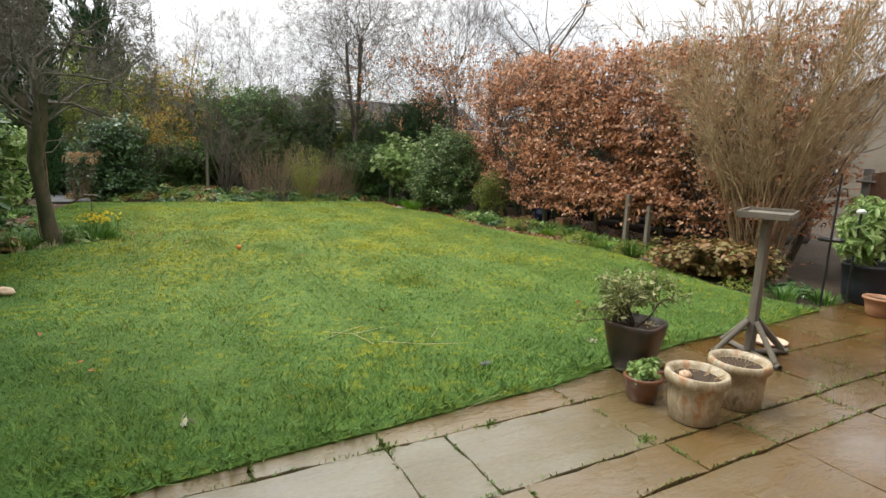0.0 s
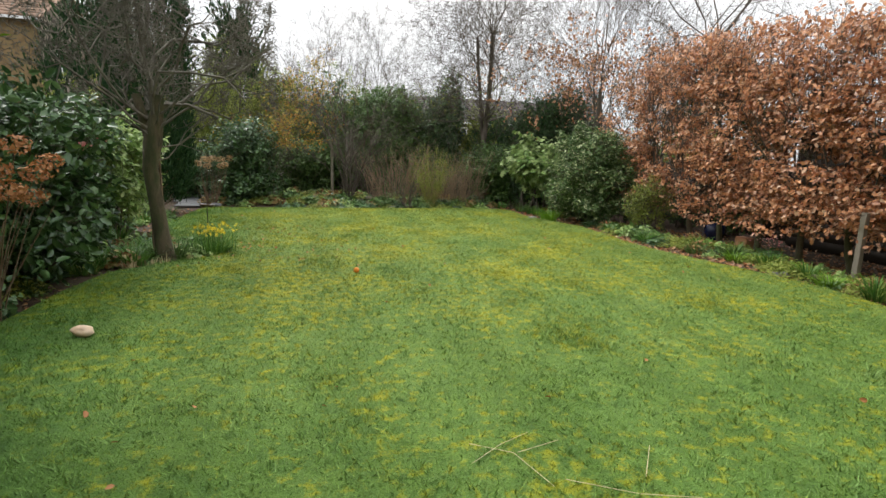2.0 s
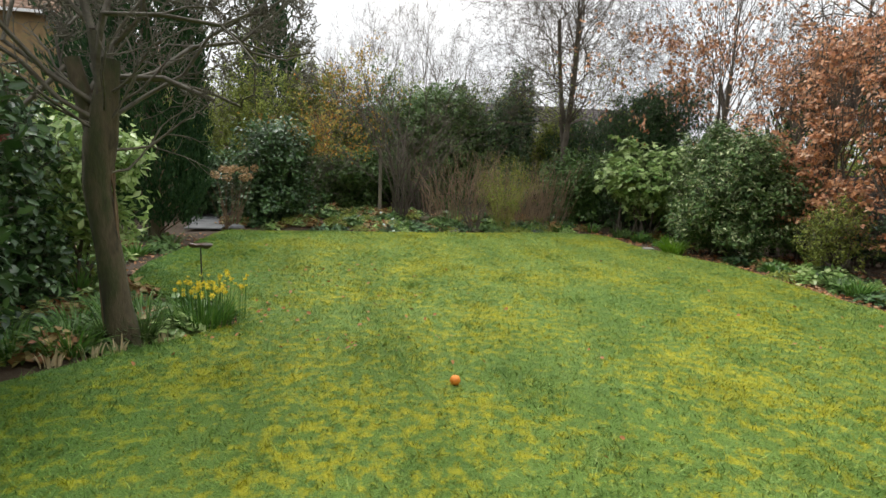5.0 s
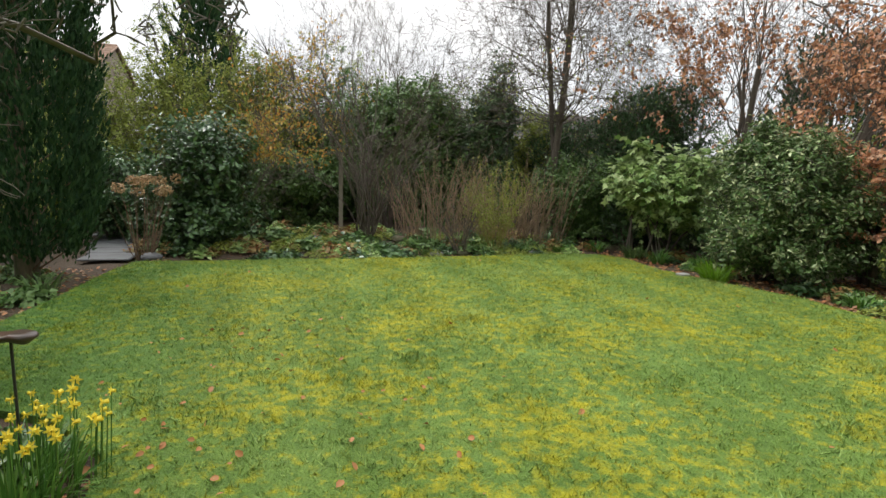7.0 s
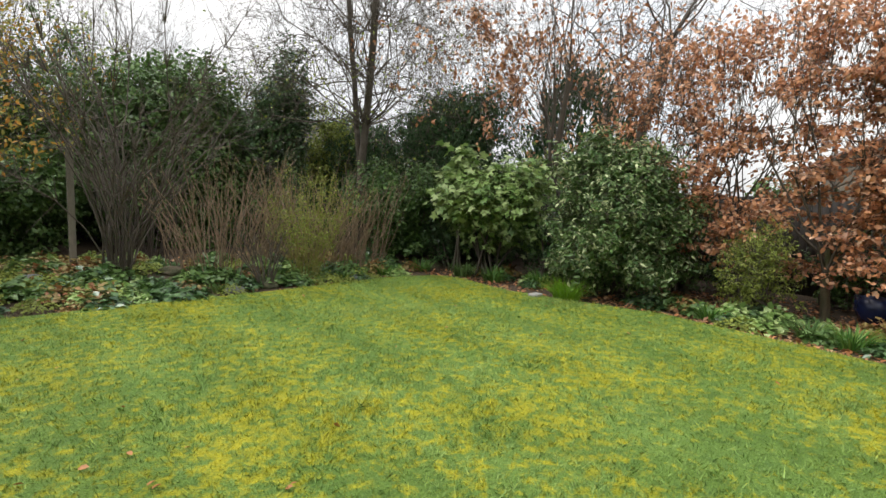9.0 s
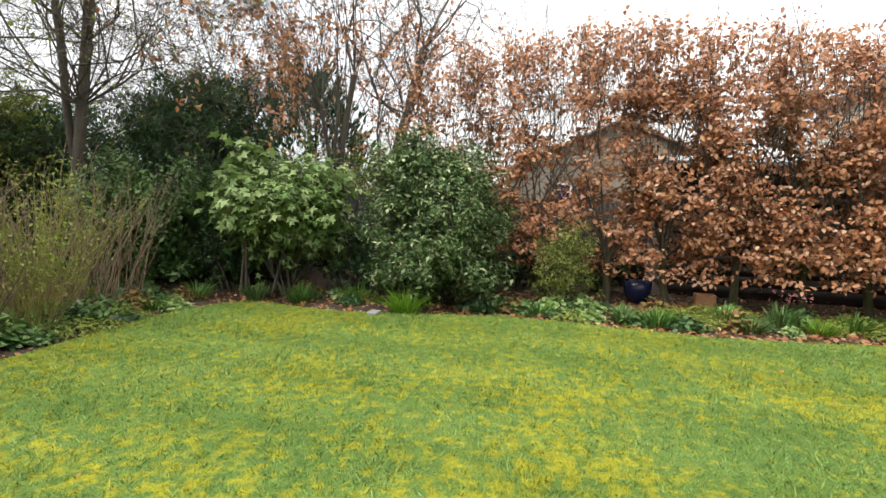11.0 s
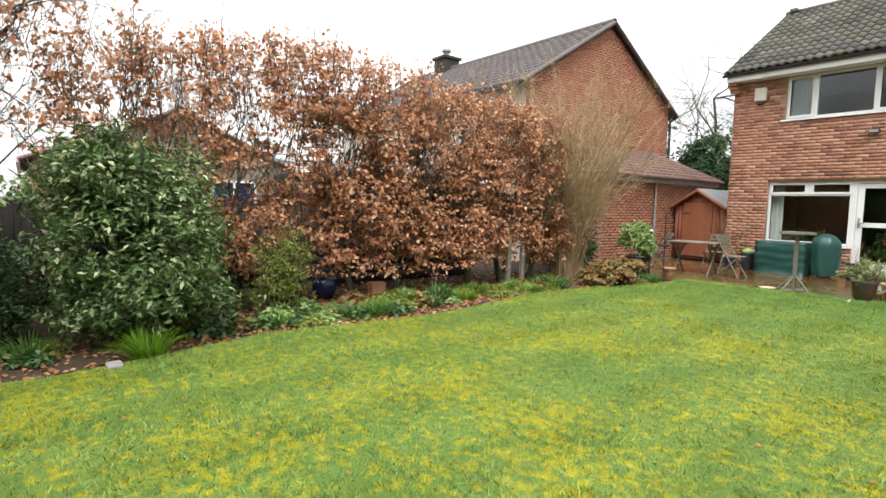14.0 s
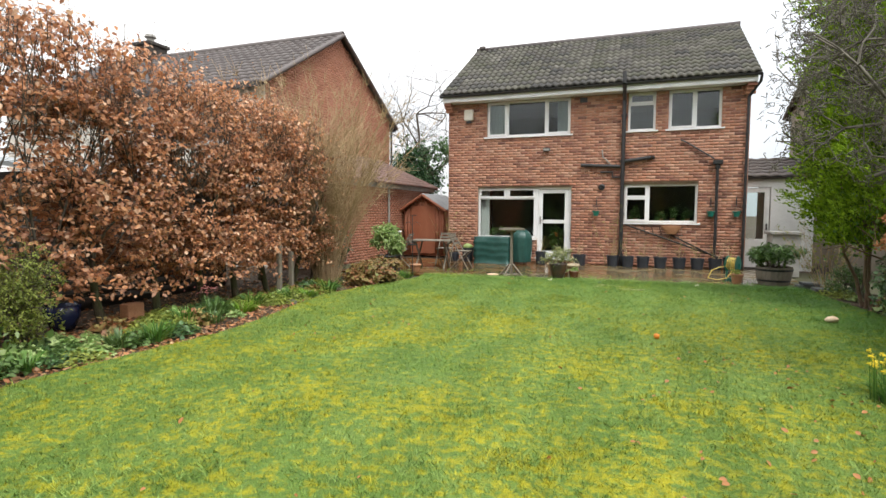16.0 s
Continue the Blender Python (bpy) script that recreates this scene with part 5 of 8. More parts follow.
def garden_shed():
    s = thing("garden_shed", (4.44, -1.8, 0), "small red-stained wooden shed with a grey felt roof", "shed")
    x0, x1, y0, y1, ze, zr = 3.72, 5.12, -3.0, -1.0, 1.52, 1.98
    xm = (x0 + x1) / 2
    rows = []
    for x in np.arange(x0, x1 - 0.05, 0.1):
        h = ze + (zr - ze) * (1 - abs(x + 0.05 - xm) / (xm - x0)) - 0.04
        rows.append((x + 0.003, x + 0.097, y1 - 0.012, y1, 0.03, h))
    part_np("board", boxes_np(rows), mat_stain, s, kind="stuff")
    part("body", boxes((x0, x1, y0, y1 - 0.013, 0, ze - 0.02)), mat_stain, s)
    d = part("door", boxes((4.02, 4.86, y1 + 0.001, y1 + 0.02, 0.08, 1.62)), mat_stain, s)
    for z in (0.4, 1.3):
        part("hinge", boxes((4.66, 4.86, y1 + 0.021, y1 + 0.03, z, z + 0.03)), mat_black, d)
    for sg in (-1, 1):
        bm = bmesh.new()
        xe = xm + sg * (xm - x0 + 0.12)
        q = [(xe, y0 - 0.1, ze - 0.04), (xe, y1 + 0.14, ze - 0.04), (xm, y1 + 0.14, zr + 0.02), (xm, y0 - 0.1, zr + 0.02)]
        a = [bm.verts.new(p) for p in q]
        b = [bm.verts.new((p[0], p[1], p[2] + 0.03)) for p in q]
        bm.faces.new(a)
        bm.faces.new(b)
        for i in range(4):
            bm.faces.new((a[i], a[(i + 1) % 4], b[(i + 1) % 4], b[i]))
        bmesh.ops.recalc_face_normals(bm, faces=bm.faces[:])
        part("roof", bm, mat_felt, s, "grey felted roof slope")
        part_np("barge_board", tubes([((xe, y1 + 0.15, ze - 0.07), (xm, y1 + 0.15, zr - 0.01), 0.05, 0.05)], 4), mat_stain, s)


garden_shed()


def side_gate():
    g = thing("side_gate", (5.95, 3.98, 0), "white panelled side gate between the fence and the next house", "gate")
    part("frame", bevel(boxes((5.62, 5.70, 3.95, 4.01, 0, 1.88), (6.22, 6.30, 3.95, 4.01, 0, 1.88), (5.70, 6.22, 3.95, 4.01, 1.80, 1.88), (5.70, 6.22, 3.95, 4.01, 0.0, 0.12), (5.70, 6.22, 3.95, 4.01, 0.86, 0.96)), 0.004), mat_white, g)
    part("panel", boxes((5.70, 6.22, 3.97, 3.985, 0.12, 0.86)), mat_white, g)
    part("pane", boxes((5.70, 6.22, 3.975, 3.981, 0.96, 1.80)), mat_darkglass, g)
    part("handle", bevel(boxes((5.64, 5.67, 4.011, 4.05, 0.92, 1.06)), 0.004), mat_black, g)


side_gate()


def fence():
    f = thing("fence", (5.5, 4.0, 0), "brown close-boarded fence with grey concrete posts", "fence")
    for y in (5.1, 2.75):
        part("post", bevel(boxes((5.45, 5.55, y - 0.05, y + 0.05, -0.1, 1.42)), 0.01), mat_concrete, f)
    for i in range(19):
        y = 2.83 + i * 0.118
        part("board", boxes((5.49, 5.51 + 0.008 * (i % 2), y, y + 0.112, 0.05, 1.36 + 0.01 * (i % 3))), mat_fence, f)
    part("rail", boxes((5.53, 5.57, 2.82, 5.04, 0.3, 0.38), (5.53, 5.57, 2.82, 5.04, 1.1, 1.18)), mat_fence, f)
    part_np("post_cap", boxes_np([(5.40, 5.52, 5.0, 5.2, 1.22, 1.25)]), mat_concrete, f)


fence()


def dark_fence(nm, axis, c, a0, a1, h):
    f = thing(nm, (c, (a0 + a1) / 2, 0) if axis == "y" else ((a0 + a1) / 2, c, 0), "old dark timber boundary fence beyond the border", "fence")
    rows = []
    r = np.random.default_rng(9)
    a = a0
    while a < a1:
        hh = h + r.normal() * 0.01
        o = 0.012 * (len(rows) % 2)
        rows.append((c + o, c + o + 0.015, a, a + 0.108, -0.05, hh) if axis == "y" else (a, a + 0.108, c + o, c + o + 0.015, -0.05, hh))
        a += 0.11
    part_np("board", boxes_np(rows), mat_darkwood, f, kind="stuff")


dark_fence("boundary_fence", "y", 5.75, 10.45, 21.0, 1.35)
dark_fence("rear_fence", "x", 21.1, -9.5, 9.5, 1.45)

# ---------- plants ----------
def rs(k):
    return np.random.default_rng(k)


def shrub(nm, c, rad, n, L, W, mat, label, seed, cat="shrub", tmpl=DIAMOND, stems=8, mat_stem_=None, lumps=18, fill=0.35, lump=0.42, up=0.5, mess=0.5, stand=0.0, droop=0.0, group="", leaf_name="foliage", extra=None):
    """A shrub: a fan of stems from the ground and a lumpy mass of single leaves."""
    r = rs(seed)
    t = thing(nm, (c[0], c[1], 0.0), label, cat, group)
    per = 7 if L > 0.12 else 11
    P, N, tw = sprays(c, rad, int(n * 2.1), r, L, int(lumps * 1.2), lump + 0.02, per, 0.13 + L)
    if extra != "open" and c[2] - rad[2] < 0.7 and c[2] > 0.4:
        P2, N2, t2 = sprays((c[0], c[1], c[2] * 0.45), (rad[0] * 0.92, rad[1] * 0.92, c[2] * 0.45), int(n * 0.6), r, L, lumps, lump + 0.05, per, 0.1 + L)
        P, N = np.concatenate([P, P2]), np.concatenate([N, N2])
    part_np(leaf_name, leaves(P, N, L, W, tmpl, r, up, mess, stand, droop), mat, t, kind="stuff")
    part_np("twig_growth", tubes(tw, 3), mat_stem_ or mat_twig, t, kind="stuff")
    if stems:
        segs = []
        for i in range(stems):
            k = r.integers(0, len(P))
            q = P[k] * 0.85 + np.array(c) * 0.15
            b = np.array([c[0] + r.normal() * 0.12, c[1] + r.normal() * 0.12, -0.04])
            m1 = b * 0.55 + q * 0.45 + r.normal(size=3) * 0.06
            segs += [(tuple(b), tuple(m1), 0.022, 0.016), (tuple(m1), tuple(q), 0.016, 0.007)]
        part_np("stem_growth", tubes(segs, 5), mat_stem_ or mat_twig, t, kind="stuff")
    return t


# --- the beech hedge along the border ---
def hedge_plant(i, x, y, top, dens, seed, w=0.62):
    r = rs(seed)
    t = thing("hedge_plant", (x, y, -0.03), "copper beech hedge plant still holding its brown winter leaves" if dens > 0.75 else "thin beech hedge plant with sparse brown leaves and bare twigs", "hedge", "beech hedge plants")
    segs, tips = [], []
    lean = r.normal() * 0.10
    p = np.array([x, y, -0.04])
    d = unit(np.array([r.normal() * 0.08, lean * 2.2, 1.0]))
    for k in range(3):
        q = p + d * 0.28
        segs.append((tuple(p), tuple(q), 0.055 - 0.008 * k, 0.050 - 0.008 * k))
        p = q
        d = unit(d + np.array([0, -lean * 0.9, 0.1]))
    part_np("trunk", trunk_tube(segs, 9), mat_bark, t, smooth=True)
    out = []
    for k in range(9):
        e = unit(np.array([r.normal() * 0.32, r.normal() * 0.42, 1.0]))
        grow(r, p - np.array([0, 0, r.uniform(0, 0.35)]), e, 1.15, 0.02, 3, out, tips, kids=2, wob=0.13, up=0.09, spread=0.45, ratio=0.68, steps=3, thin=0.6)
    out = [s for s in out if s[1][2] < top + 0.35 and abs(s[1][1] - y) < 0.95 and abs(s[1][0] - x) < 0.7]
    part_np("branchwork", tubes(out, 3), mat_twig, t, kind="stuff")
    # shoots above the clipped top
    sh = []
    for k in range(60):
        b = np.array([x + r.normal() * 0.24, y + r.uniform(-0.6, 0.6), top - r.uniform(0.2, 1.2)])
        h_ = r.uniform(0.4, 0.85)
        dd = np.array([r.normal() * 0.12, r.normal() * 0.14, 1.0])
        e = b + dd * h_
        if k > 14 and e[2] > top + 0.05:
            e[2] = top + r.uniform(-0.2, 0.08)
        m_ = (b + e) / 2 + r.normal(size=3) * 0.03
        sh += [(tuple(b), tuple(m_), 0.006, 0.004), (tuple(m_), tuple(e), 0.004, 0.002)]
        for _ in range(3):
            f_ = r.random()
            c_ = m_ * (1 - f_) + e * f_
            sh.append((tuple(c_), tuple(c_ + np.array([r.normal() * 0.1, r.normal() * 0.1, r.uniform(0.05, 0.16)])), 0.003, 0.0015))
    part_np("top_growth", tubes(sh, 3), mat_twig, t, kind="stuff")
    n = int(2000 * dens)
    P = np.stack([x + r.uniform(-w, w, n) * r.uniform(0.5, 1, n), y + r.uniform(-0.62, 0.62, n), r.uniform(0.36, top, n)], 1)
    keep = []
    for q in P:
        v = noise.noise(Vector((q[0] * 2.1, q[1] * 1.9, q[2] * 1.7 + 4))) + 0.5 * noise.noise(Vector((q[0] * 5, q[1] * 5, q[2] * 5)))
        hh = (q[2] - 0.5) / (top - 0.5)
        edge = 1 - max(0, hh - 0.72) * 3.4 - max(0, 0.16 - hh) * 4
        keep.append(v > -0.06 + 0.42 * (1 - dens) - 0.05 + 0.26 * hh + 0.35 * max(0.0, noise.noise(Vector((q[1] * 1.1, q[2] * 0.8, 9.0)))) and r.random() < edge * (1 - 0.12 * hh))
    B = P[np.array(keep)]
    # flat sprays of leaves that reach outwards
    m, per = len(B), 8
    A = unit(np.stack([np.sign(B[:, 0] - x) * r.uniform(0.2, 1.2, m), r.normal(size=m) * 0.8, r.uniform(-0.15, 0.35, m)], 1))
    S = unit(np.cross(A, np.array([0, 0, 1.0]))) * 0.045
    u = np.linspace(0, 1, per)[None, :, None]
    P = (B[:, None] + A[:, None] * u * r.uniform(0.14, 0.32, (m, 1, 1)) + S[:, None] * r.normal(size=(m, per, 1)) + r.normal(size=(m, per, 3)) * 0.014).reshape(-1, 3)
    sp = [(tuple(b - a * 0.12), tuple(b + a * 0.24), 0.004, 0.002) for b, a in zip(B, A)]
    part_np("side_growth", tubes(sp, 3), mat_twig, t, kind="stuff")
    tp = np.array([s[1] for s in sh])
    tp = tp[tp[:, 2] < top + 0.1]
    ne = int(900 * dens)
    extra = tp[r.integers(0, len(tp), ne)] + r.normal(size=(ne, 3)) * np.array([0.035, 0.035, 0.05]) + np.array([0, 0, -0.03])
    P = np.concatenate([P, extra])
    N = np.stack([np.sign(P[:, 0] - x) * 0.9, r.normal(size=len(P)) * 0.4, np.full(len(P), 0.15)], 1)
    part_np("foliage", leaves(P, N, 0.066, 0.045, OVAL, r, 0.75, 0.45, droop=0.5), mat_beech, t, kind="stuff")


HEDGE = [(4.15, 5.75, 3.1, 0.75), (4.05, 6.55, 3.22, 0.95), (4.05, 7.3, 3.2, 1.0), (4.1, 8.05, 3.3, 1.0), (4.05, 8.8, 3.35, 1.05), (4.08, 9.6, 3.45, 1.05), (4.1, 10.4, 3.5, 1.0),
         (4.12, 11.15, 3.55, 0.85), (4.15, 11.95, 3.5, 0.8), (4.2, 12.75, 3.4, 0.72), (4.3, 13.5, 3.2, 0.6)]
for i, (x, y, top, dens) in enumerate(HEDGE):
    hedge_plant(i, x, y, top, dens, 100 + i)
hedge_plant(20, 5.35, 5.9, 3.75, 0.55, 140)


def bare_tree(nm, c, h, seed, label, mat=None, rad=0.09, depth=4, lean=(0, 0), spread=0.55, kids=2, trunk_h=0.5, wob=0.14, up=0.08, sides=4, leafmat=None, nleaf=0, L=0.05, W=0.03, leafz=(0, 99), trunks=1, twigmat=None, first=None, limbs=8, dense=False):
    r = rs(seed)
    t = thing(nm, (c[0], c[1], -0.03), label, "tree")
    trunk, out, tips = [], [], []
    for k in range(trunks):
        p = np.array([c[0] + (0.12 * k), c[1] + 0.05 * k, -0.05])
        d = unit(np.array([lean[0] + r.normal() * 0.04 * (1 + k), lean[1] + r.normal() * 0.04, 1.0]))
        n = 6
        rr = rad / (1 + 0.4 * k)
        for i in range(n):
            q = p + d * h * trunk_h / n
            trunk.append((tuple(p), tuple(q), rr * (1.25 if i == 0 else 1.0), rr * 0.97))
            rr *= 0.96
            p = q
            d = unit(d + r.normal(size=3) * 0.05)
        for j in range(limbs):
            a = 2 * math.pi * (j + r.random()) / limbs
            e = unit(np.array([math.cos(a) * spread * 1.15, math.sin(a) * spread * 1.15, 1.0 if j else 2.2]))
            q0 = np.array(trunk[int(r.integers(2, len(trunk)))][1]) if j else p
            grow(r, q0, e, h * (0.34 if j < 3 else 0.26), rr * (0.42 if j < 2 else 0.26), depth, out, tips, kids, wob * 1.2, up, spread * 1.05, 0.7, 3, 0.62)
    base_n = len(out)
    for k in range(2600 if dense else 450 if c[1] < 20 else 350):
        s = out[int(r.integers(base_n // 10, base_n))]
        a = np.array(s[1])
        e_ = a + unit(unit(np.array(s[1]) - np.array(s[0])) + r.normal(size=3) * 0.55) * r.uniform(0.08, 0.26)
        out.append((tuple(a), tuple(e_), 0.0035, 0.0018))
    if c[1] > 14:
        out = [(a_, b_, max(q0_, 0.0030), max(q1_, 0.0022)) for a_, b_, q0_, q1_ in out]
    thick = [q for q in out if q[2] > 0.012]
    thin = [q for q in out if q[2] <= 0.012]
    most = 60000 if 17 < c[1] < 19 else 14000
    if len(thin) > most:
        thin = [thin[i] for i in r.choice(len(thin), most, replace=False)]
    out = thick + thin
    for k in range(trunks):
        part_np("trunk", trunk_tube(trunk[6 * k:6 * k + 6]), mat or mat_bark, t, smooth=True)
    part_np("crown", tubes(out, sides), twigmat or mat_twig, t, kind="stuff")
    if nleaf:
        T = np.array([s[1] for s in out])
        T = T[(T[:, 2] > leafz[0]) & (T[:, 2] < leafz[1])]
        if len(T):
            P = T[r.integers(0, len(T), nleaf)] + r.normal(size=(nleaf, 3)) * 0.05
            part_np("foliage", leaves(P, r.normal(size=(len(P), 3)) * 0.5, L, W, DIAMOND, r, 0.1, 0.7, droop=0.5), leafmat, t, kind="stuff")
    return t


# --- the old fruit tree in the far bed, its crown reaching over the lawn ---
def fruit_tree():
    r = rs(31)
    t = thing("fruit_tree", (-4.66, 9.86, -0.03), "old leafless fruit tree with lichened crooked branches and ivy stems", "tree")
    trunk = [((-4.62, 9.86, -0.08), (-4.66, 9.87, 0.25), 0.125, 0.092), ((-4.66, 9.87, 0.25), (-4.71, 9.90, 0.7), 0.092, 0.082), ((-4.71, 9.90, 0.7), (-4.75, 9.89, 1.1), 0.082, 0.086), ((-4.75, 9.89, 1.1), (-4.70, 9.88, 1.42), 0.086, 0.105),
             ((-4.70, 9.88, 1.42), (-4.60, 9.86, 1.95), 0.072, 0.055), ((-4.72, 9.88, 1.40), (-4.86, 9.92, 1.95), 0.066, 0.05)]
    part_np("trunk", trunk_tube(trunk[:5], 14), mat_bark, t, smooth=True)
    part_np("limb", trunk_tube(trunk[5:], 12), mat_bark, t, smooth=True)
    out, tips = [], []
    limbs = [((-0.25, 0.1, 1.0), 0.065, 1.35), ((0.12, -0.1, 1.1), 0.07, 1.4), ((0.75, 0.25, 0.62), 0.05, 1.25), ((-0.8, 0.4, 0.6), 0.045, 1.2), ((0.5, 0.85, 0.6), 0.045, 1.2),
             ((-0.3, -0.8, 0.6), 0.04, 1.1), ((0.6, -0.75, 0.75), 0.042, 1.15), ((0.9, 0.6, 0.45), 0.04, 1.3), ((1.0, 0.25, 0.3), 0.05, 1.5), ((0.8, 0.9, 0.28), 0.045, 1.45), ((0.6, -0.3, 1.0), 0.045, 1.4), ((-0.5, -0.4, 0.9), 0.045, 1.4), ((-0.7, 0.6, 0.8), 0.04, 1.3), ((0.3, 0.5, 1.1), 0.05, 1.5), ((-0.9, -0.2, 0.45), 0.035, 1.0), ((0.25, 0.9, 0.9), 0.04, 1.15)]
    for d, rad, L in limbs:
        grow(r, (-4.68, 9.87, 1.5 + 0.35 * r.random()), d, L, rad * 0.48, 4, out, tips, kids=3, wob=0.42, up=0.05, spread=0.9, ratio=0.62, steps=4, thin=0.52)
    spur = []
    for k in range(8500):
        s = out[int(r.integers(len(out) // 8, len(out)))]
        a = np.array(s[1])
        m_ = a + unit(r.normal(size=3)) * r.uniform(0.03, 0.07)
        e_ = m_ + unit(r.normal(size=3) + np.array([0, 0, 0.5])) * r.uniform(0.02, 0.06)
        spur += [(tuple(a), tuple(m_), 0.0042, 0.0034), (tuple(m_), tuple(e_), 0.0034, 0.0045)]
    out += spur
    part_np("branchwork", tubes([s for s in out if s[1][2] < 4.8 and (math.hypot(s[1][0] + 4.68, s[1][1] - 9.87) < 1.55 or (s[1][2] > 2.3 and math.hypot(s[1][0] + 4.68, s[1][1] - 9.87) < 2.6)) and s[1][0] < -3.3 and s[1][2] > 1.5 + 0.22 * math.hypot(s[1][0] + 4.68, s[1][1] - 9.87)], 3), mat_lichen, t, kind="stuff")
    # low pale side twigs and hanging stems
    low, tp = [], []
    for d, z in (((0.9, 0.6, 0.05), 1.35), ((0.6, 0.9, -0.2), 1.2), ((-0.8, -0.5, 0.25), 1.5), ((0.5, -0.6, 0.7), 1.5), ((-0.6, -0.3, 0.8), 1.45), ((0.7, 0.1, 0.6), 1.6), ((-0.5, 0.7, 0.6), 1.55), ((0.2, -0.9, 0.4), 1.6), ((-0.9, 0.1, 0.4), 1.6), ((0.9, -0.3, 0.3), 1.7)):
        grow(r, (-4.66, 9.84, z), d, 0.55, 0.010, 2, low, tp, kids=2, wob=0.18, up=0.05, spread=0.5, ratio=0.6, steps=4)
    part_np("twig_growth", tubes(low, 4), mat_lichen, t, kind="stuff")
    iv = []
    for k in range(6):
        a = r.uniform(0, 6.28)
        p = np.array([-4.67 + 0.075 * math.cos(a), 9.86 + 0.075 * math.sin(a), 0.0])
        for z in np.linspace(0.2, 1.75, 9):
            a += r.normal() * 0.35
            q = np.array([-4.705 + 0.066 * math.cos(a), 9.885 + 0.066 * math.sin(a), z])
            iv.append((tuple(p), tuple(q), 0.008, 0.008))
            p = q
    part_np("ivy_growth", tubes(iv, 4), mat_browntwig, t, kind="stuff")


fruit_tree()

# --- left bed ---
shrub("laurel", (-5.75, 11.9, 1.05), (0.55, 0.6, 0.7), 1800, 0.115, 0.055, mat_fatsia, "light green broad-leaved shrub between the fruit tree and the cypress", 44)
shrub("camellia", (-6.2, 10.9, 0.95), (0.85, 0.9, 0.95), 4500, 0.09, 0.05, mat_dark, "dark glossy evergreen shrub behind the fruit tree", 45, tmpl=OVAL)
shrub("camellia", (-5.95, 8.9, 1.08), (1.1, 1.35, 1.12), 7600, 0.105, 0.06, mat_dark, "large dark green camellia with glossy leaves and pink flowers", 41, tmpl=OVAL, stems=22, lump=0.3, lumps=46, mess=0.7)
shrub("camellia", (-5.95, 7.25, 0.8), (0.75, 0.85, 0.85), 5200, 0.09, 0.05, mat_dark, "smaller dark green glossy-leaved shrub beside the camellia", 42, tmpl=OVAL, stems=8)
shrub("laurel", (-5.85, 6.35, 0.5), (0.5, 0.6, 0.5), 2200, 0.08, 0.045, mat_dark, "low dark evergreen shrub beside the conifer", 46, stems=6)


def camellia_flowers():
    r = rs(43)
    for k, (x, y, z) in enumerate([(-5.55, 8.25, 2.2), (-5.1, 8.9, 1.35), (-5.1, 9.5, 1.42)]):
        f = thing("camellia_flower", (x, y, z), "pink camellia flower on the dark shrub", "flower", "camellia flowers")
        P = np.array([x, y, z]) + r.normal(size=(26, 3)) * 0.018
        part_np("blossom", leaves(P, unit(r.normal(size=(26, 3)) + np.array([0.8, -0.8, 0.3])), 0.034, 0.03, OVAL, r, 0.1, 0.4), mat_pink, f, kind="stuff")


camellia_flowers()


def hydrangea(c, h, seed, mat, label, heads, spread=0.35, hr=0.075):
    r = rs(seed)
    t = thing("hydrangea", (c[0], c[1], -0.03), label, "shrub")
    segs, tips = canes(r, (c[0], c[1], -0.04), 26, h, spread, 0.008, 0.5, base=0.12)
    part_np("stem_growth", tubes(segs, 4), mat_browntwig, t, kind="stuff")
    ends = [q for q, d in tips[3::4]]
    ends.sort(key=lambda q: -q[2])
    for q in ends[:heads]:
        n = 90
        d = unit(r.normal(size=(n, 3)))
        P = np.array(q) + d * np.array([1, 1, 0.75]) * hr * r.uniform(0.7, 1.0, (n, 1))
        part_np("flower_head", leaves(P, d, 0.035, 0.03, DIAMOND, r, 0.1, 0.5), mat, t, kind="stuff")


hydrangea((-5.4, 7.45), 1.42, 51, mat_deadhead, "hydrangea with bare stems and russet dried flower heads", 20, 0.34, 0.10)
hydrangea((-5.0, 16.15), 1.15, 52, mat_paledead, "hydrangea with pale brown dried flower heads by the path", 10, 0.3, 0.09)


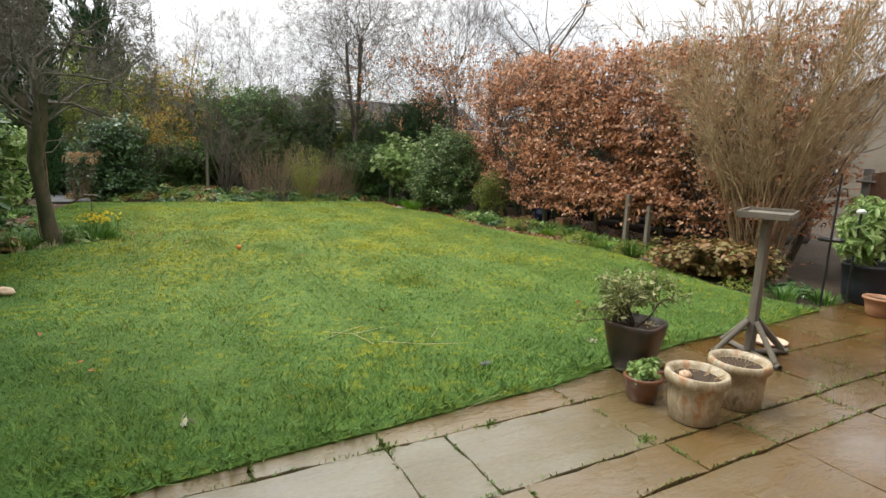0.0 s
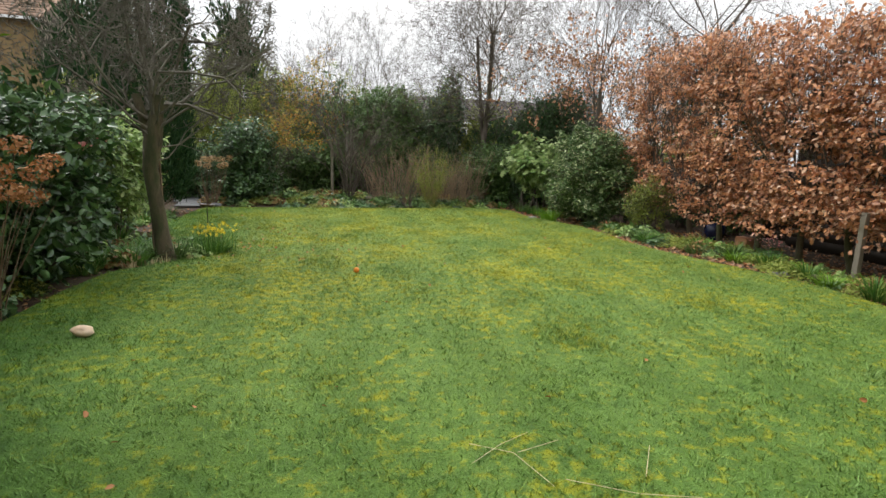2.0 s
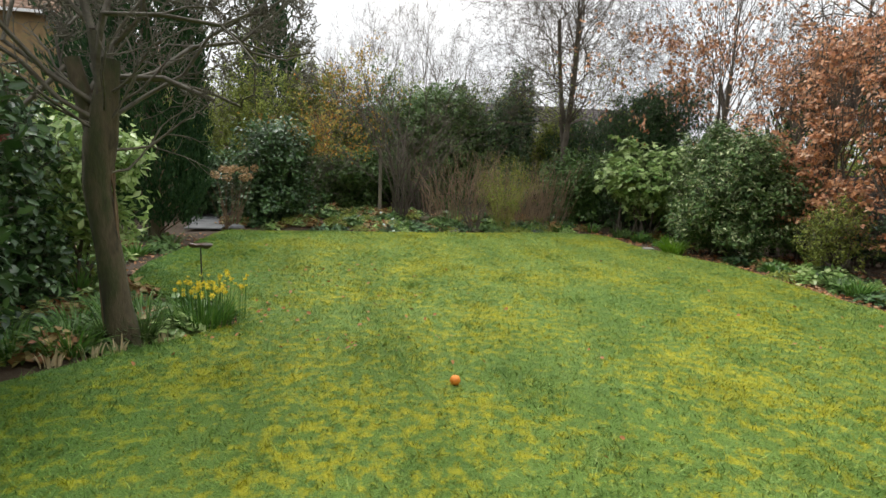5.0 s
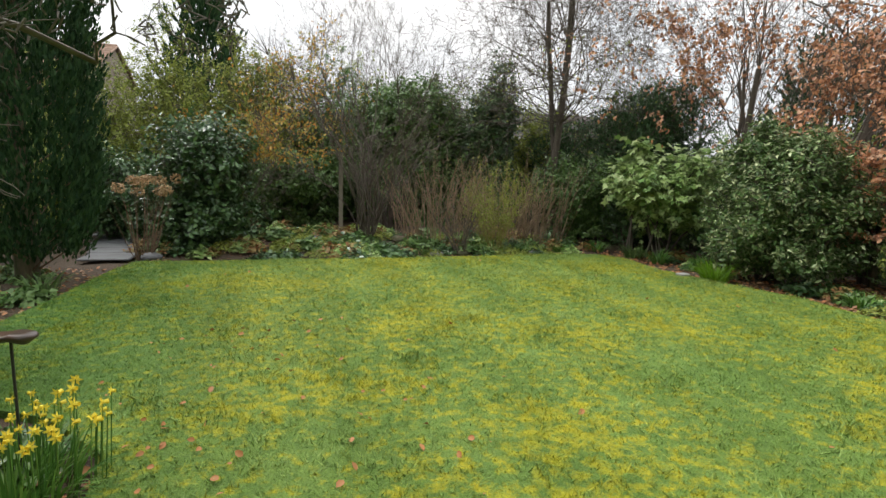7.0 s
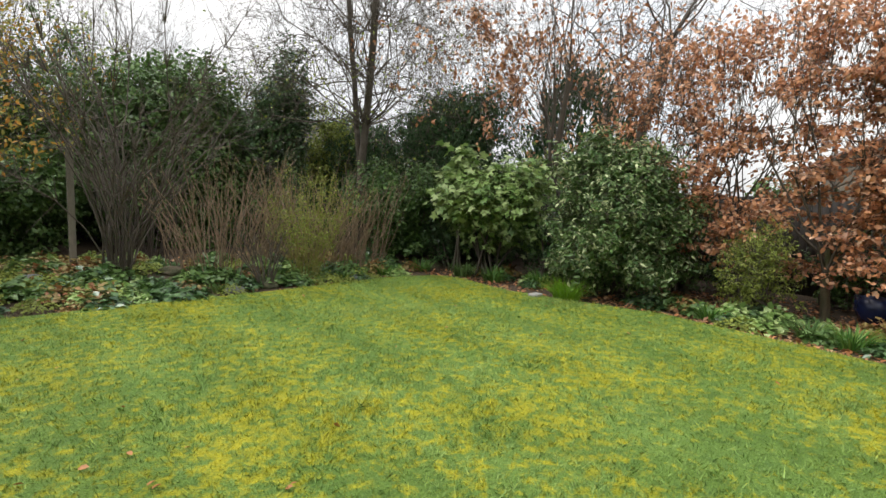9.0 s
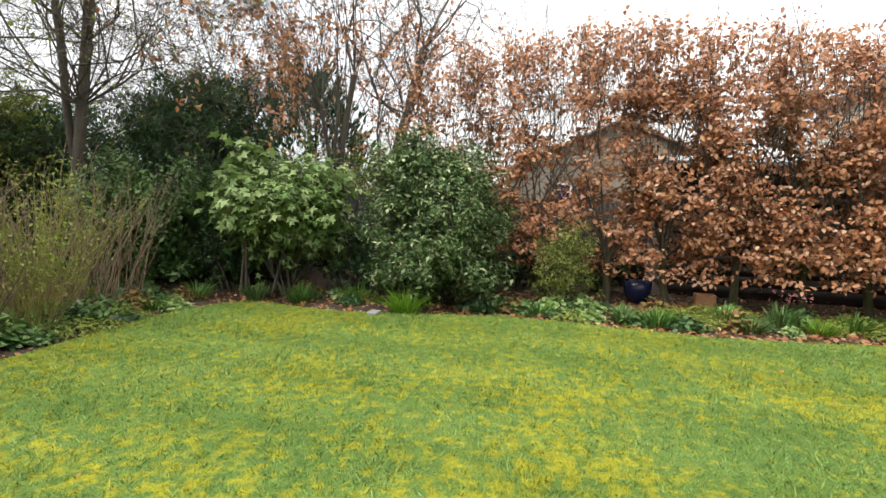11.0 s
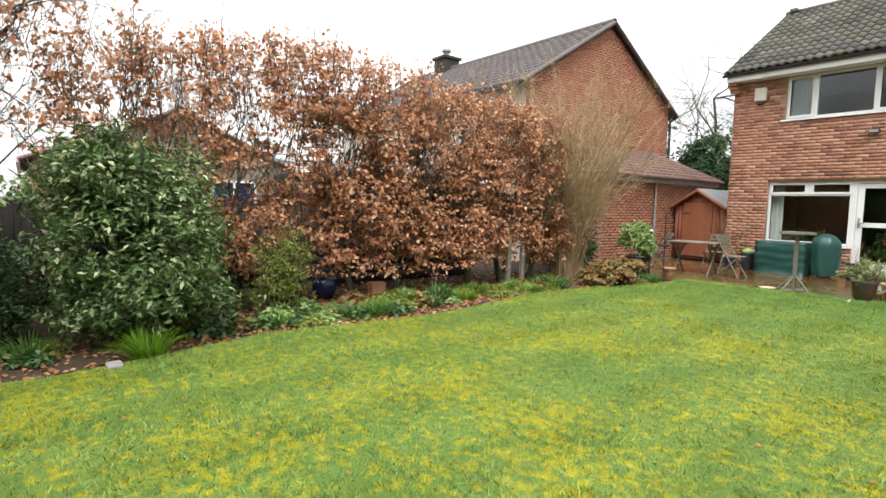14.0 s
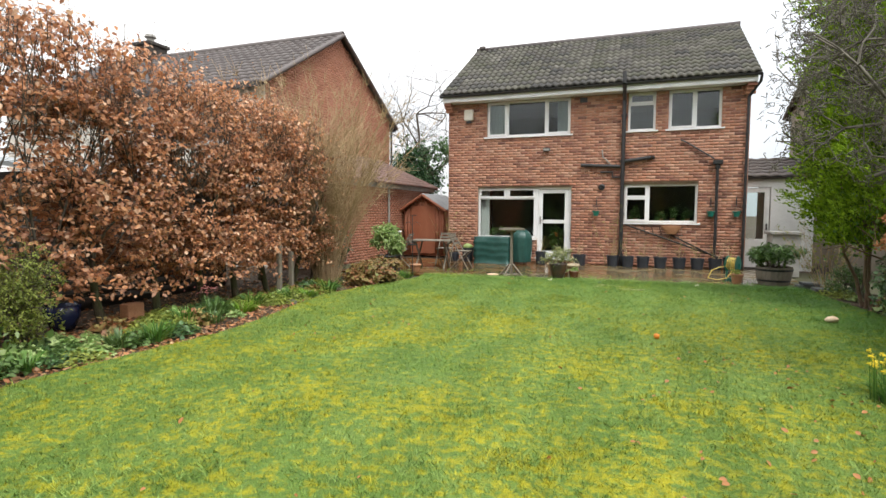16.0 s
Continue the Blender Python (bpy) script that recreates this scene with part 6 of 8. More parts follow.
def conifer(nm, c, R, h, n, mat, label, seed, z0=0.25, L=0.16, W=0.05, taper=0.25, sub=None, trunk=0.12, lump=0.14, core=0.5, stand=1.2):
    r = rs(seed)
    t = thing(nm, (c[0], c[1], -0.03), label, "tree")
    part_np("trunk", tubes([((c[0], c[1], -0.1), (c[0], c[1], h * 0.5), trunk, trunk * 0.7), ((c[0], c[1], h * 0.5), (c[0], c[1], h * 0.93), trunk * 0.7, 0.02)], 10), mat_bark, t)
    a = r.uniform(0, 2 * np.pi, n)
    u = r.uniform(0, 1, n)
    z = z0 + (h - z0) * u
    prof = np.where(u < 0.12, 0.72 + 2.3 * u, 1.0) * np.where(u > 1 - taper, np.sqrt(np.clip((1 - u) / taper, 0, 1)), 1.0)
    bumps = 1 + lump * np.sin(a * 7 + 3 * np.sin(z * 2.3)) * np.sin(z * 3.1 + a * 2) + lump * 0.7 * np.sin(a * 13 + z * 5)
    q = R * prof * bumps * r.uniform(core, 1.0, n) ** 0.5
    P = np.stack([c[0] + q * np.cos(a), c[1] + q * np.sin(a), z], 1)
    N = np.stack([np.cos(a), np.sin(a), np.zeros(n)], 1)
    per = 12
    B, O = P[::per], N[::per]
    A = unit(O * r.uniform(0.3, 0.9, (len(B), 1)) + np.array([0, 0, stand]) + r.normal(size=(len(B), 3)) * 0.25)
    u_ = np.linspace(0, 1, per)[None, :, None]
    P = (B[:, None] + A[:, None] * u_ * (L * 3.6) * r.uniform(0.6, 1.2, (len(B), 1, 1)) + r.normal(size=(len(B), per, 3)) * L * 0.42 * (1.1 - u_)).reshape(-1, 3)
    N = np.repeat(unit(A * 0.7 + O * 0.5), per, axis=0)
    part_np("foliage", leaves(P, N, L, W, DIAMOND, r, 0.3, 0.35, stand=stand), mat, t, kind="stuff")
    br = []
    for k in range(70):
        aa, zz = r.uniform(0, 6.28), r.uniform(z0, h * 0.9)
        e = R * 0.8
        br.append(((c[0], c[1], zz - 0.2), (c[0] + e * math.cos(aa), c[1] + e * math.sin(aa), zz + 0.2), 0.014, 0.005))
    part_np("branchwork", tubes(br, 4), mat_browntwig, t, kind="stuff")
    return t


conifer("cypress", (-5.88, 14.85), 0.70, 5.6, 52000, mat_cypress, "dense dark green columnar cypress", 61, L=0.075, W=0.03, z0=0.2, stand=1.3, lump=0.13, core=0.62)
conifer("golden_conifer", (-6.0, 5.4), 1.2, 5.6, 130000, mat_thuja, "golden green conifer with brown bare lower branches", 62, z0=0.95, L=0.065, W=0.030, lump=0.24, core=0.5, stand=0.3)


def conifer_skirt():
    r = rs(63)
    t = thing("climber", (-5.75, 5.6, 0), "tangle of ivy and brown stems climbing the conifer trunk", "climber")
    out, tips = [], []
    for k in range(16):
        grow(r, (-5.9 + r.normal() * 0.25, 5.35 + r.normal() * 0.35, -0.05), (r.normal() * 0.25, r.normal() * 0.25, 1), 1.4, 0.03, 2, out, tips, kids=2, wob=0.15, up=0.1, spread=0.5, ratio=0.6)
    part_np("stem_growth", tubes(out, 4), mat_browntwig, t, kind="stuff")
    T = np.array([s[1] for s in out])
    P = T[r.integers(0, len(T), 1100)] + r.normal(size=(1100, 3)) * 0.1
    P = P[P[:, 2] > 0.05]
    part_np("foliage", leaves(P, r.normal(size=(len(P), 3)), 0.06, 0.055, OVAL, r, 0.3, 0.5), mat_mid, t, kind="stuff")


conifer_skirt()


def twiggy(nm, c, h, spread, n, rad, seed, mat, label, leafmat=None, nleaf=0, L=0.03, W=0.018, base=0.15, steps=5, curve=0.07, lean=0.3, cat="shrub", sidetwigs=0, tm=OVAL):
    r = rs(seed)
    t = thing(nm, (c[0], c[1], -0.03), label, cat)
    segs, tips = canes(r, (c[0], c[1], -0.05), n, h, spread, rad, lean, steps, base, curve)
    k = len(tips)
    side = []
    for j in range(sidetwigs):
        q, d = tips[r.integers(0, k)]
        q, d = np.array(q), np.array(d)
        if q[2] < 0.25 * h:
            continue
        e = unit(d + r.normal(size=3) * 0.55)
        side.append((tuple(q), tuple(q + e * r.uniform(0.08, 0.22) * max(h, 1) * 0.6), rad * 0.42, rad * 0.2))
    part_np("stem_growth", tubes(segs, 3), mat, t, kind="stuff")
    if side:
        part_np("twig_growth", tubes(side, 3), mat, t, kind="stuff")
    if nleaf:
        S = segs + side
        T = np.array([s[1] for s in S])
        P = T[r.integers(0, len(T), nleaf)] + r.normal(size=(nleaf, 3)) * 0.03
        P = P[P[:, 2] > 0.12 * h]
        part_np("foliage", leaves(P, r.normal(size=(len(P), 3)), L, W, tm, r, 0.5, 0.5), leafmat, t, kind="stuff")
    return t


# the bare vase-shaped bush at the near end of the hedge
twiggy("bare_bush", (3.9, 5.6), 4.15, 0.95, 170, 0.010, 71, mat_strawtwig, "tall vase-shaped bare bush of straw-brown twigs", mat_litter, 300, 0.04, 0.02, base=0.25, steps=9, curve=0.075, sidetwigs=8000)
shrub("laurel", (4.75, 4.2, 0.55), (0.45, 0.55, 0.5), 1100, 0.09, 0.045, mat_dark, "dark evergreen shrub against the garage wall", 72)
shrub("bronze_shrub", (2.85, 5.5, 0.20), (0.62, 0.72, 0.27), 3600, 0.062, 0.055, mat_heuchera, "low bronze-leaved mound beside the paving", 73, tmpl=OVAL, stems=0, lumps=22, lump=0.35, up=0.9, mess=0.3)

# --- right bed, farther on ---
shrub("pieris", (3.2, 13.3, 0.92), (0.98, 1.02, 0.9), 11500, 0.078, 0.032, mat_varieg, "rounded evergreen shrub with cream-edged narrow leaves", 81, stems=16, lumps=44, lump=0.3, up=0.7)
shrub("pieris", (3.3, 13.55, 1.5), (0.65, 0.66, 0.58), 3600, 0.078, 0.032, mat_varieg, "upper shoots of an evergreen shrub with cream-edged leaves", 82, stems=4)
shrub("fatsia", (2.95, 15.35, 1.02), (0.82, 0.85, 0.68), 2500, 0.125, 0.125, mat_fatsia, "pale green shrub with large lobed leaves", 83, extra="open", tmpl=STAR, stems=9, lumps=20, up=0.8, mess=0.35, lump=0.38)
shrub("fatsia", (2.75, 15.75, 1.62), (0.25, 0.3, 0.36), 200, 0.15, 0.15, mat_fatsia, "upright pale green shoot with large lobed leaves", 84, tmpl=STAR, stems=3, up=0.8)
shrub("azalea", (3.55, 11.75, 0.62), (0.42, 0.45, 0.5), 2600, 0.035, 0.016, mat_yellowgreen, "small airy shrub with fine brownish green leaves", 85, stems=14, fill=0.6)
shrub("evergreen_shrub", (2.6, 16.95, 0.80), (1.0, 0.65, 0.82), 6500, 0.065, 0.045, mat_mid, "dark evergreen shrub at the back of the lawn", 86)
shrub("evergreen_shrub", (4.5, 16.6, 0.9), (1.0, 0.9, 1.0), 5000, 0.065, 0.045, mat_dark, "dark evergreen shrub in the far corner", 87)
shrub("yew", (4.2, 17.6, 1.75), (1.55, 1.1, 1.65), 17000, 0.10, 0.026, mat_yew, "broad dark yew with drooping sprays", 88, droop=0.6, up=0.2, lumps=26)
shrub("yew", (3.4, 19.6, 1.5), (1.2, 1.0, 1.45), 8000, 0.10, 0.026, mat_yew, "dark conifer behind the back border", 89, droop=0.6, up=0.2)

# --- back border ---
shrub("camellia", (-4.35, 16.95, 1.0), (1.0, 0.8, 0.95), 6800, 0.085, 0.05, mat_dark, "rounded dark glossy-leaved shrub beside the path", 91, tmpl=OVAL, lump=0.4, lumps=22)
shrub("laurel", (-5.9, 18.2, 0.8), (0.7, 0.7, 0.8), 2800, 0.09, 0.05, mat_dark, "dark evergreen shrub behind the path", 92)
shrub("laurel", (-2.9, 18.9, 0.95), (1.15, 0.5, 0.8), 5000, 0.085, 0.05, mat_mid, "evergreen laurel hedge at the back of the garden", 93, lumps=24)
shrub("ivy_bush", (-0.3, 19.9, 2.1), (1.6, 1.1, 1.6), 16000, 0.075, 0.055, mat_mid, "tall shrub covered in dark ivy", 94, lumps=26)
shrub("ivy_bush", (-0.5, 19.6, 1.0), (1.5, 0.8, 1.1), 8000, 0.075, 0.055, mat_mid, "lower ivy-covered shrub behind bare stems", 95)
shrub("holly", (1.5, 19.6, 2.0), (0.72, 0.7, 1.75), 10000, 0.07, 0.04, mat_dark, "upright dark holly behind bare brown stems", 96, lumps=24)
shrub("ivy_bush", (2.7, 19.6, 1.9), (0.6, 0.6, 1.1), 2400, 0.06, 0.04, mat_yellowgreen, "yellow-green twiggy shrub beside the bare tree", 97)
bare_tree("orange_shrub", (-3.75, 17.6), 3.0, 98, "tall twiggy shrub with orange autumn leaves", mat_browntwig, 0.03, 3, spread=0.8, leafmat=mat_orange, nleaf=2200, L=0.07, W=0.035, leafz=(1.4, 9), trunks=3, twigmat=mat_twig, trunk_h=0.25)
bare_tree("orange_shrub", (-2.9, 20.3), 3.6, 99, "orange-leaved young tree behind the border", mat_browntwig, 0.04, 3, spread=0.6, leafmat=mat_orange, nleaf=2600, L=0.08, W=0.04, leafz=(1.8, 9), trunks=2, twigmat=mat_twig)
twiggy("dogwood", (-0.55, 17.0), 1.75, 0.55, 120, 0.009, 101, mat_cane, "clump of upright bare brown stems", base=0.65, sidetwigs=420, curve=0.09, steps=7)
twiggy("dogwood", (0.75, 16.9), 1.65, 0.55, 120, 0.009, 102, mat_cane, "clump of upright bare brown stems", base=0.65, sidetwigs=420, curve=0.09, steps=7)
twiggy("dogwood", (1.35, 16.85), 1.5, 0.4, 100, 0.009, 103, mat_cane, "clump of upright bare brown stems", base=0.55, sidetwigs=400, curve=0.09, steps=7)
twiggy("willow_bush", (0.25, 16.2), 1.45, 0.6, 60, 0.006, 104, mat_willow, "fan of yellow-green budding twigs", mat_yellowgreen, 3200, 0.03, 0.018, base=0.12, sidetwigs=500, curve=0.08)
twiggy("bare_shrub", (-0.35, 16.05), 1.0, 0.45, 22, 0.010, 105, mat_twig, "small dark bare shrub at the lawn edge", mat_yellowgreen, 60, 0.03, 0.015, base=0.1, sidetwigs=150)
twiggy("bare_shrub", (-1.75, 17.0), 3.5, 0.7, 36, 0.013, 106, mat_twig, "tall bare brown twiggy shrub beside the post", base=0.12, sidetwigs=1300, curve=0.16, steps=8)
twiggy("bare_shrub", (-1.0, 18.6), 1.9, 0.9, 60, 0.009, 107, mat_twig, "bare grey twiggy shrub", base=0.2, sidetwigs=500)

# --- trees and thicket beyond the garden ---
bare_tree("bare_tree", (2.35, 18.0), 6.6, 111, "tall leafless tree with fine ascending branches", mat_twig, 0.075, 4, lean=(-0.04, 0), spread=0.95, kids=2, trunk_h=0.72, limbs=40, dense=True, wob=0.34, up=0.10, sides=3, leafmat=mat_yellowgreen, nleaf=900, leafz=(1.2, 3.4), trunks=2)
bare_tree("bare_tree", (-2.4, 27), 7.2, 112, "distant leafless tree with fine twigs", mat_bark, 0.09, 4, spread=0.6, kids=3, trunk_h=0.35, sides=3)
bare_tree("bare_tree", (0.6, 27.5), 7.0, 113, "distant leafless tree with fine twigs", mat_bark, 0.09, 4, spread=0.5, kids=3, trunk_h=0.35, sides=3)
bare_tree("beech_sapling", (5.3, 14.8), 4.8, 114, "young beech tree with orange-brown winter leaves", mat_bark, 0.08, 4, spread=0.5, kids=2, leafmat=mat_beech, nleaf=800, L=0.09, W=0.055, leafz=(0.9, 4.6), trunk_h=0.3, sides=3)
bare_tree("beech_sapling", (4.4, 15.3), 5.8, 115, "young beech tree with sparse brown leaves", mat_twig, 0.055, 4, spread=0.3, kids=2, leafmat=mat_beech, nleaf=2400, L=0.085, W=0.055, leafz=(0.9, 4.4), trunk_h=0.55, limbs=12, trunks=3, sides=3)
bare_tree("bare_tree", (7.2, 15.9), 7.6, 116, "leafless tree with crooked dark branches and a leaning trunk", mat_twig, 0.12, 4, lean=(0, -0.22), spread=0.9, kids=2, trunk_h=0.6, limbs=14, wob=0.26, sides=3)
bare_tree("bare_tree", (8.6, 11.8), 5.6, 117, "leafless tree behind the hedge", mat_bark, 0.08, 4, spread=0.6, kids=3, trunk_h=0.3, sides=3)
bare_tree("bare_tree", (7.2, 19.5), 6.5, 118, "leafless tree with crooked dark branches", mat_bark, 0.10, 4, spread=0.7, kids=3, trunk_h=0.35, sides=3)
bare_tree("oak", (9.2, -13), 9.0, 119, "large leafless oak behind the houses with ivy on its trunk", mat_bark, 0.3, 4, spread=0.85, kids=3, trunk_h=0.45, wob=0.22, up=0.03, sides=3, leafmat=mat_dark, nleaf=2200, L=0.2, W=0.14, leafz=(2.0, 5.2))
shrub("dark_tree", (8.4, -9.5, 3.0), (1.6, 1.6, 1.6), 3200, 0.2, 0.1, mat_cypress, "dark evergreen tree behind the garage", 120)
for k, (x, y, h) in enumerate([(-9.0, 19.0, 3.0), (-7.4, 21.2, 3.6), (-5.6, 21.6, 3.7), (-4.2, 21.8, 3.5), (-2.6, 21.9, 3.2), (-1.2, 22, 3.1), (3.9, 22.2, 3.0), (6.3, 21.6, 3.0), (-7.5, 17.6, 2.4), (9.0, 17.5, 3.0)]):
    twiggy("thicket_bush", (x, y), h, 1.6, 80, 0.008, 130 + k, mat_twig, "tall budding bush with yellow-green shoots", mat_yellowgreen, 7500, 0.06, 0.032, base=0.6, steps=6, sidetwigs=300, tm=DIAMOND)
for k, (x, y, R, h) in enumerate([(-5.2, 25.5, 0.85, 5.7), (-9.8, 24.0, 1.3, 5.2), (12.5, 20.0, 1.8, 4.6)]):
    conifer("distant_conifer", (x, y), R, h, 3600, mat_cypress, "dark conifer beyond the garden", 150 + k, L=0.3, W=0.09, taper=0.7)
for k, (x, y) in enumerate([(-9.8, 13.5), (-9.0, 10.5), (-9.6, 7.4), (-8.2, 16.0)]):
    shrub("boundary_hedge", (x, y, 0.95), (1.1, 1.6, 0.95), 1900, 0.14, 0.08, mat_mid, "evergreen boundary hedge plant behind the camellia bed", 160 + k, cat="hedge", group="side boundary hedge")
for k, (x, y) in enumerate([(-8.0, 22.5), (-3.5, 24), (0.5, 24), (4.5, 24.5), (8.5, 23.5), (11, 19), (12.5, 14)]):
    shrub("boundary_hedge", (x, y, 0.95), (2.2, 0.9, 1.0), 1700, 0.17, 0.11, mat_mid, "evergreen hedge plant beyond the back border", 170 + k, cat="hedge", group="rear boundary hedge")


for k, (x, y, rx, rz, mt, n) in enumerate([(-6.9, 19.8, 1.3, 1.75, mat_yellowgreen, 5000), (-5.1, 20.1, 1.3, 2.15, mat_yellowgreen, 8400), (-3.5, 20.2, 1.2, 2.1, mat_yellowgreen, 8400), (-2.1, 20.3, 1.1, 2.05, mat_mid, 7400), (0.9, 20.6, 1.0, 1.7, mat_mid, 4200), (-1.2, 21.4, 1.3, 2.0, mat_yellowgreen, 4200),
                                           (3.3, 20.6, 1.0, 1.55, mat_yellowgreen, 3400), (5.6, 20.4, 1.3, 1.6, mat_mid, 3600), (7.6, 18.2, 1.2, 1.4, mat_mid, 3600), (7.6, 15.6, 1.0, 1.0, mat_yellowgreen, 2600), (6.4, 13.6, 0.6, 0.6, mat_dark, 1200), (6.5, 11.8, 0.6, 0.5, mat_mid, 1200)]):
    shrub("thicket_shrub", (x, y, rz * 0.95), (rx, 0.8, rz), n, 0.065, 0.035, mt, "tangled leafy shrub closing the far border", 180 + k, lumps=26, fill=0.5)
for k, (x, y) in enumerate([(5.0, 13.6), (5.0, 12.4), (5.1, 11.2), (4.9, 14.8), (4.0, 14.5), (3.5, 14.6), (3.6, 15.9), (2.9, 16.3), (4.3, 13.0)]):
    shrub("privet", (x, y, 0.5), (0.4, 0.55, 0.5), 900, 0.05, 0.03, mat_dark if k % 2 else mat_mid, "low dark shrub under the hedge by the fence", 190 + k)

# --- low plants of the borders ---
def strap_clump(nm, c, n, h, spread, w, mat, label, seed, bend=0.6, base=0.1, cat="plant", group=""):
    r = rs(seed)
    t = thing(nm, (c[0], c[1], -0.03), label, cat, group)
    part_np("leaf_tuft", straps(r, (c[0], c[1], -0.04), n, h, spread, w, bend, base), mat, t, kind="stuff")
    return t


strap_clump("grass_clump", (2.32, 13.45), 230, 0.40, 0.30, 0.012, mat_bright, "bright green clump of grassy leaves", 201, base=0.16)
daff = strap_clump("daffodil_clump", (-4.22, 10.28), 300, 0.34, 0.24, 0.011, mat_strap, "clump of small yellow daffodils", 202, base=0.26)


def daffodils(parent, c, n, seed, spread=0.28, h=(0.28, 0.42)):
    r = rs(seed)
    V = []
    stems = []
    for k in range(n):
        a, b = r.uniform(0, 6.28), spread * math.sqrt(r.random())
        x, y = c[0] + b * math.cos(a), c[1] + b * math.sin(a)
        z = r.uniform(*h)
        stems.append(((x - 0.02 * math.cos(a), y - 0.02 * math.sin(a), 0), (x, y, z), 0.003, 0.0025))
        f = unit(np.array([math.cos(a) * 0.8 + r.normal() * 0.4, math.sin(a) * 0.8 - 0.3 + r.normal() * 0.4, 0.15]))
        s = unit(np.cross(f, (0, 0, 1)))
        u = np.cross(s, f)
        L = r.uniform(0.018, 0.028)
        o = np.array([x, y, z])
        vs, fs = [], []
        for i in range(6):
            t = 2 * math.pi * i / 6
            d = s * math.cos(t) + u * math.sin(t)
            e = s * math.cos(t + 0.45) + u * math.sin(t + 0.45)
            g = s * math.cos(t - 0.45) + u * math.sin(t - 0.45)
            m = len(vs)
            vs += [o, o + g * L * 0.6 - f * 0.003, o + d * L * 1.15 - f * 0.006, o + e * L * 0.6 - f * 0.003]
            fs += [(m, m + 1, m + 2, m + 3)]
        for i in range(6):
            t0, t1 = 2 * math.pi * i / 6, 2 * math.pi * (i + 1) / 6
            d0, d1 = s * math.cos(t0) + u * math.sin(t0), s * math.cos(t1) + u * math.sin(t1)
            m = len(vs)
            vs += [o + d0 * L * 0.25, o + d1 * L * 0.25, o + d1 * L * 0.36 + f * L * 0.8, o + d0 * L * 0.36 + f * L * 0.8]
            fs += [(m, m + 1, m + 2, m + 3)]
        part_np("flower", (np.array(vs), np.array(fs)), mat_yellow, parent)
    part_np("stalk_growth", tubes(stems, 4), mat_strap, parent, kind="stuff")


daffodils(daff, (-4.12, 10.30), 58, 203, h=(0.24, 0.38))
for k, (x, y, n, h, s) in enumerate([(-4.75, 10.0, 160, 0.3, 0.3), (-5.05, 10.1, 150, 0.3, 0.3), (-5.3, 9.75, 140, 0.28, 0.28), (-4.95, 10.5, 140, 0.3, 0.3), (-4.55, 10.0, 200, 0.34, 0.28), (-4.95, 9.75, 140, 0.30, 0.26), (-4.7, 10.45, 150, 0.3, 0.25), (-5.35, 9.3, 70, 0.26, 0.22), (-5.55, 8.5, 60, 0.26, 0.24), (-5.75, 7.0, 60, 0.28, 0.25),
                                     (-5.9, 12.6, 90, 0.28, 0.26), (-5.75, 13.5, 90, 0.26, 0.24), (-5.55, 14.3, 80, 0.28, 0.24), (-5.65, 11.6, 90, 0.28, 0.26), (3.0, 6.95, 110, 0.36, 0.34), (3.15, 7.9, 110, 0.32, 0.2), (3.35, 9.3, 130, 0.34, 0.2), (3.25, 9.9, 110, 0.32, 0.2),
                                     (3.3, 8.6, 120, 0.32, 0.2), (2.85, 10.7, 150, 0.28, 0.24), (2.95, 11.05, 120, 0.24, 0.22), (2.95, 12.0, 60, 0.22, 0.2), (2.9, 14.3, 120, 0.3, 0.26), (2.6, 14.9, 120, 0.3, 0.26), (2.55, 15.5, 120, 0.3, 0.26),
                                     (2.2, 16.1, 120, 0.28, 0.26), (1.5, 16.1, 110, 0.24, 0.26), (0.8, 16.05, 90, 0.24, 0.24), (-0.9, 16.1, 90, 0.24, 0.24), (-1.55, 16.25, 140, 0.26, 0.2), (-2.7, 16.5, 90, 0.24, 0.2), (-2.3, 17.3, 90, 0.22, 0.2), (-3.1, 17.6, 80, 0.24, 0.2), (3.05, 7.5, 150, 0.2, 0.22), (3.2, 8.2, 150, 0.2, 0.22), (3.1, 9.0, 150, 0.2, 0.22), (3.0, 9.7, 130, 0.22, 0.2), (3.2, 5.1, 70, 0.3, 0.25), (2.6, 4.45, 90, 0.22, 0.16), (2.85, 4.15, 90, 0.2, 0.14)]):
    strap_clump("strap_plant", (x, y), n, h, s, 0.012 if n > 60 else 0.016, mat_bright if 2.9 < x < 3.25 and n == 150 else mat_strap if k % 4 else mat_mid, "clump of green strap leaves in the border", 210 + k, group="border leaf clumps", base=0.14)
for k, (x, y) in enumerate([(-4.75, 9.62), (-4.6, 9.66), (-4.95, 9.5), (-4.35, 9.8)]):
    strap_clump("pale_shoots", (x, y), 16, 0.17, 0.05, 0.018, mat_straw, "pale cut leaf stumps at the bed edge", 250 + k, group="pale leaf stumps", base=0.06)


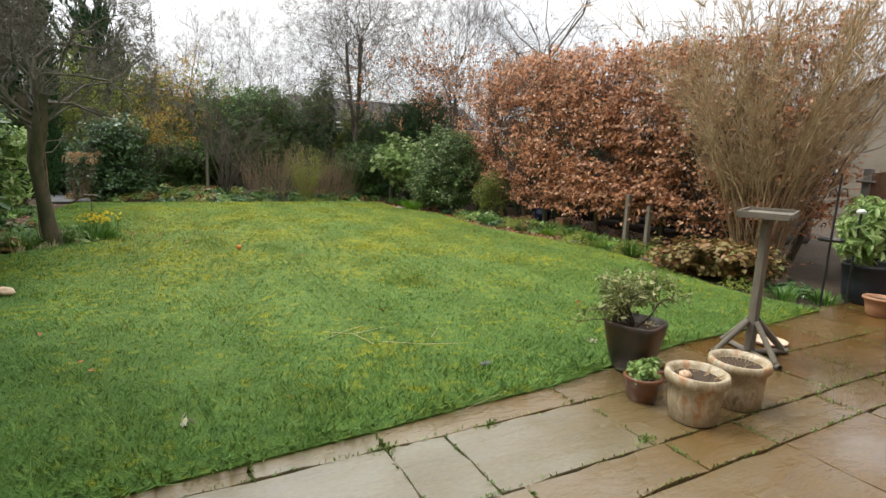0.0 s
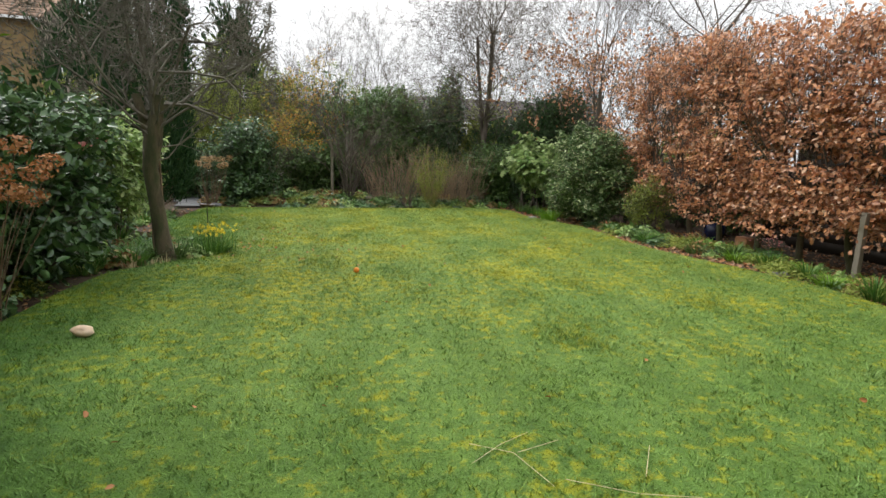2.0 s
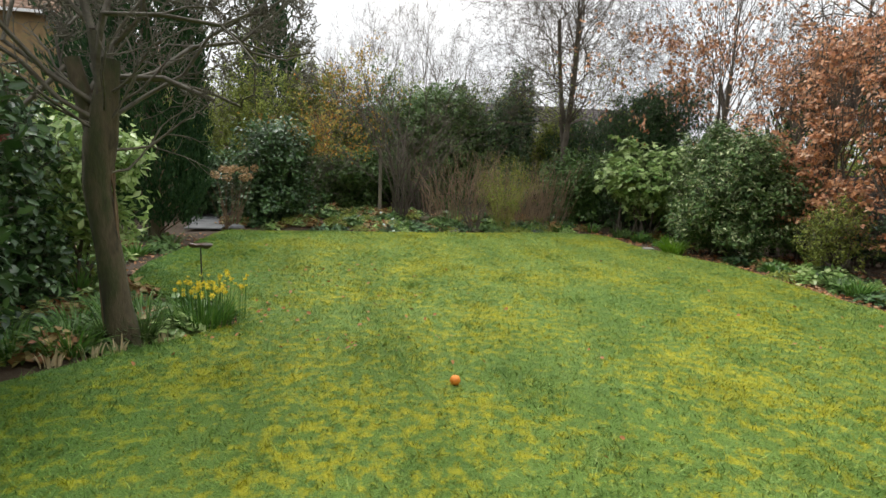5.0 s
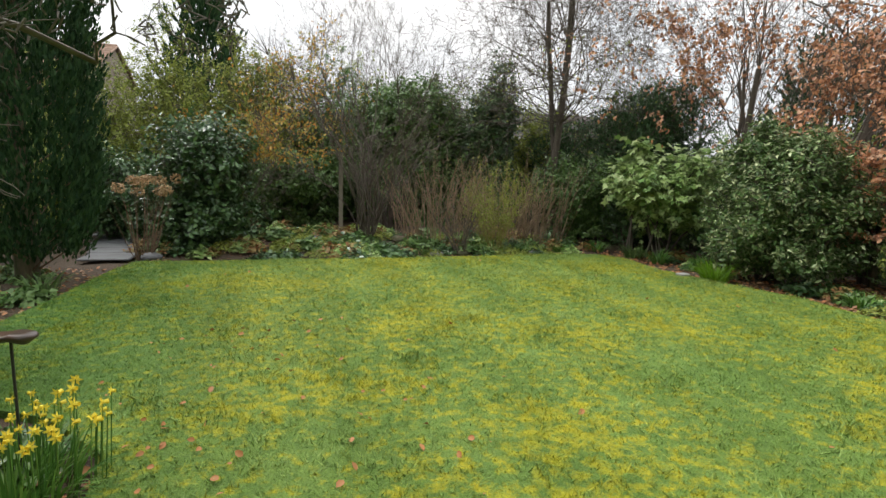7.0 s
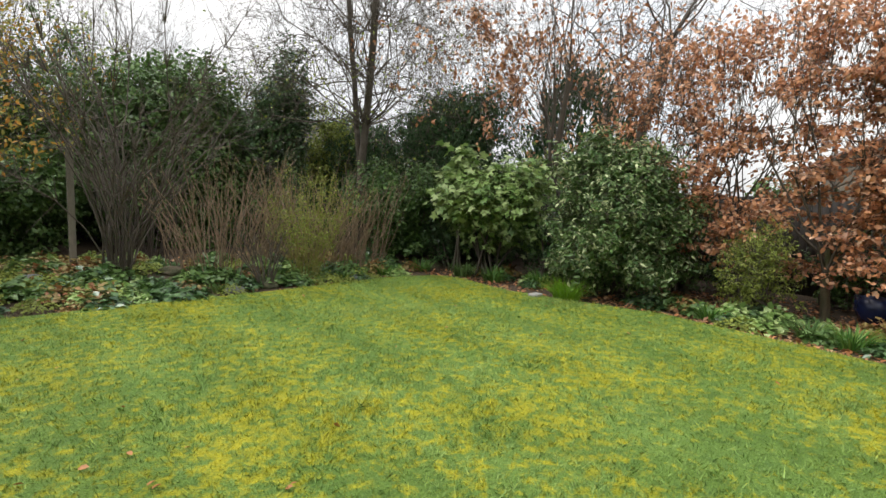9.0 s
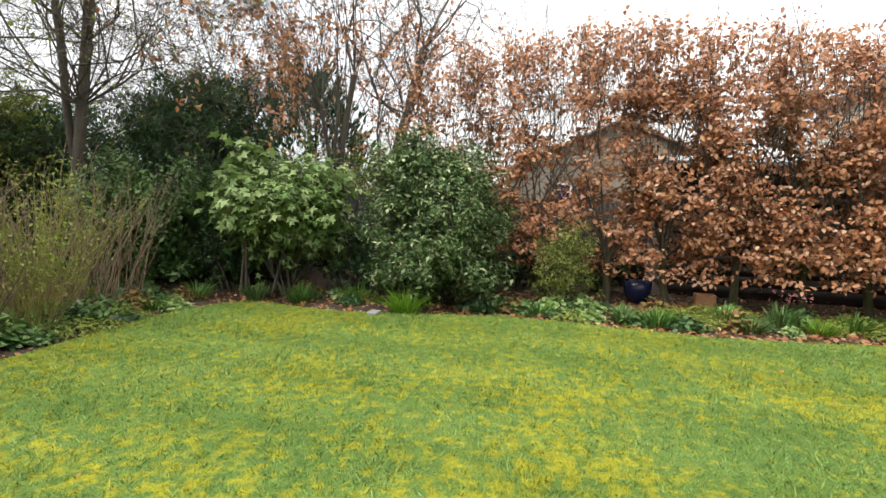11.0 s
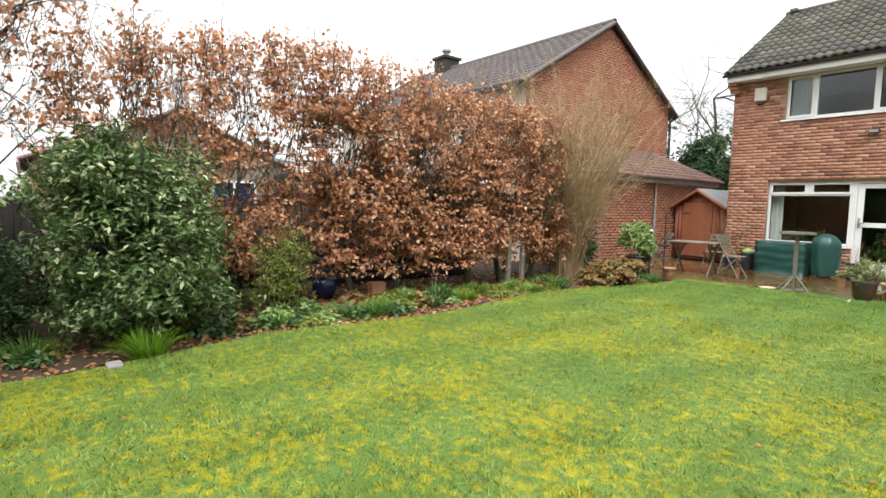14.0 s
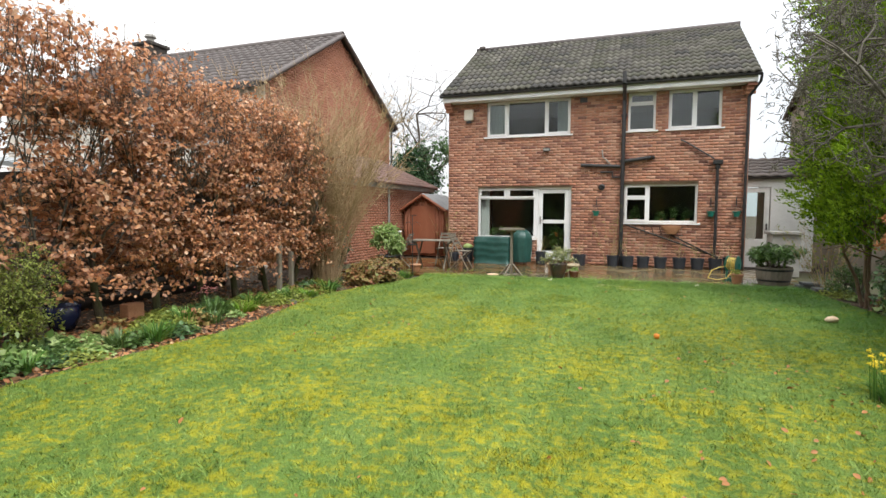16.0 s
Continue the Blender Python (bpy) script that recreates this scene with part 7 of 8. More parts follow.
def ground_cover():
    kinds = []
    for k, (mat, L, W, R, n, lab) in enumerate([(mat_mid, 0.08, 0.055, 0.24, 230, "low green leafy plant in the border"), (mat_fatsia, 0.07, 0.055, 0.18, 150, "low pale green leafy plant in the border"), (mat_dark, 0.08, 0.05, 0.24, 220, "low dark green plant in the border"), (mat_yellowgreen, 0.05, 0.022, 0.24, 360, "low yellow-green tufted plant in the border"), (mat_heuchera, 0.06, 0.045, 0.2, 200, "low bronze-leaved plant in the border")]):
        r = rs(300 + k)
        t = thing("border_plant", (0, 0, -30), lab, "plant", "low border plants")
        a, b = r.uniform(0, 6.28, n), R * np.sqrt(r.random(n))
        P = np.stack([b * np.cos(a), b * np.sin(a), -30 + 0.02 + 0.13 * (1 - (b / R) ** 2) * r.random(n)], 1)
        N = np.stack([np.cos(a) * 0.5, np.sin(a) * 0.5, np.ones(n)], 1)
        part_np("foliage", leaves(P, N, L, W * 1.1, DIAMOND, r, 0.6, 0.5), mat, t, kind="stuff")
        kinds.append(t)
    r = rs(310)
    spots = []
    for x0, x1, y0, y1, m in ((2.9, 3.9, 6.2, 10.2, 70), (2.75, 3.8, 10.2, 12.8, 40), (2.6, 3.6, 14.0, 15.8, 14), (-4.6, 2.2, 15.8, 16.6, 120), (-4.4, -1.2, 16.5, 18.4, 130), (-1.2, 2.4, 16.6, 17.4, 30), (-6.3, -5.45, 5.8, 9.6, 70), (-5.9, -4.9, 9.7, 11.4, 30), (-5.3, -4.3, 9.7, 10.6, 14), (-6.5, -5.5, 11.8, 15.4, 40), (-6.1, -5.5, 3.9, 5.6, 12), (-5.3, -4.7, 15.9, 17.4, 6), (2.6, 3.2, 4.0, 5.0, 5), (-5.9, -5.35, 2.9, 3.9, 6)):
        for _ in range(int(m * 0.68)):
            spots.append((r.uniform(x0, x1), r.uniform(y0, y1)))
    used = set()
    for x, y in spots:
        k = int(r.integers(0, 5))
        if x > 2.5 and y < 11 and r.random() < 0.5:
            k = 3
        s = r.uniform(0.6, 1.25)
        c = copy_thing(kinds[k], Matrix.Translation((x, y, ground_height(x, y) + 0.005)) @ Matrix.Rotation(r.uniform(0, 6.28), 4, 'Z'))
        c.scale = (s, s, s)
    for t in kinds:
        for c in list(t.children):
            bpy.data.objects.remove(c)
        bpy.data.objects.remove(t)


ground_cover()


def litter():
    r = rs(400)
    P = []
    for x0, x1, y0, y1, m in ((2.35, 4.4, 5.6, 13.2, 6500), (2.1, 3.6, 13.2, 16, 900), (-6.6, -5.2, 5.5, 15.5, 1500), (-4.9, 2.5, 15.7, 18.2, 1100), (-4.6, -3.8, 10.0, 10.5, 60), (4.4, 5.3, 5.5, 12, 700)):
        X, Y = r.uniform(x0, x1, m), r.uniform(y0, y1, m)
        ok = ~inside(LAWN, X, Y)
        P += [(x, y, ground_height(x, y) + 0.012) for x, y in zip(X[ok], Y[ok])]
    P = np.array(P)
    V = leaves(P, np.zeros((len(P), 3)), 0.06, 0.04, OVAL, r, 1.0, 0.35)
    tagged(hang("leaf_litter", np_mesh("leaf_litter", *V, mat_litter)), "brown fallen leaves lying on the border soil", "leaf litter", kind="stuff")
    # single leaves on the grass
    X, Y = np.concatenate([r.uniform(-5.2, 2.4, 60), r.uniform(-4.3, -2.2, 110), r.uniform(0.5, 2.5, 25)]), np.concatenate([r.uniform(4.0, 15.5, 60), r.uniform(9.3, 12.5, 110), r.uniform(7.5, 14, 25)])
    ok = inside(LAWN, X, Y)
    me = np_mesh("fallen_leaf", *leaves(np.zeros((1, 3)), np.zeros((1, 3)), 0.062, 0.045, OVAL, rs(5), 1.0, 0.3), mat_orange_litter)
    for x, y in list(zip(X[ok], Y[ok])) + [(-3.81, 5.02), (-3.29, 12.0), (-1.83, 10.9)]:
        ob = new("fallen_leaf", me)
        tagged(ob, "curled brown leaf lying on the grass", "leaf", "fallen leaves on the lawn")
        ob.location = (x, y, 0.034)
        s = r.uniform(0.4, 0.95)
        ob.scale = (s, s, s)
        ob.rotation_euler = (r.normal() * 0.3, r.normal() * 0.3, r.uniform(0, 6.28))


litter()

# ---------- things on the patio ----------
def soil_disc(c, r_, z, parent, mat=None):
    part("soil", turned([(r_, 0), (r_, 0.01), (r_ * 0.4, 0.02)], (c[0], c[1], z), 18), mat or mat_soil, parent)


def round_pot(nm, c, r0, r1, h, mat, label, rim=0.02, rimh=0.05, seg=28, fill=0.9, group="", lean=0.0):
    t = thing(nm, (c[0], c[1], 0), label, "plant pot", group)
    R = r1 - rim
    w = 0.018
    prof = [(r0 * 0.9, 0), (r0, 0.01), (r0 + (R - r0) * 0.55, h * 0.45), (R, h - rimh), (r1 - 0.004, h - rimh + 0.004), (r1, h - rimh * 0.5), (r1 - 0.004, h - 0.004), (r1 - 0.012, h), (r1 - w - 0.01, h - 0.006), (R - w, h * fill), (R - w - 0.01, h * fill - 0.03)]
    part("pot_body", turned(prof, (c[0], c[1], 0), seg), mat, t, smooth=True)
    soil_disc(c, R - w - 0.004, h * fill - 0.02, t)
    return t


def foliage_on(parent, c, rad, n, L, W, mat, seed, tmpl=OVAL, stems=8, mat_s=None, base=None, **k):
    r = rs(seed)
    P, N = blob(c, rad, n, r, 12, 0.4, 0.45)
    part_np("foliage", leaves(P, N, L, W, tmpl, r, **k), mat, parent, kind="stuff")
    b = base or (c[0], c[1], c[2] - rad[2])
    segs = []
    for i in range(stems):
        q = P[r.integers(0, len(P))]
        m = np.array(b) * 0.5 + q * 0.5 + r.normal(size=3) * 0.03
        segs += [(b, tuple(m), 0.007, 0.005), (tuple(m), tuple(q), 0.005, 0.002)]
    if segs:
        part_np("stem_growth", tubes(segs, 4), mat_s or mat_twig, parent, kind="stuff")


def dry_stems(parent, c, z, n, h, spread, seed, mat=None):
    segs, tips = canes(rs(seed), (c[0], c[1], z), n, h, spread, 0.003, 0.6, base=0.09, steps=3, curve=0.15)
    part_np("dry_stems", tubes(segs, 3), mat or mat_strawtwig, parent, kind="stuff")


# two weathered clay pots by the lawn corner
p1 = round_pot("clay_pot", (-0.83, 2.98), 0.125, 0.165, 0.275, mat_terra, "weathered clay pot with dry stems on wet paving", rim=0.022, rimh=0.06, group="pair of clay pots")
dry_stems(p1, (-0.83, 2.98), 0.23, 26, 0.10, 0.10, 501)
part("stone", turned([(0.01, 0), (0.03, 0.01), (0.034, 0.025), (0.02, 0.04)], (-0.90, 3.0, 0.235), 10), mat_stoneball, p1, smooth=True)
p2 = round_pot("clay_pot", (-0.43, 3.0), 0.135, 0.168, 0.275, mat_terra, "weathered clay pot filled with dead stems on wet paving", rim=0.022, rimh=0.055, group="pair of clay pots")
dry_stems(p2, (-0.43, 3.0), 0.22, 22, 0.09, 0.10, 502)
pb = round_pot("glazed_bowl", (-0.90, 3.27), 0.085, 0.115, 0.15, mat_redglaze, "small red-brown glazed pot with a pale green succulent", rim=0.008, rimh=0.03)
foliage_on(pb, (-0.90, 3.27, 0.17), (0.10, 0.10, 0.04), 130, 0.05, 0.03, mat_fatsia, 503, stems=0)
pb2 = round_pot("glazed_bowl", (-0.70, 3.38), 0.075, 0.10, 0.13, mat_redglaze, "small brown glazed pot with green leaves", rim=0.008, rimh=0.03)
foliage_on(pb2, (-0.70, 3.38, 0.15), (0.08, 0.08, 0.04), 80, 0.045, 0.025, mat_fatsia, 504, stems=0)


def square_pot():
    c = (-0.60, 3.62)
    t = thing("square_pot", (c[0], c[1], 0), "dark glazed square-shouldered pot with a small shrub at the lawn edge", "plant pot")
    bm = bmesh.new()
    ang = radians(20)
    prof = [(0.11, 0.0), (0.125, 0.02), (0.155, 0.18), (0.175, 0.30), (0.18, 0.335), (0.172, 0.34), (0.158, 0.335), (0.15, 0.29), (0.14, 0.285)]
    rings = []
    n = 32
    for r_, z in prof:
        ring = []
        for i in range(n):
            a = 2 * math.pi * i / n
            e = 4.2
            k = 1 / (abs(math.cos(a)) ** e + abs(math.sin(a)) ** e) ** (1 / e)
            b = min(1.0, z / 0.2)
            rr = r_ * (1 + (k - 1) * (0.35 + 0.65 * b))
            ring.append(bm.verts.new((c[0] + rr * math.cos(a + ang), c[1] + rr * math.sin(a + ang), z)))
        rings.append(ring)
    for A, B in zip(rings, rings[1:]):
        for i in range(n):
            bm.faces.new((A[i], A[(i + 1) % n], B[(i + 1) % n], B[i]))
    bm.faces.new(rings[0][::-1])
    bm.faces.new(rings[-1])
    part("pot_body", bm, mat_glaze, t, smooth=True)
    soil_disc(c, 0.14, 0.285, t)
    out, tips = [], []
    r = rs(511)
    for k in range(9):
        grow(r, (c[0] - 0.02, c[1], 0.28), (r.normal() * 0.5 - 0.12, r.normal() * 0.45, 0.9), 0.23, 0.009, 2, out, tips, kids=2, wob=0.2, up=0.05, spread=0.8, ratio=0.7)
    part_np("stem_growth", tubes(out, 4), mat_twig, t, kind="stuff")
    T = np.array([s[1] for s in out if s[1][2] > 0.36])
    P = T[r.integers(0, len(T), 1300)] + r.normal(size=(1300, 3)) * 0.022
    part_np("foliage", leaves(P, r.normal(size=(1300, 3)), 0.042, 0.019, OVAL, r, 0.7, 0.6), mat_potshrub, t, kind="stuff")
    part_np("grass_blades", straps(r, (c[0] + 0.09, c[1] - 0.02, 0.29), 26, 0.06, 0.08, 0.005, 0.8, 0.02), mat_straw, t, kind="stuff")


square_pot()


def bird_table():
    c = (0.45, 3.47)
    t = thing("bird_table", (c[0], c[1], 0), "grey weathered wooden bird table on four braced feet", "bird table")
    part("post", bevel(boxes((c[0] - 0.028, c[0] + 0.028, c[1] - 0.028, c[1] + 0.028, 0.04, 1.03)), 0.004), mat_wood, t)
    # the tray: a board with raised slats along its edges
    A = radians(24)
    m = Matrix.Translation((c[0], c[1], 1.03)) @ Matrix.Rotation(A, 4, 'Z')
    bm = bmesh.new()
    box(bm, -0.25, 0.25, -0.15, 0.15, 0, 0.02, m)
    part("tray", bevel(bm, 0.003), mat_wood, t)
    for a in ((-0.25, 0.25, -0.165, -0.151), (-0.25, 0.25, 0.151, 0.165), (-0.264, -0.251, -0.15, 0.15), (0.251, 0.264, -0.15, 0.15)):
        bm = bmesh.new()
        box(bm, *a, -0.004, 0.042, m)
        part("tray_edge", bevel(bm, 0.003), mat_wood, t)
    bm = bmesh.new()
    box(bm, -0.09, 0.09, -0.018, 0.018, -0.05, -0.001, m)
    part("bearer", bm, mat_wood, t)
    for k in range(4):
        a = A + math.pi / 4 + k * math.pi / 2
        q = Vector((math.cos(a), math.sin(a), 0))
        p = Vector((c[0], c[1], 0))
        part_np("brace", tubes([(tuple(p + q * 0.04 + Vector((0, 0, 0.26))), tuple(p + q * 0.27 + Vector((0, 0, 0.035))), 0.026, 0.026)], 4), mat_wood, t)
        part_np("foot", tubes([(tuple(p + q * 0.03 + Vector((0, 0, 0.022))), tuple(p + q * 0.31 + Vector((0, 0, 0.022))), 0.024, 0.024)], 4), mat_wood, t)


bird_table()
dish = thing("saucer", (0.85, 3.56, 0), "pale round clay saucer lying on the paving", "saucer")
part("dish_body", turned([(0.10, 0.0), (0.13, 0.02), (0.135, 0.03), (0.125, 0.032), (0.11, 0.014), (0.05, 0.012)], (0.85, 3.56, 0.0), 24), mat_stoneball, dish, smooth=True)

# pots and table towards the garage
bp = round_pot("black_barrel_pot", (3.25, 3.95), 0.22, 0.28, 0.42, mat_potblack, "large black pot with a broad green evergreen shrub", rimh=0.04)
foliage_on(bp, (3.25, 3.95, 0.78), (0.42, 0.42, 0.36), 1500, 0.12, 0.04, mat_fatsia, 520, stems=12, base=(3.25, 3.95, 0.36))
tp = round_pot("terracotta_bowl", (2.72, 3.62), 0.09, 0.145, 0.19, mat_terra_plain, "round-bellied terracotta pot on the paving", rimh=0.03)
dry_stems(tp, (2.72, 3.62), 0.15, 16, 0.1, 0.12, 521)


def feeder_pole():
    x, y = 2.6, 4.07
    t = thing("bird_feeder", (x, y, 0), "slim black metal bird feeder pole at the lawn corner", "bird feeder")
    part_np("pole", tubes([((x, y, -0.05), (x + 0.01, y, 1.34), 0.012, 0.011)], 8), mat_black, t, smooth=True)
    part("tray", turned([(0.04, 0.0), (0.11, 0.006), (0.12, 0.03), (0.112, 0.03), (0.10, 0.012)], (x + 0.005, y, 0.66), 18), mat_black, t)
    for s_ in (-1, 1):
        pts = [(x + 0.01, y, 1.12), (x + 0.01 + s_ * 0.08, y, 1.20), (x + 0.01 + s_ * 0.16, y, 1.17), (x + 0.01 + s_ * 0.17, y, 1.11)]
        part_np("hook", tubes([(a, b, 0.006, 0.006) for a, b in zip(pts, pts[1:])], 6), mat_black, t)


feeder_pole()


def garden_table():
    cx, cy = 2.75, 2.45
    t = thing("garden_table", (cx, cy, 0), "weathered wooden folding garden table", "table")
    A = radians(8)
    m = Matrix.Translation((cx, cy, 0)) @ Matrix.Rotation(A, 4, 'Z')
    for i in range(8):
        bm = bmesh.new()
        box(bm, -0.52, 0.52, -0.36 + i * 0.09, -0.36 + i * 0.09 + 0.082, 0.69, 0.71, m)
        part("slat", bm, mat_wood, t)
    for s in (-1, 1):
        bm = bmesh.new()
        box(bm, s * 0.48 - 0.02, s * 0.48 + 0.02, -0.36, 0.36, 0.64, 0.689, m)
        part("apron", bm, mat_wood, t)
        for q in (-1, 1):
            a, b = m @ Vector((s * 0.36, q * 0.33, 0.66)), m @ Vector((s * 0.36, -q * 0.33, 0.0))
            part_np("leg", tubes([(tuple(a), tuple(b), 0.025, 0.025)], 4), mat_wood, t)


garden_table()


def folding_chair(x, y, ang, label):
    t = thing("folding_chair", (x, y, 0), label, "chair", "chairs round the garden table")
    m = Matrix.Translation((x, y, 0)) @ Matrix.Rotation(radians(ang), 4, 'Z')

    def bar(nm, a, b, r_=0.016):
        part_np(nm, tubes([(tuple(m @ Vector(a)), tuple(m @ Vector(b)), r_, r_)], 4), mat_wood, t)
    for s in (-0.2, 0.2):
        bar("leg", (s, 0.22, 0), (s, -0.28, 0.86))
        bar("leg", (s * 0.85, -0.26, 0), (s * 0.85, 0.2, 0.46))
    for i in range(5):
        bm = bmesh.new()
        box(bm, -0.19, 0.19, -0.16 + i * 0.075, -0.16 + i * 0.075 + 0.06, 0.445, 0.46, m)
        part("seat_slat", bm, mat_wood, t)
    for i in range(3):
        z = 0.62 + i * 0.09
        yy = 0.22 - 0.5 * z / 0.86
        bm = bmesh.new()
        box(bm, -0.21, 0.21, yy - 0.01, yy + 0.008, z, z + 0.055, m)
        part("back_slat", bm, mat_wood, t)


folding_chair(1.95, 2.45, 90, "weathered wooden folding chair standing at the table")
folding_chair(2.7, 1.65, 0, "weathered wooden folding chair behind the table")
folding_chair(3.55, 2.6, -80, "dark weathered wooden folding chair at the table end")


def covered_bench():
    t = thing("covered_bench", (1.63, 0.62, 0), "garden bench wrapped in a creased green cover", "bench")
    x0, x1, y0, y1, h = 1.13, 2.13, 0.36, 0.86, 0.74
    bm = bmesh.new()
    n, mrows = 44, 16
    r = rs(5)
    ring_at = []
    per = []
    for i in range(n):
        u = i / n * 4
        k = int(u)
        f = u - k
        per.append([(x0 + (x1 - x0) * f, y0), (x1, y0 + (y1 - y0) * f), (x1 - (x1 - x0) * f, y1), (x0, y1 - (y1 - y0) * f)][k])
    cx, cy = (x0 + x1) / 2, (y0 + y1) / 2
    for j in range(mrows + 1):
        v = j / mrows
        ring = []
        for i, (x, y) in enumerate(per):
            w = 0.03 * noise.noise(Vector((x * 5, y * 5, v * 3))) + 0.022 * math.sin(v * 26 + 2 * noise.noise(Vector((x * 3, y * 3, 0)))) * (0.5 + v * 0.5)
            k = 1.0 + w * 2 + (0.10 if v < 0.06 else 0) - (0.10 * max(0, v - 0.9) * 10)
            z = v * h + 0.01 * noise.noise(Vector((x * 8, y * 8, v * 8))) * (v > 0)
            ring.append(bm.verts.new((cx + (x - cx) * (1 + w), cy + (y - cy) * k, max(0.002, z))))
        ring_at.append(ring)
    for A, B in zip(ring_at, ring_at[1:]):
        for i in range(n):
            bm.faces.new((A[i], A[(i + 1) % n], B[(i + 1) % n], B[i]))
    bm.faces.new(ring_at[-1])
    part("cover", bm, mat_greencover, t, smooth=True)
    b = thing("covered_barbecue", (0.83, 0.55, 0), "kettle barbecue under a domed green cover", "barbecue")
    bm = bmesh.new()
    rings = []
    n = 36
    for j in range(19):
        v = j / 18
        z = 0.06 + 0.90 * v
        R = 0.27 * (1.0 if v < 0.72 else math.sqrt(max(0.0, 1 - ((v - 0.72) / 0.29) ** 2))) * (0.92 + 0.1 * math.sin(v * 3))
        ring = []
        for i in range(n):
            a = 2 * math.pi * i / n
            q = R * (1 + 0.07 * math.sin(a * 9 + 2 * math.sin(v * 3)) * (1 - v * 0.6))
            ring.append(bm.verts.new((0.83 + q * math.cos(a), 0.55 + q * math.sin(a), z)))
        rings.append(ring)
    for A, B in zip(rings, rings[1:]):
        for i in range(n):
            bm.faces.new((A[i], A[(i + 1) % n], B[(i + 1) % n], B[i]))
    bm.faces.new(rings[-1])
    part("cover", bm, mat_greencover, b, smooth=True)
    for k in range(3):
        a = k * 2.1 + 0.4
        part_np("leg", tubes([((0.83 + 0.2 * math.cos(a), 0.55 + 0.2 * math.sin(a), 0.0), (0.83 + 0.15 * math.cos(a), 0.55 + 0.15 * math.sin(a), 0.12), 0.014, 0.014)], 8), mat_black, b)


covered_bench()


def black_pot(x, y, r1, h, seed, plant=True, label="black plastic pot with bare stems against the brick wall", group="row of black pots"):
    t = thing("black_pot", (x, y, 0), label, "plant pot", group)
    part("pot_body", turned([(r1 * 0.78, 0), (r1 * 0.8, 0.01), (r1 * 0.96, h - 0.04), (r1, h - 0.038), (r1, h), (r1 - 0.012, h), (r1 - 0.02, h - 0.04)], (x, y, 0), 22), mat_potblack, t, smooth=False)
    soil_disc((x, y), r1 - 0.022, h - 0.045, t)
    if plant:
        segs, tips = canes(rs(seed), (x, y, h - 0.04), 6, 0.55, 0.22, 0.005, 0.5, base=0.05)
        part_np("stem_growth", tubes(segs, 4), mat_strawtwig, t, kind="stuff")
        T = np.array([q for q, d in tips])
        P = T[rs(seed).integers(0, len(T), 40)] + rs(seed + 1).normal(size=(40, 3)) * 0.03
        part_np("foliage", leaves(P, np.zeros((40, 3)), 0.035, 0.016, DIAMOND, rs(seed)), mat_yellowgreen, t, kind="stuff")


for k, x in enumerate([-1.58, -1.95, -2.33, -2.75, -3.20, -3.62, -4.03]):
    black_pot(x, 0.30 + 0.02 * (k % 2), 0.165, 0.29, 530 + k)
black_pot(-4.36, 0.28, 0.17, 0.33, 541, label="black plastic pot at the house corner")
black_pot(-0.72, 0.42, 0.18, 0.30, 542, label="black plastic pot beside the back door")
black_pot(0.30, 0.55, 0.15, 0.36, 543, label="black plastic pot in front of the back door")
black_pot(2.42, 0.50, 0.175, 0.40, 544, plant=False, label="tall black pot holding a green and white bag", group="")
bag = thing("compost_bag", (2.42, 0.5, 0.36), "crumpled green and white compost bag in a black pot", "bag")
bb = turned([(0.10, 0), (0.13, 0.04), (0.15, 0.08), (0.11, 0.13), (0.03, 0.16)], (2.42, 0.5, 0.36), 20)
for v in bb.verts:
    v.co += Vector((1, 1, 0.6)) * 0.03 * noise.noise(v.co * 14)
part("bag_body", bb, mat_fatsia, bag, smooth=True)
black_pot(2.85, 0.45, 0.15, 0.25, 545, plant=False, label="low black pot by the house corner", group="")
twiggy("climbing_stems", (3.0, 0.22), 1.5, 0.4, 22, 0.006, 546, mat_strawtwig, "dry climbing stems against the brick corner", mat_yellowgreen, 220, 0.04, 0.02, sidetwigs=90)
twiggy("climbing_stems", (-1.55, 0.2), 1.55, 0.5, 14, 0.006, 547, mat_strawtwig, "dry climbing stems beside the soil pipe", mat_yellowgreen, 160, 0.04, 0.02, sidetwigs=70)


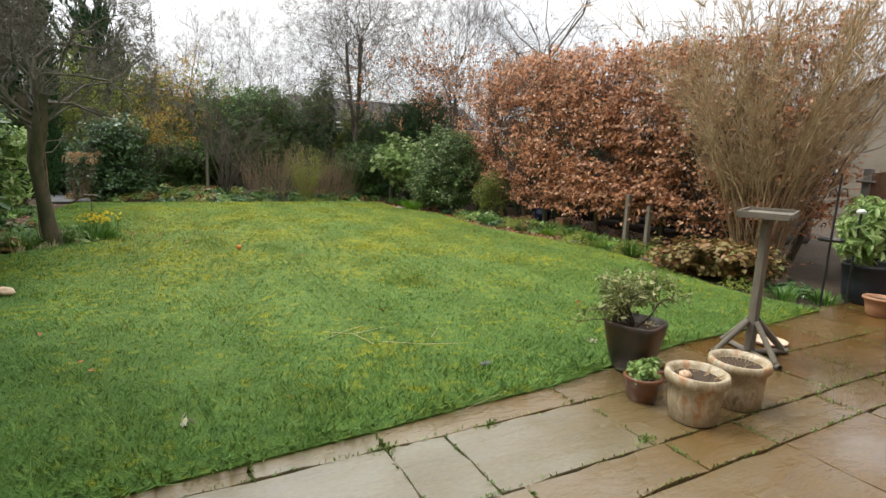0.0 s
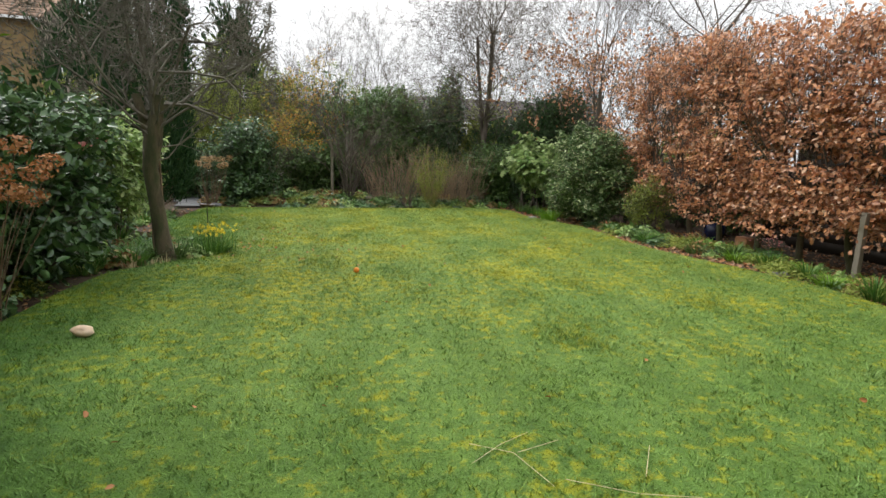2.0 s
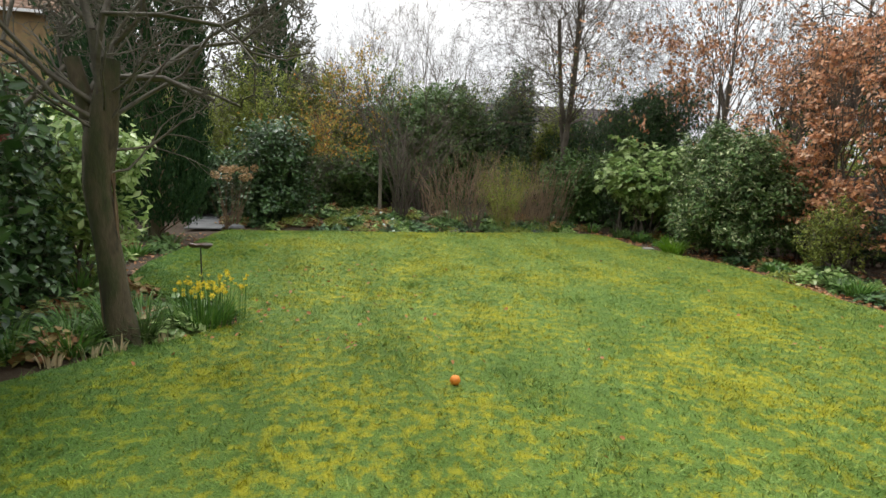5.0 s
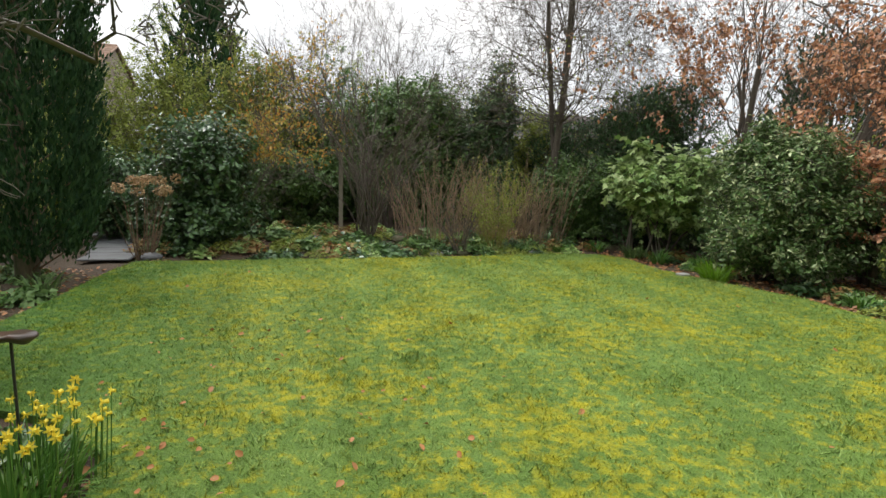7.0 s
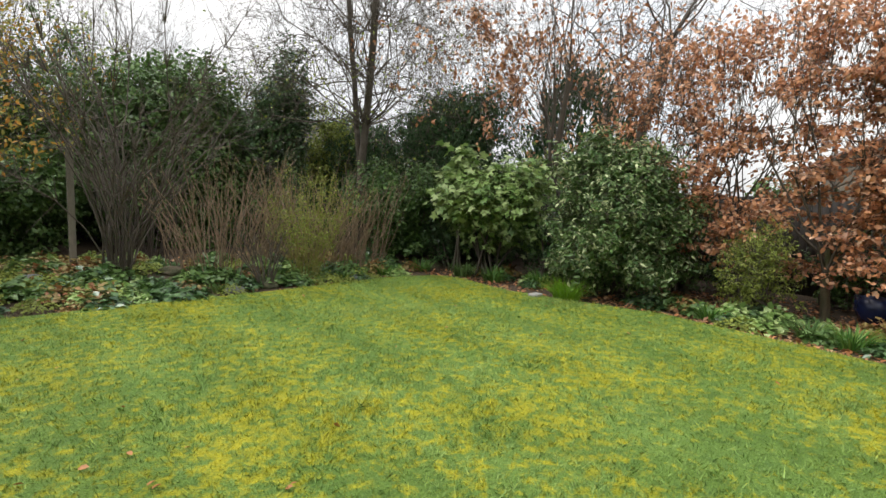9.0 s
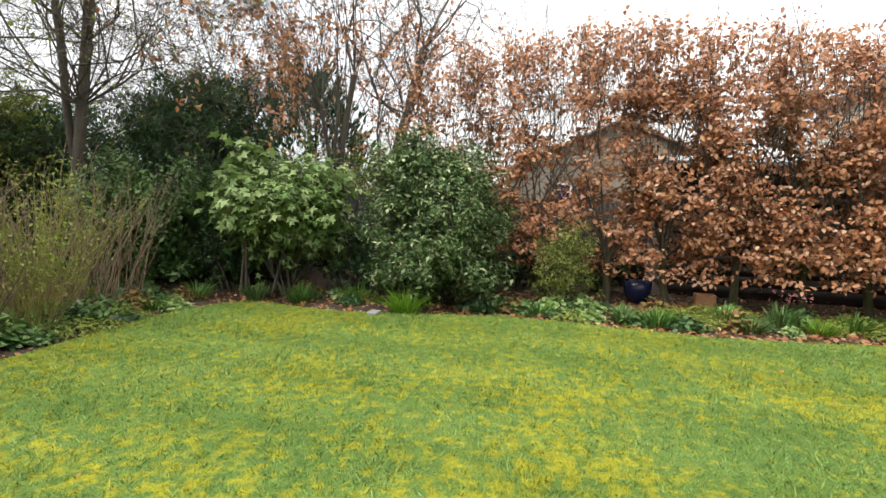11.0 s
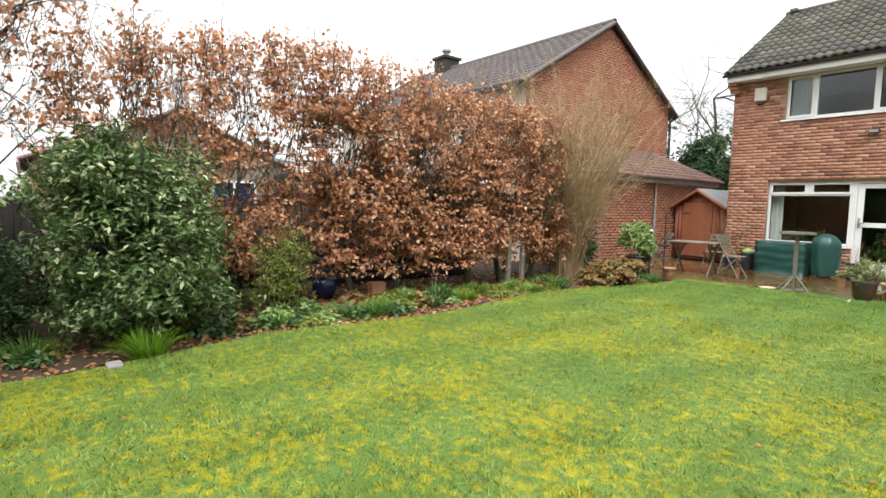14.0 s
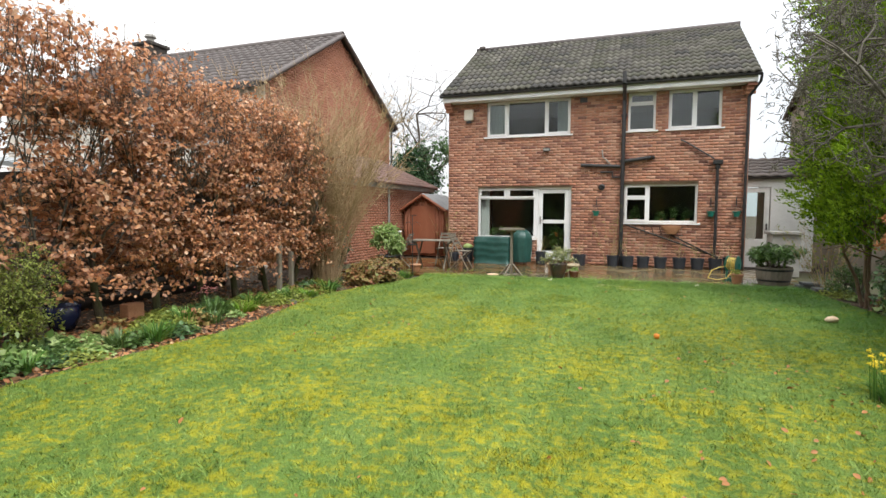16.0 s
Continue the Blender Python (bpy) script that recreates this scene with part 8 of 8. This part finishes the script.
def hose_and_barrel():
    tp_ = round_pot("terracotta_pot", (-4.10, 3.02), 0.085, 0.125, 0.2, mat_terra_plain, "round terracotta pot at the edge of the lawn", rimh=0.03)
    foliage_on(tp_, (-4.10, 3.02, 0.24), (0.11, 0.11, 0.06), 70, 0.06, 0.03, mat_yellowgreen, 551, stems=0)
    h = thing("hose_reel", (-4.12, 2.35, 0), "green garden hose reel wound with yellow hose", "hose reel")
    R = Matrix.Translation((-4.12, 2.35, 0.34)) @ Matrix.Rotation(math.pi / 2, 4, 'Y') @ Matrix.Rotation(0.5, 4, 'X')
    for s in (-0.11, 0.10):
        bm = turned([(0.05, s), (0.17, s), (0.18, s + 0.006), (0.17, s + 0.013), (0.05, s + 0.013)], (0, 0, 0), 24, m=R)
        part("reel_disc", bm, mat_greenplastic, h)
    segs = []
    for k in range(5):
        z = -0.08 + 0.038 * k
        pts = [R @ Vector((0.13 * math.cos(a), 0.13 * math.sin(a), z)) for a in np.linspace(0, 2 * math.pi, 19)]
        segs += [(tuple(a), tuple(b), 0.013, 0.013) for a, b in zip(pts, pts[1:])]
    part_np("hose", tubes(segs, 6), mat_hose, h, kind="stuff")
    loop = [(-4.15 + 0.28 * math.sin(a) * (1 + 0.1 * math.cos(a)), 2.55 + 0.08 * math.cos(a), 0.18 - 0.15 * math.cos(a)) for a in np.linspace(0.3, 3.6, 12)]
    loop = [(-4.1, 2.45, 0.2), (-3.98, 2.58, 0.06), (-3.8, 2.65, 0.02), (-3.62, 2.6, 0.05), (-3.7, 2.5, 0.2), (-3.85, 2.45, 0.27), (-4.0, 2.42, 0.3)]
    part_np("loose_hose", tubes([(a, b, 0.012, 0.012) for a, b in zip(loop, loop[1:])], 6), mat_hose, h)
    part("stand", bevel(boxes((-4.24, -4.0, 2.2, 2.5, 0, 0.04), (-4.25, -4.22, 2.3, 2.4, 0.04, 0.36), (-4.02, -3.99, 2.3, 2.4, 0.04, 0.36)), 0.005), mat_greenplastic, h)
    c = (-4.78, 2.85)
    b = thing("half_barrel", (c[0], c[1], 0), "old wooden half barrel planted with a broad evergreen shrub", "planter")
    n = 20
    for i in range(n):
        a0, a1 = 2 * math.pi * i / n + 0.01, 2 * math.pi * (i + 1) / n - 0.01
        bm = bmesh.new()
        vs = []
        for z, R_ in ((0, 0.27), (0.18, 0.315), (0.36, 0.325)):
            for aa in (a0, a1):
                for rr in (R_, R_ - 0.025):
                    vs.append(bm.verts.new((c[0] + rr * math.cos(aa), c[1] + rr * math.sin(aa), z)))
        for k in (0, 4):
            o = vs[k:k + 8]
            bm.faces.new((o[0], o[2], o[6], o[4]))
            bm.faces.new((o[1], o[5], o[7], o[3]))
            bm.faces.new((o[0], o[4], o[5], o[1]))
            bm.faces.new((o[2], o[3], o[7], o[6]))
        bm.faces.new((vs[8], vs[10], vs[11], vs[9]))
        part("stave", bm, mat_wood, b)
    for z, R_ in ((0.07, 0.291), (0.28, 0.326)):
        part("hoop", turned([(R_, z), (R_ + 0.004, z + 0.002), (R_ + 0.006, z + 0.04), (R_ + 0.002, z + 0.042)], (c[0], c[1], 0), 32), mat_black, b)
    soil_disc(c, 0.29, 0.31, b)
    foliage_on(b, (c[0] + 0.05, c[1], 0.62), (0.58, 0.5, 0.30), 1500, 0.12, 0.035, mat_mid, 552, stems=14, base=(c[0], c[1], 0.33))
    k = thing("storage_bin", (-5.25, 1.0, 0), "grey concrete storage bin with a lid", "storage bin")
    part("bin_body", bevel(boxes((-5.6, -5.05, 0.7, 1.3, 0, 0.95)), 0.01), mat_concrete, k)
    part("lid", bevel(boxes((-5.65, -5.0, 0.64, 1.36, 0.951, 1.02)), 0.012), mat_concrete, k)
    for i, (x, y, w) in enumerate(((-5.35, 3.2, 0.5), (-5.5, 3.55, 0.45), (-5.3, 3.25, 0.3))):
        s = thing("edging_stone", (x, y, 0), "flat dark stone stacked at the bed corner", "stone", "stacked edging stones")
        bm = bevel(boxes((x - w / 2, x + w / 2, y - 0.14, y + 0.14, 0.0 + 0.06 * (i == 2), 0.055 + 0.06 * (i == 2))), 0.012)
        for v in bm.verts:
            v.co += Vector((0.02, 0.02, 0)) * noise.noise(v.co * 6)
        part("stone_body", bm, mat_slate, s)


hose_and_barrel()
twiggy("sparse_shrub", (-5.55, 3.4), 1.5, 0.8, 34, 0.007, 560, mat_strawtwig, "sparse straggly shrub with yellowish leaves", mat_yellowgreen, 500, 0.05, 0.025, sidetwigs=220)
shrub("hebe", (-5.75, 3.9, 0.25), (0.35, 0.5, 0.3), 900, 0.05, 0.02, mat_mid, "low green shrub at the corner of the paving", 561)
shrub("yellow_green_shrub", (-5.75, 6.15, 0.4), (0.35, 0.35, 0.4), 900, 0.06, 0.03, mat_yellowgreen, "small yellow-green shrub at the lawn edge", 562)

# --- things on the lawn and in the beds ---
bl = thing("orange", (-2.43, 8.79, 0), "small orange fruit lying on the lawn", "fruit")
part("fruit_body", turned([(0.008, 0), (0.025, 0.008), (0.034, 0.03), (0.026, 0.052), (0.008, 0.06)], (-2.43, 8.79, 0.012), 16), mat_orangefruit, bl, smooth=True)
br_ = thing("bread_piece", (-4.58, 7.0, 0), "torn pale crust of bread lying on the grass", "bread")
bm = bmesh.new()
bmesh.ops.create_icosphere(bm, subdivisions=3, radius=0.066)
for v in bm.verts:
    v.co = Vector((v.co.x * 1.15, v.co.y * 0.8, v.co.z * 0.62)) * (1 + 0.35 * noise.noise(v.co * 18)) + Vector((-4.58, 7.0, 0.055))
part("crust", bm, mat_stoneball, br_, smooth=True)


def petals(x, y, s, mat, label):
    t = thing("fallen_flower", (x, y, 0), label, "flower")
    r = rs(int(abs(x * 100)))
    P = np.array([x, y, 0.03]) + r.normal(size=(12, 3)) * 0.012
    part_np("blossom", leaves(P, np.zeros((12, 3)), s, s * 0.8, OVAL, r, 0.6, 0.7), mat, t, kind="stuff")


mat_petal = surface("white_petals", [(0.80, 0.78, 0.66), (0.70, 0.66, 0.40)], 30, 0.6, 0, 30)
petals(-0.51, 4.09, 0.04, mat_petal, "fallen cream flower on the lawn")
petals(-3.30, 3.95, 0.04, mat_petal, "fallen cream flower on the lawn near the paving")


def straws():
    for k, pts in enumerate([[(-2.30, 5.02), (-2.12, 4.90), (-2.05, 4.62)], [(-2.34, 4.86), (-2.16, 4.98), (-1.98, 5.06)], [(-1.98, 4.66), (-1.72, 4.50), (-1.48, 4.42)], [(-1.62, 4.60), (-1.44, 4.82)], [(-2.10, 4.9), (-1.86, 4.96)], [(-1.95, 3.52), (-1.62, 3.62)]]):
        t = thing("straw_stalk", (pts[0][0], pts[0][1], 0), "pale dry stalk lying on the ground", "stalk", "dry stalks on the lawn")
        q = [(x, y, 0.03) for x, y in pts]
        part_np("stalk", tubes([(a, b, 0.0022, 0.0016) for a, b in zip(q, q[1:])], 4), mat_straw, t)
    s = thing("flat_stone", (-1.5, 4.04, 0), "small flat pale stone in the grass", "stone")
    part("stone_body", bevel(boxes((-1.54, -1.46, 4.01, 4.05, 0.015, 0.035)), 0.008), mat_slate, s)
    s2 = thing("flat_stone", (2.05, 13.75, 0), "small flat grey stone at the bed edge", "stone")
    part("stone_body", bevel(boxes((1.98, 2.14, 13.68, 13.8, 0.0, 0.04)), 0.01), mat_concrete, s2)


straws()


def border_things():
    o = thing("garden_ornament", (-4.23, 10.44, 0), "rusty leaf-shaped ornament on a thin black rod", "ornament")
    part_np("rod", tubes([((-4.23, 10.44, -0.05), (-4.23, 10.44, 0.60), 0.006, 0.006)], 6), mat_black, o)
    bm = turned([(0.01, 0.0), (0.07, 0.005), (0.10, 0.025), (0.09, 0.035), (0.02, 0.03)], (-4.23, 10.44, 0.585), 18, 0.6)
    for v in bm.verts:
        v.co.z += 0.02 * noise.noise(v.co * 20)
    part("leaf_shape", bm, mat_glaze, o, smooth=True)
    p = thing("wooden_post", (-2.15, 17.4, 0), "thin pale wooden post in the back border", "post")
    part("post_body", bevel(boxes((-2.18, -2.11, 17.37, 17.43, -0.05, 1.58)), 0.005), mat_wood, p)
    c = thing("terracotta_trough", (4.15, 9.95, 0), "terracotta box planter under the hedge", "plant pot")
    part("trough_body", bevel(boxes((4.08, 4.24, 9.8, 10.05, -0.05, 0.17)), 0.01), mat_terra_plain, c)
    b = thing("blue_pot", (4.3, 10.75, 0), "dark blue glazed pot under the hedge", "plant pot")
    part("pot_body", turned([(0.12, 0), (0.18, 0.15), (0.19, 0.3), (0.17, 0.3), (0.16, 0.25)], (4.3, 10.75, -0.03), 24), mat_bluepot, b, smooth=True)
    r = rs(601)
    f = thing("pink_flowers", (3.75, 9.0, 0), "small pink flowers in the border", "plant")
    P = np.array([3.72, 9.05, 0.26]) + r.normal(size=(60, 3)) * np.array([0.06, 0.16, 0.05])
    part_np("flower", leaves(P, np.zeros((60, 3)), 0.03, 0.026, OVAL, r), mat_pink, f, kind="stuff")
    part_np("stem_growth", straps(r, (3.72, 9.05, -0.03), 40, 0.25, 0.1, 0.005, 0.3, 0.15), mat_strap, f, kind="stuff")
    y = thing("yellow_tulip", (1.9, 17.0, 0), "single yellow flower in the back border", "flower")
    P = np.array([1.9, 16.9, 0.42]) + r.normal(size=(8, 3)) * 0.012
    part_np("flower", leaves(P, np.zeros((8, 3)), 0.05, 0.04, OVAL, r), mat_yellow, y, kind="stuff")
    part_np("stem", tubes([((1.9, 16.9, 0), (1.9, 16.9, 0.42), 0.004, 0.004)], 4), mat_strap, y)
    lamp = thing("garden_lamp", (2.95, 3.95, 0), "thin black rod with a small white solar lamp", "lamp")
    part_np("rod", tubes([((2.95, 4.0, 0), (2.95, 4.0, 0.95), 0.012, 0.012)], 8), mat_black, lamp)
    part("shade", turned([(0.04, 0), (0.045, 0.02), (0.02, 0.04)], (2.95, 4.0, 0.95), 14), mat_white, lamp)
    for k, (x, yy, h) in enumerate([(3.55, 7.6, 0.85), (3.6, 7.2, 0.7)]):
        s = thing("hedge_stake", (x, yy, 0), "short grey wooden stake in front of the hedge", "post", "stakes by the hedge")
        part("stake_body", bevel(boxes((x - 0.035, x + 0.035, yy - 0.035, yy + 0.035, -0.05, h)), 0.005), mat_wood, s)


border_things()


def path_stones():
    r = rs(620)
    pts = []
    y = 15.9
    x = -5.42
    while y < 21:
        w, l = 0.6 * r.uniform(0.8, 1.1), 0.55 * r.uniform(0.8, 1.1)
        bm = bevel(boxes((x - w / 2, x + w / 2, y, y + l, 0.0, 0.035)), 0.012)
        for v in bm.verts:
            v.co += Vector((0.05, 0.05, 0)) * noise.noise(v.co * 3)
        tagged(part("path_stone", bm, mat_slate), "wet grey stone of the garden path", "path stone", "path stones", "structure")
        y += l + 0.04
        x -= 0.12
    k = 0
    for (x, y, s) in [(-1.9, 15.95, 0.08), (-0.75, 15.98, 0.12), (-0.35, 16.0, 0.11), (-2.6, 17.0, 0.12), (-1.2, 16.9, 0.14), (0.9, 16.0, 0.08), (3.2, 7.75, 0.16), (2.95, 8.1, 0.12), (2.95, 6.6, 0.1), (-4.9, 16.1, 0.12)]:
        bm = bmesh.new()
        bmesh.ops.create_icosphere(bm, subdivisions=2, radius=s)
        for v in bm.verts:
            v.co = Vector((v.co.x * 1.2, v.co.y, v.co.z * 0.5)) * (1 + 0.3 * noise.noise(v.co * 6 + Vector((k, 0, 0)))) + Vector((x, y, 0.02 + ground_height(x, y)))
        st = thing("rock", (x, y, 0), "rough brown stone half sunk in the border", "stone", "border rocks")
        part("rock_body", bm, mat_slate if k % 2 else mat_bark, st)
        k += 1


path_stones()


def indoor_plants():
    for k, (x, z, s) in enumerate([(-2.1, 1.2, 0.3), (-2.75, 1.2, 0.28), (-3.05, 1.2, 0.36), (-3.4, 1.2, 0.3)]):
        t = thing("house_plant", (x, -0.45, z), "leafy house plant on the kitchen window sill", "house plant", "plants behind the kitchen window")
        foliage_on(t, (x, -0.42, z + s * 0.6), (0.16, 0.1, s * 0.7), 130, 0.09, 0.04, mat_mid, 640 + k, stems=4)
        part("pot_body", turned([(0.05, 0), (0.07, 0.1), (0.06, 0.1)], (x, -0.42, z - 0.02), 14), mat_terra_plain, t)
    tagged(part("worktop", bevel(boxes((-3.6, -1.85, -0.8, -0.3, 1.10, 1.145)), 0.005), mat_concrete), "grey kitchen worktop inside the window", "worktop")
    for k, x in enumerate((1.2, 1.6, 1.95)):
        t = thing("house_plant", (x, -0.4, 0.7), "leafy house plant on the dining room sill", "house plant", "plants behind the dining window")
        foliage_on(t, (x, -0.4, 0.86), (0.18, 0.09, 0.14), 90, 0.1, 0.04, mat_mid, 650 + k, stems=4)
    t = thing("house_plant", (0.1, -0.6, 0.2), "tall green house plant with an orange flower behind the door", "house plant")
    foliage_on(t, (0.08, -0.6, 0.75), (0.22, 0.15, 0.35), 260, 0.14, 0.05, mat_mid, 655, stems=8)
    P = np.array([0.05, -0.42, 0.80]) + rs(2).normal(size=(10, 3)) * 0.02
    part_np("flower", leaves(P, np.zeros((10, 3)), 0.07, 0.05, OVAL, rs(3)), mat_orangefruit, t, kind="stuff")
    tagged(part("sill_board", boxes((0.62, 2.24, -0.55, -0.29, 0.66, 0.70)), mat_white), "white inner window sill", "window sill")


indoor_plants()

# ---------- single pieces, last ----------
PAVE = tagged(thing("pavement", (0, 0, -0.02), "wet riven sandstone patio in brown and grey slabs", "patio"), kind="structure")
del PAVE["category"]


def lay_slabs():
    r = rs(700)
    for x0, x1, y0, y1 in SLABS:
        g = 0.003
        x0 += g
        x1 -= g
        dz = r.normal() * 0.0015
        j = lambda: r.normal() * 0.0055
        n = 6
        ring = []
        for k in range(4):
            a = [(x0, y0), (x1, y0), (x1, y1), (x0, y1)][k]
            b = [(x1, y0), (x1, y1), (x0, y1), (x0, y0)][k]
            for i in range(n):
                f = i / n
                ring.append((a[0] + (b[0] - a[0]) * f + j(), a[1] + (b[1] - a[1]) * f + j()))
        cx, cy = (x0 + x1) / 2, (y0 + y1) / 2
        m = len(ring)
        V = [(x, y, -0.03) for x, y in ring] + [(x, y, -0.006 + dz) for x, y in ring] + [(cx + (x - cx) * (1 - 0.004 / abs(x1 - x0)), cy + (y - cy) * (1 - 0.004 / abs(y1 - y0)), dz) for x, y in ring]
        me = bpy.data.meshes.new("slab")
        F = [(i, (i + 1) % m, m + (i + 1) % m, m + i) for i in range(m)] + [(m + i, m + (i + 1) % m, 2 * m + (i + 1) % m, 2 * m + i) for i in range(m)] + [tuple(range(2 * m, 3 * m))]
        me.from_pydata(V, [], F)
        me.materials.append(mat_slab)
        hang("slab", me, PAVE)


lay_slabs()


def moss_in_joints():
    r = rs(710)
    P = []
    for x0, x1, y0, y1 in SLABS:
        if y0 > 2.5:
            for _ in range(34):
                P.append((x0 + r.normal() * 0.005, r.uniform(y0, y1), 0.0))
                P.append((r.uniform(x0, x1), y0 + r.normal() * 0.005, 0.0))
    for c in ((-2.47, 3.38), (-1.9, 3.37), (-1.26, 2.92)):
        P += [(c[0] + r.normal() * 0.04, c[1] + r.normal() * 0.02, 0) for _ in range(60)]
    P = np.array(P)
    tagged(hang("joint_moss", np_mesh("joint_moss", *leaves(P, np.zeros((len(P), 3)), 0.022, 0.008, DIAMOND, r, 0.3, 0.5, stand=0.8), mat_blade)), "small weeds and moss in the paving joints", "moss", kind="stuff")


moss_in_joints()


def lay_bricks():
    """The rear wall's bricks in stretcher bond, a darker soldier of headers over the openings left out."""
    L, H, g = 0.225, 0.075, 0.005
    rows = []
    k = 0
    z = 0.0
    while z + H <= HZ - 0.1:
        x = HX0 - (L / 2 if k % 2 else 0)
        while x < HX1:
            spans = [(max(x, HX0) + g, min(x + L, HX1) - g)]
            for hx0, hx1, hz0, hz1 in HOLES:
                if z + H > hz0 + 0.01 and z < hz1 - 0.01:
                    out = []
                    for a, b in spans:
                        if b <= hx0 or a >= hx1:
                            out.append((a, b))
                        else:
                            if a < hx0 - 0.03:
                                out.append((a, hx0))
                            if b > hx1 + 0.03:
                                out.append((hx1, b))
                    spans = out
            for a, b in spans:
                if b - a > 0.03:
                    rows.append((a, b, z + 0.0035, z + H - 0.0035))
            x += L
        z += H
        k += 1
    wall = bpy.data.objects["wall_north"]
    near = [q for q in rows if -1.75 < q[0] < -0.44 and q[2] < 3.0 and q[1] - q[0] > 0.2][:290]
    keys = {(q[0], q[2]) for q in near}
    V, F = boxes_np([(0, L - 2 * g, -0.0033, 0.0, 0, H - 0.007)])
    me = np_mesh("brick", V, F, mat_brick_part)
    for q in near:
        ob = new("brick", me)
        ob.parent = wall
        ob.location = (q[0], 0.0008 * noise.noise(Vector((q[0] * 9, q[2] * 9, 0))), q[2])
    r = rs(720)
    rest = [(a, b, -0.0033, 0.0006 * r.normal(), lo, hi) for a, b, lo, hi in rows if (a, lo) not in keys]
    part_np("brick", boxes_np(rest), mat_brick, wall, kind="stuff")


lay_bricks()
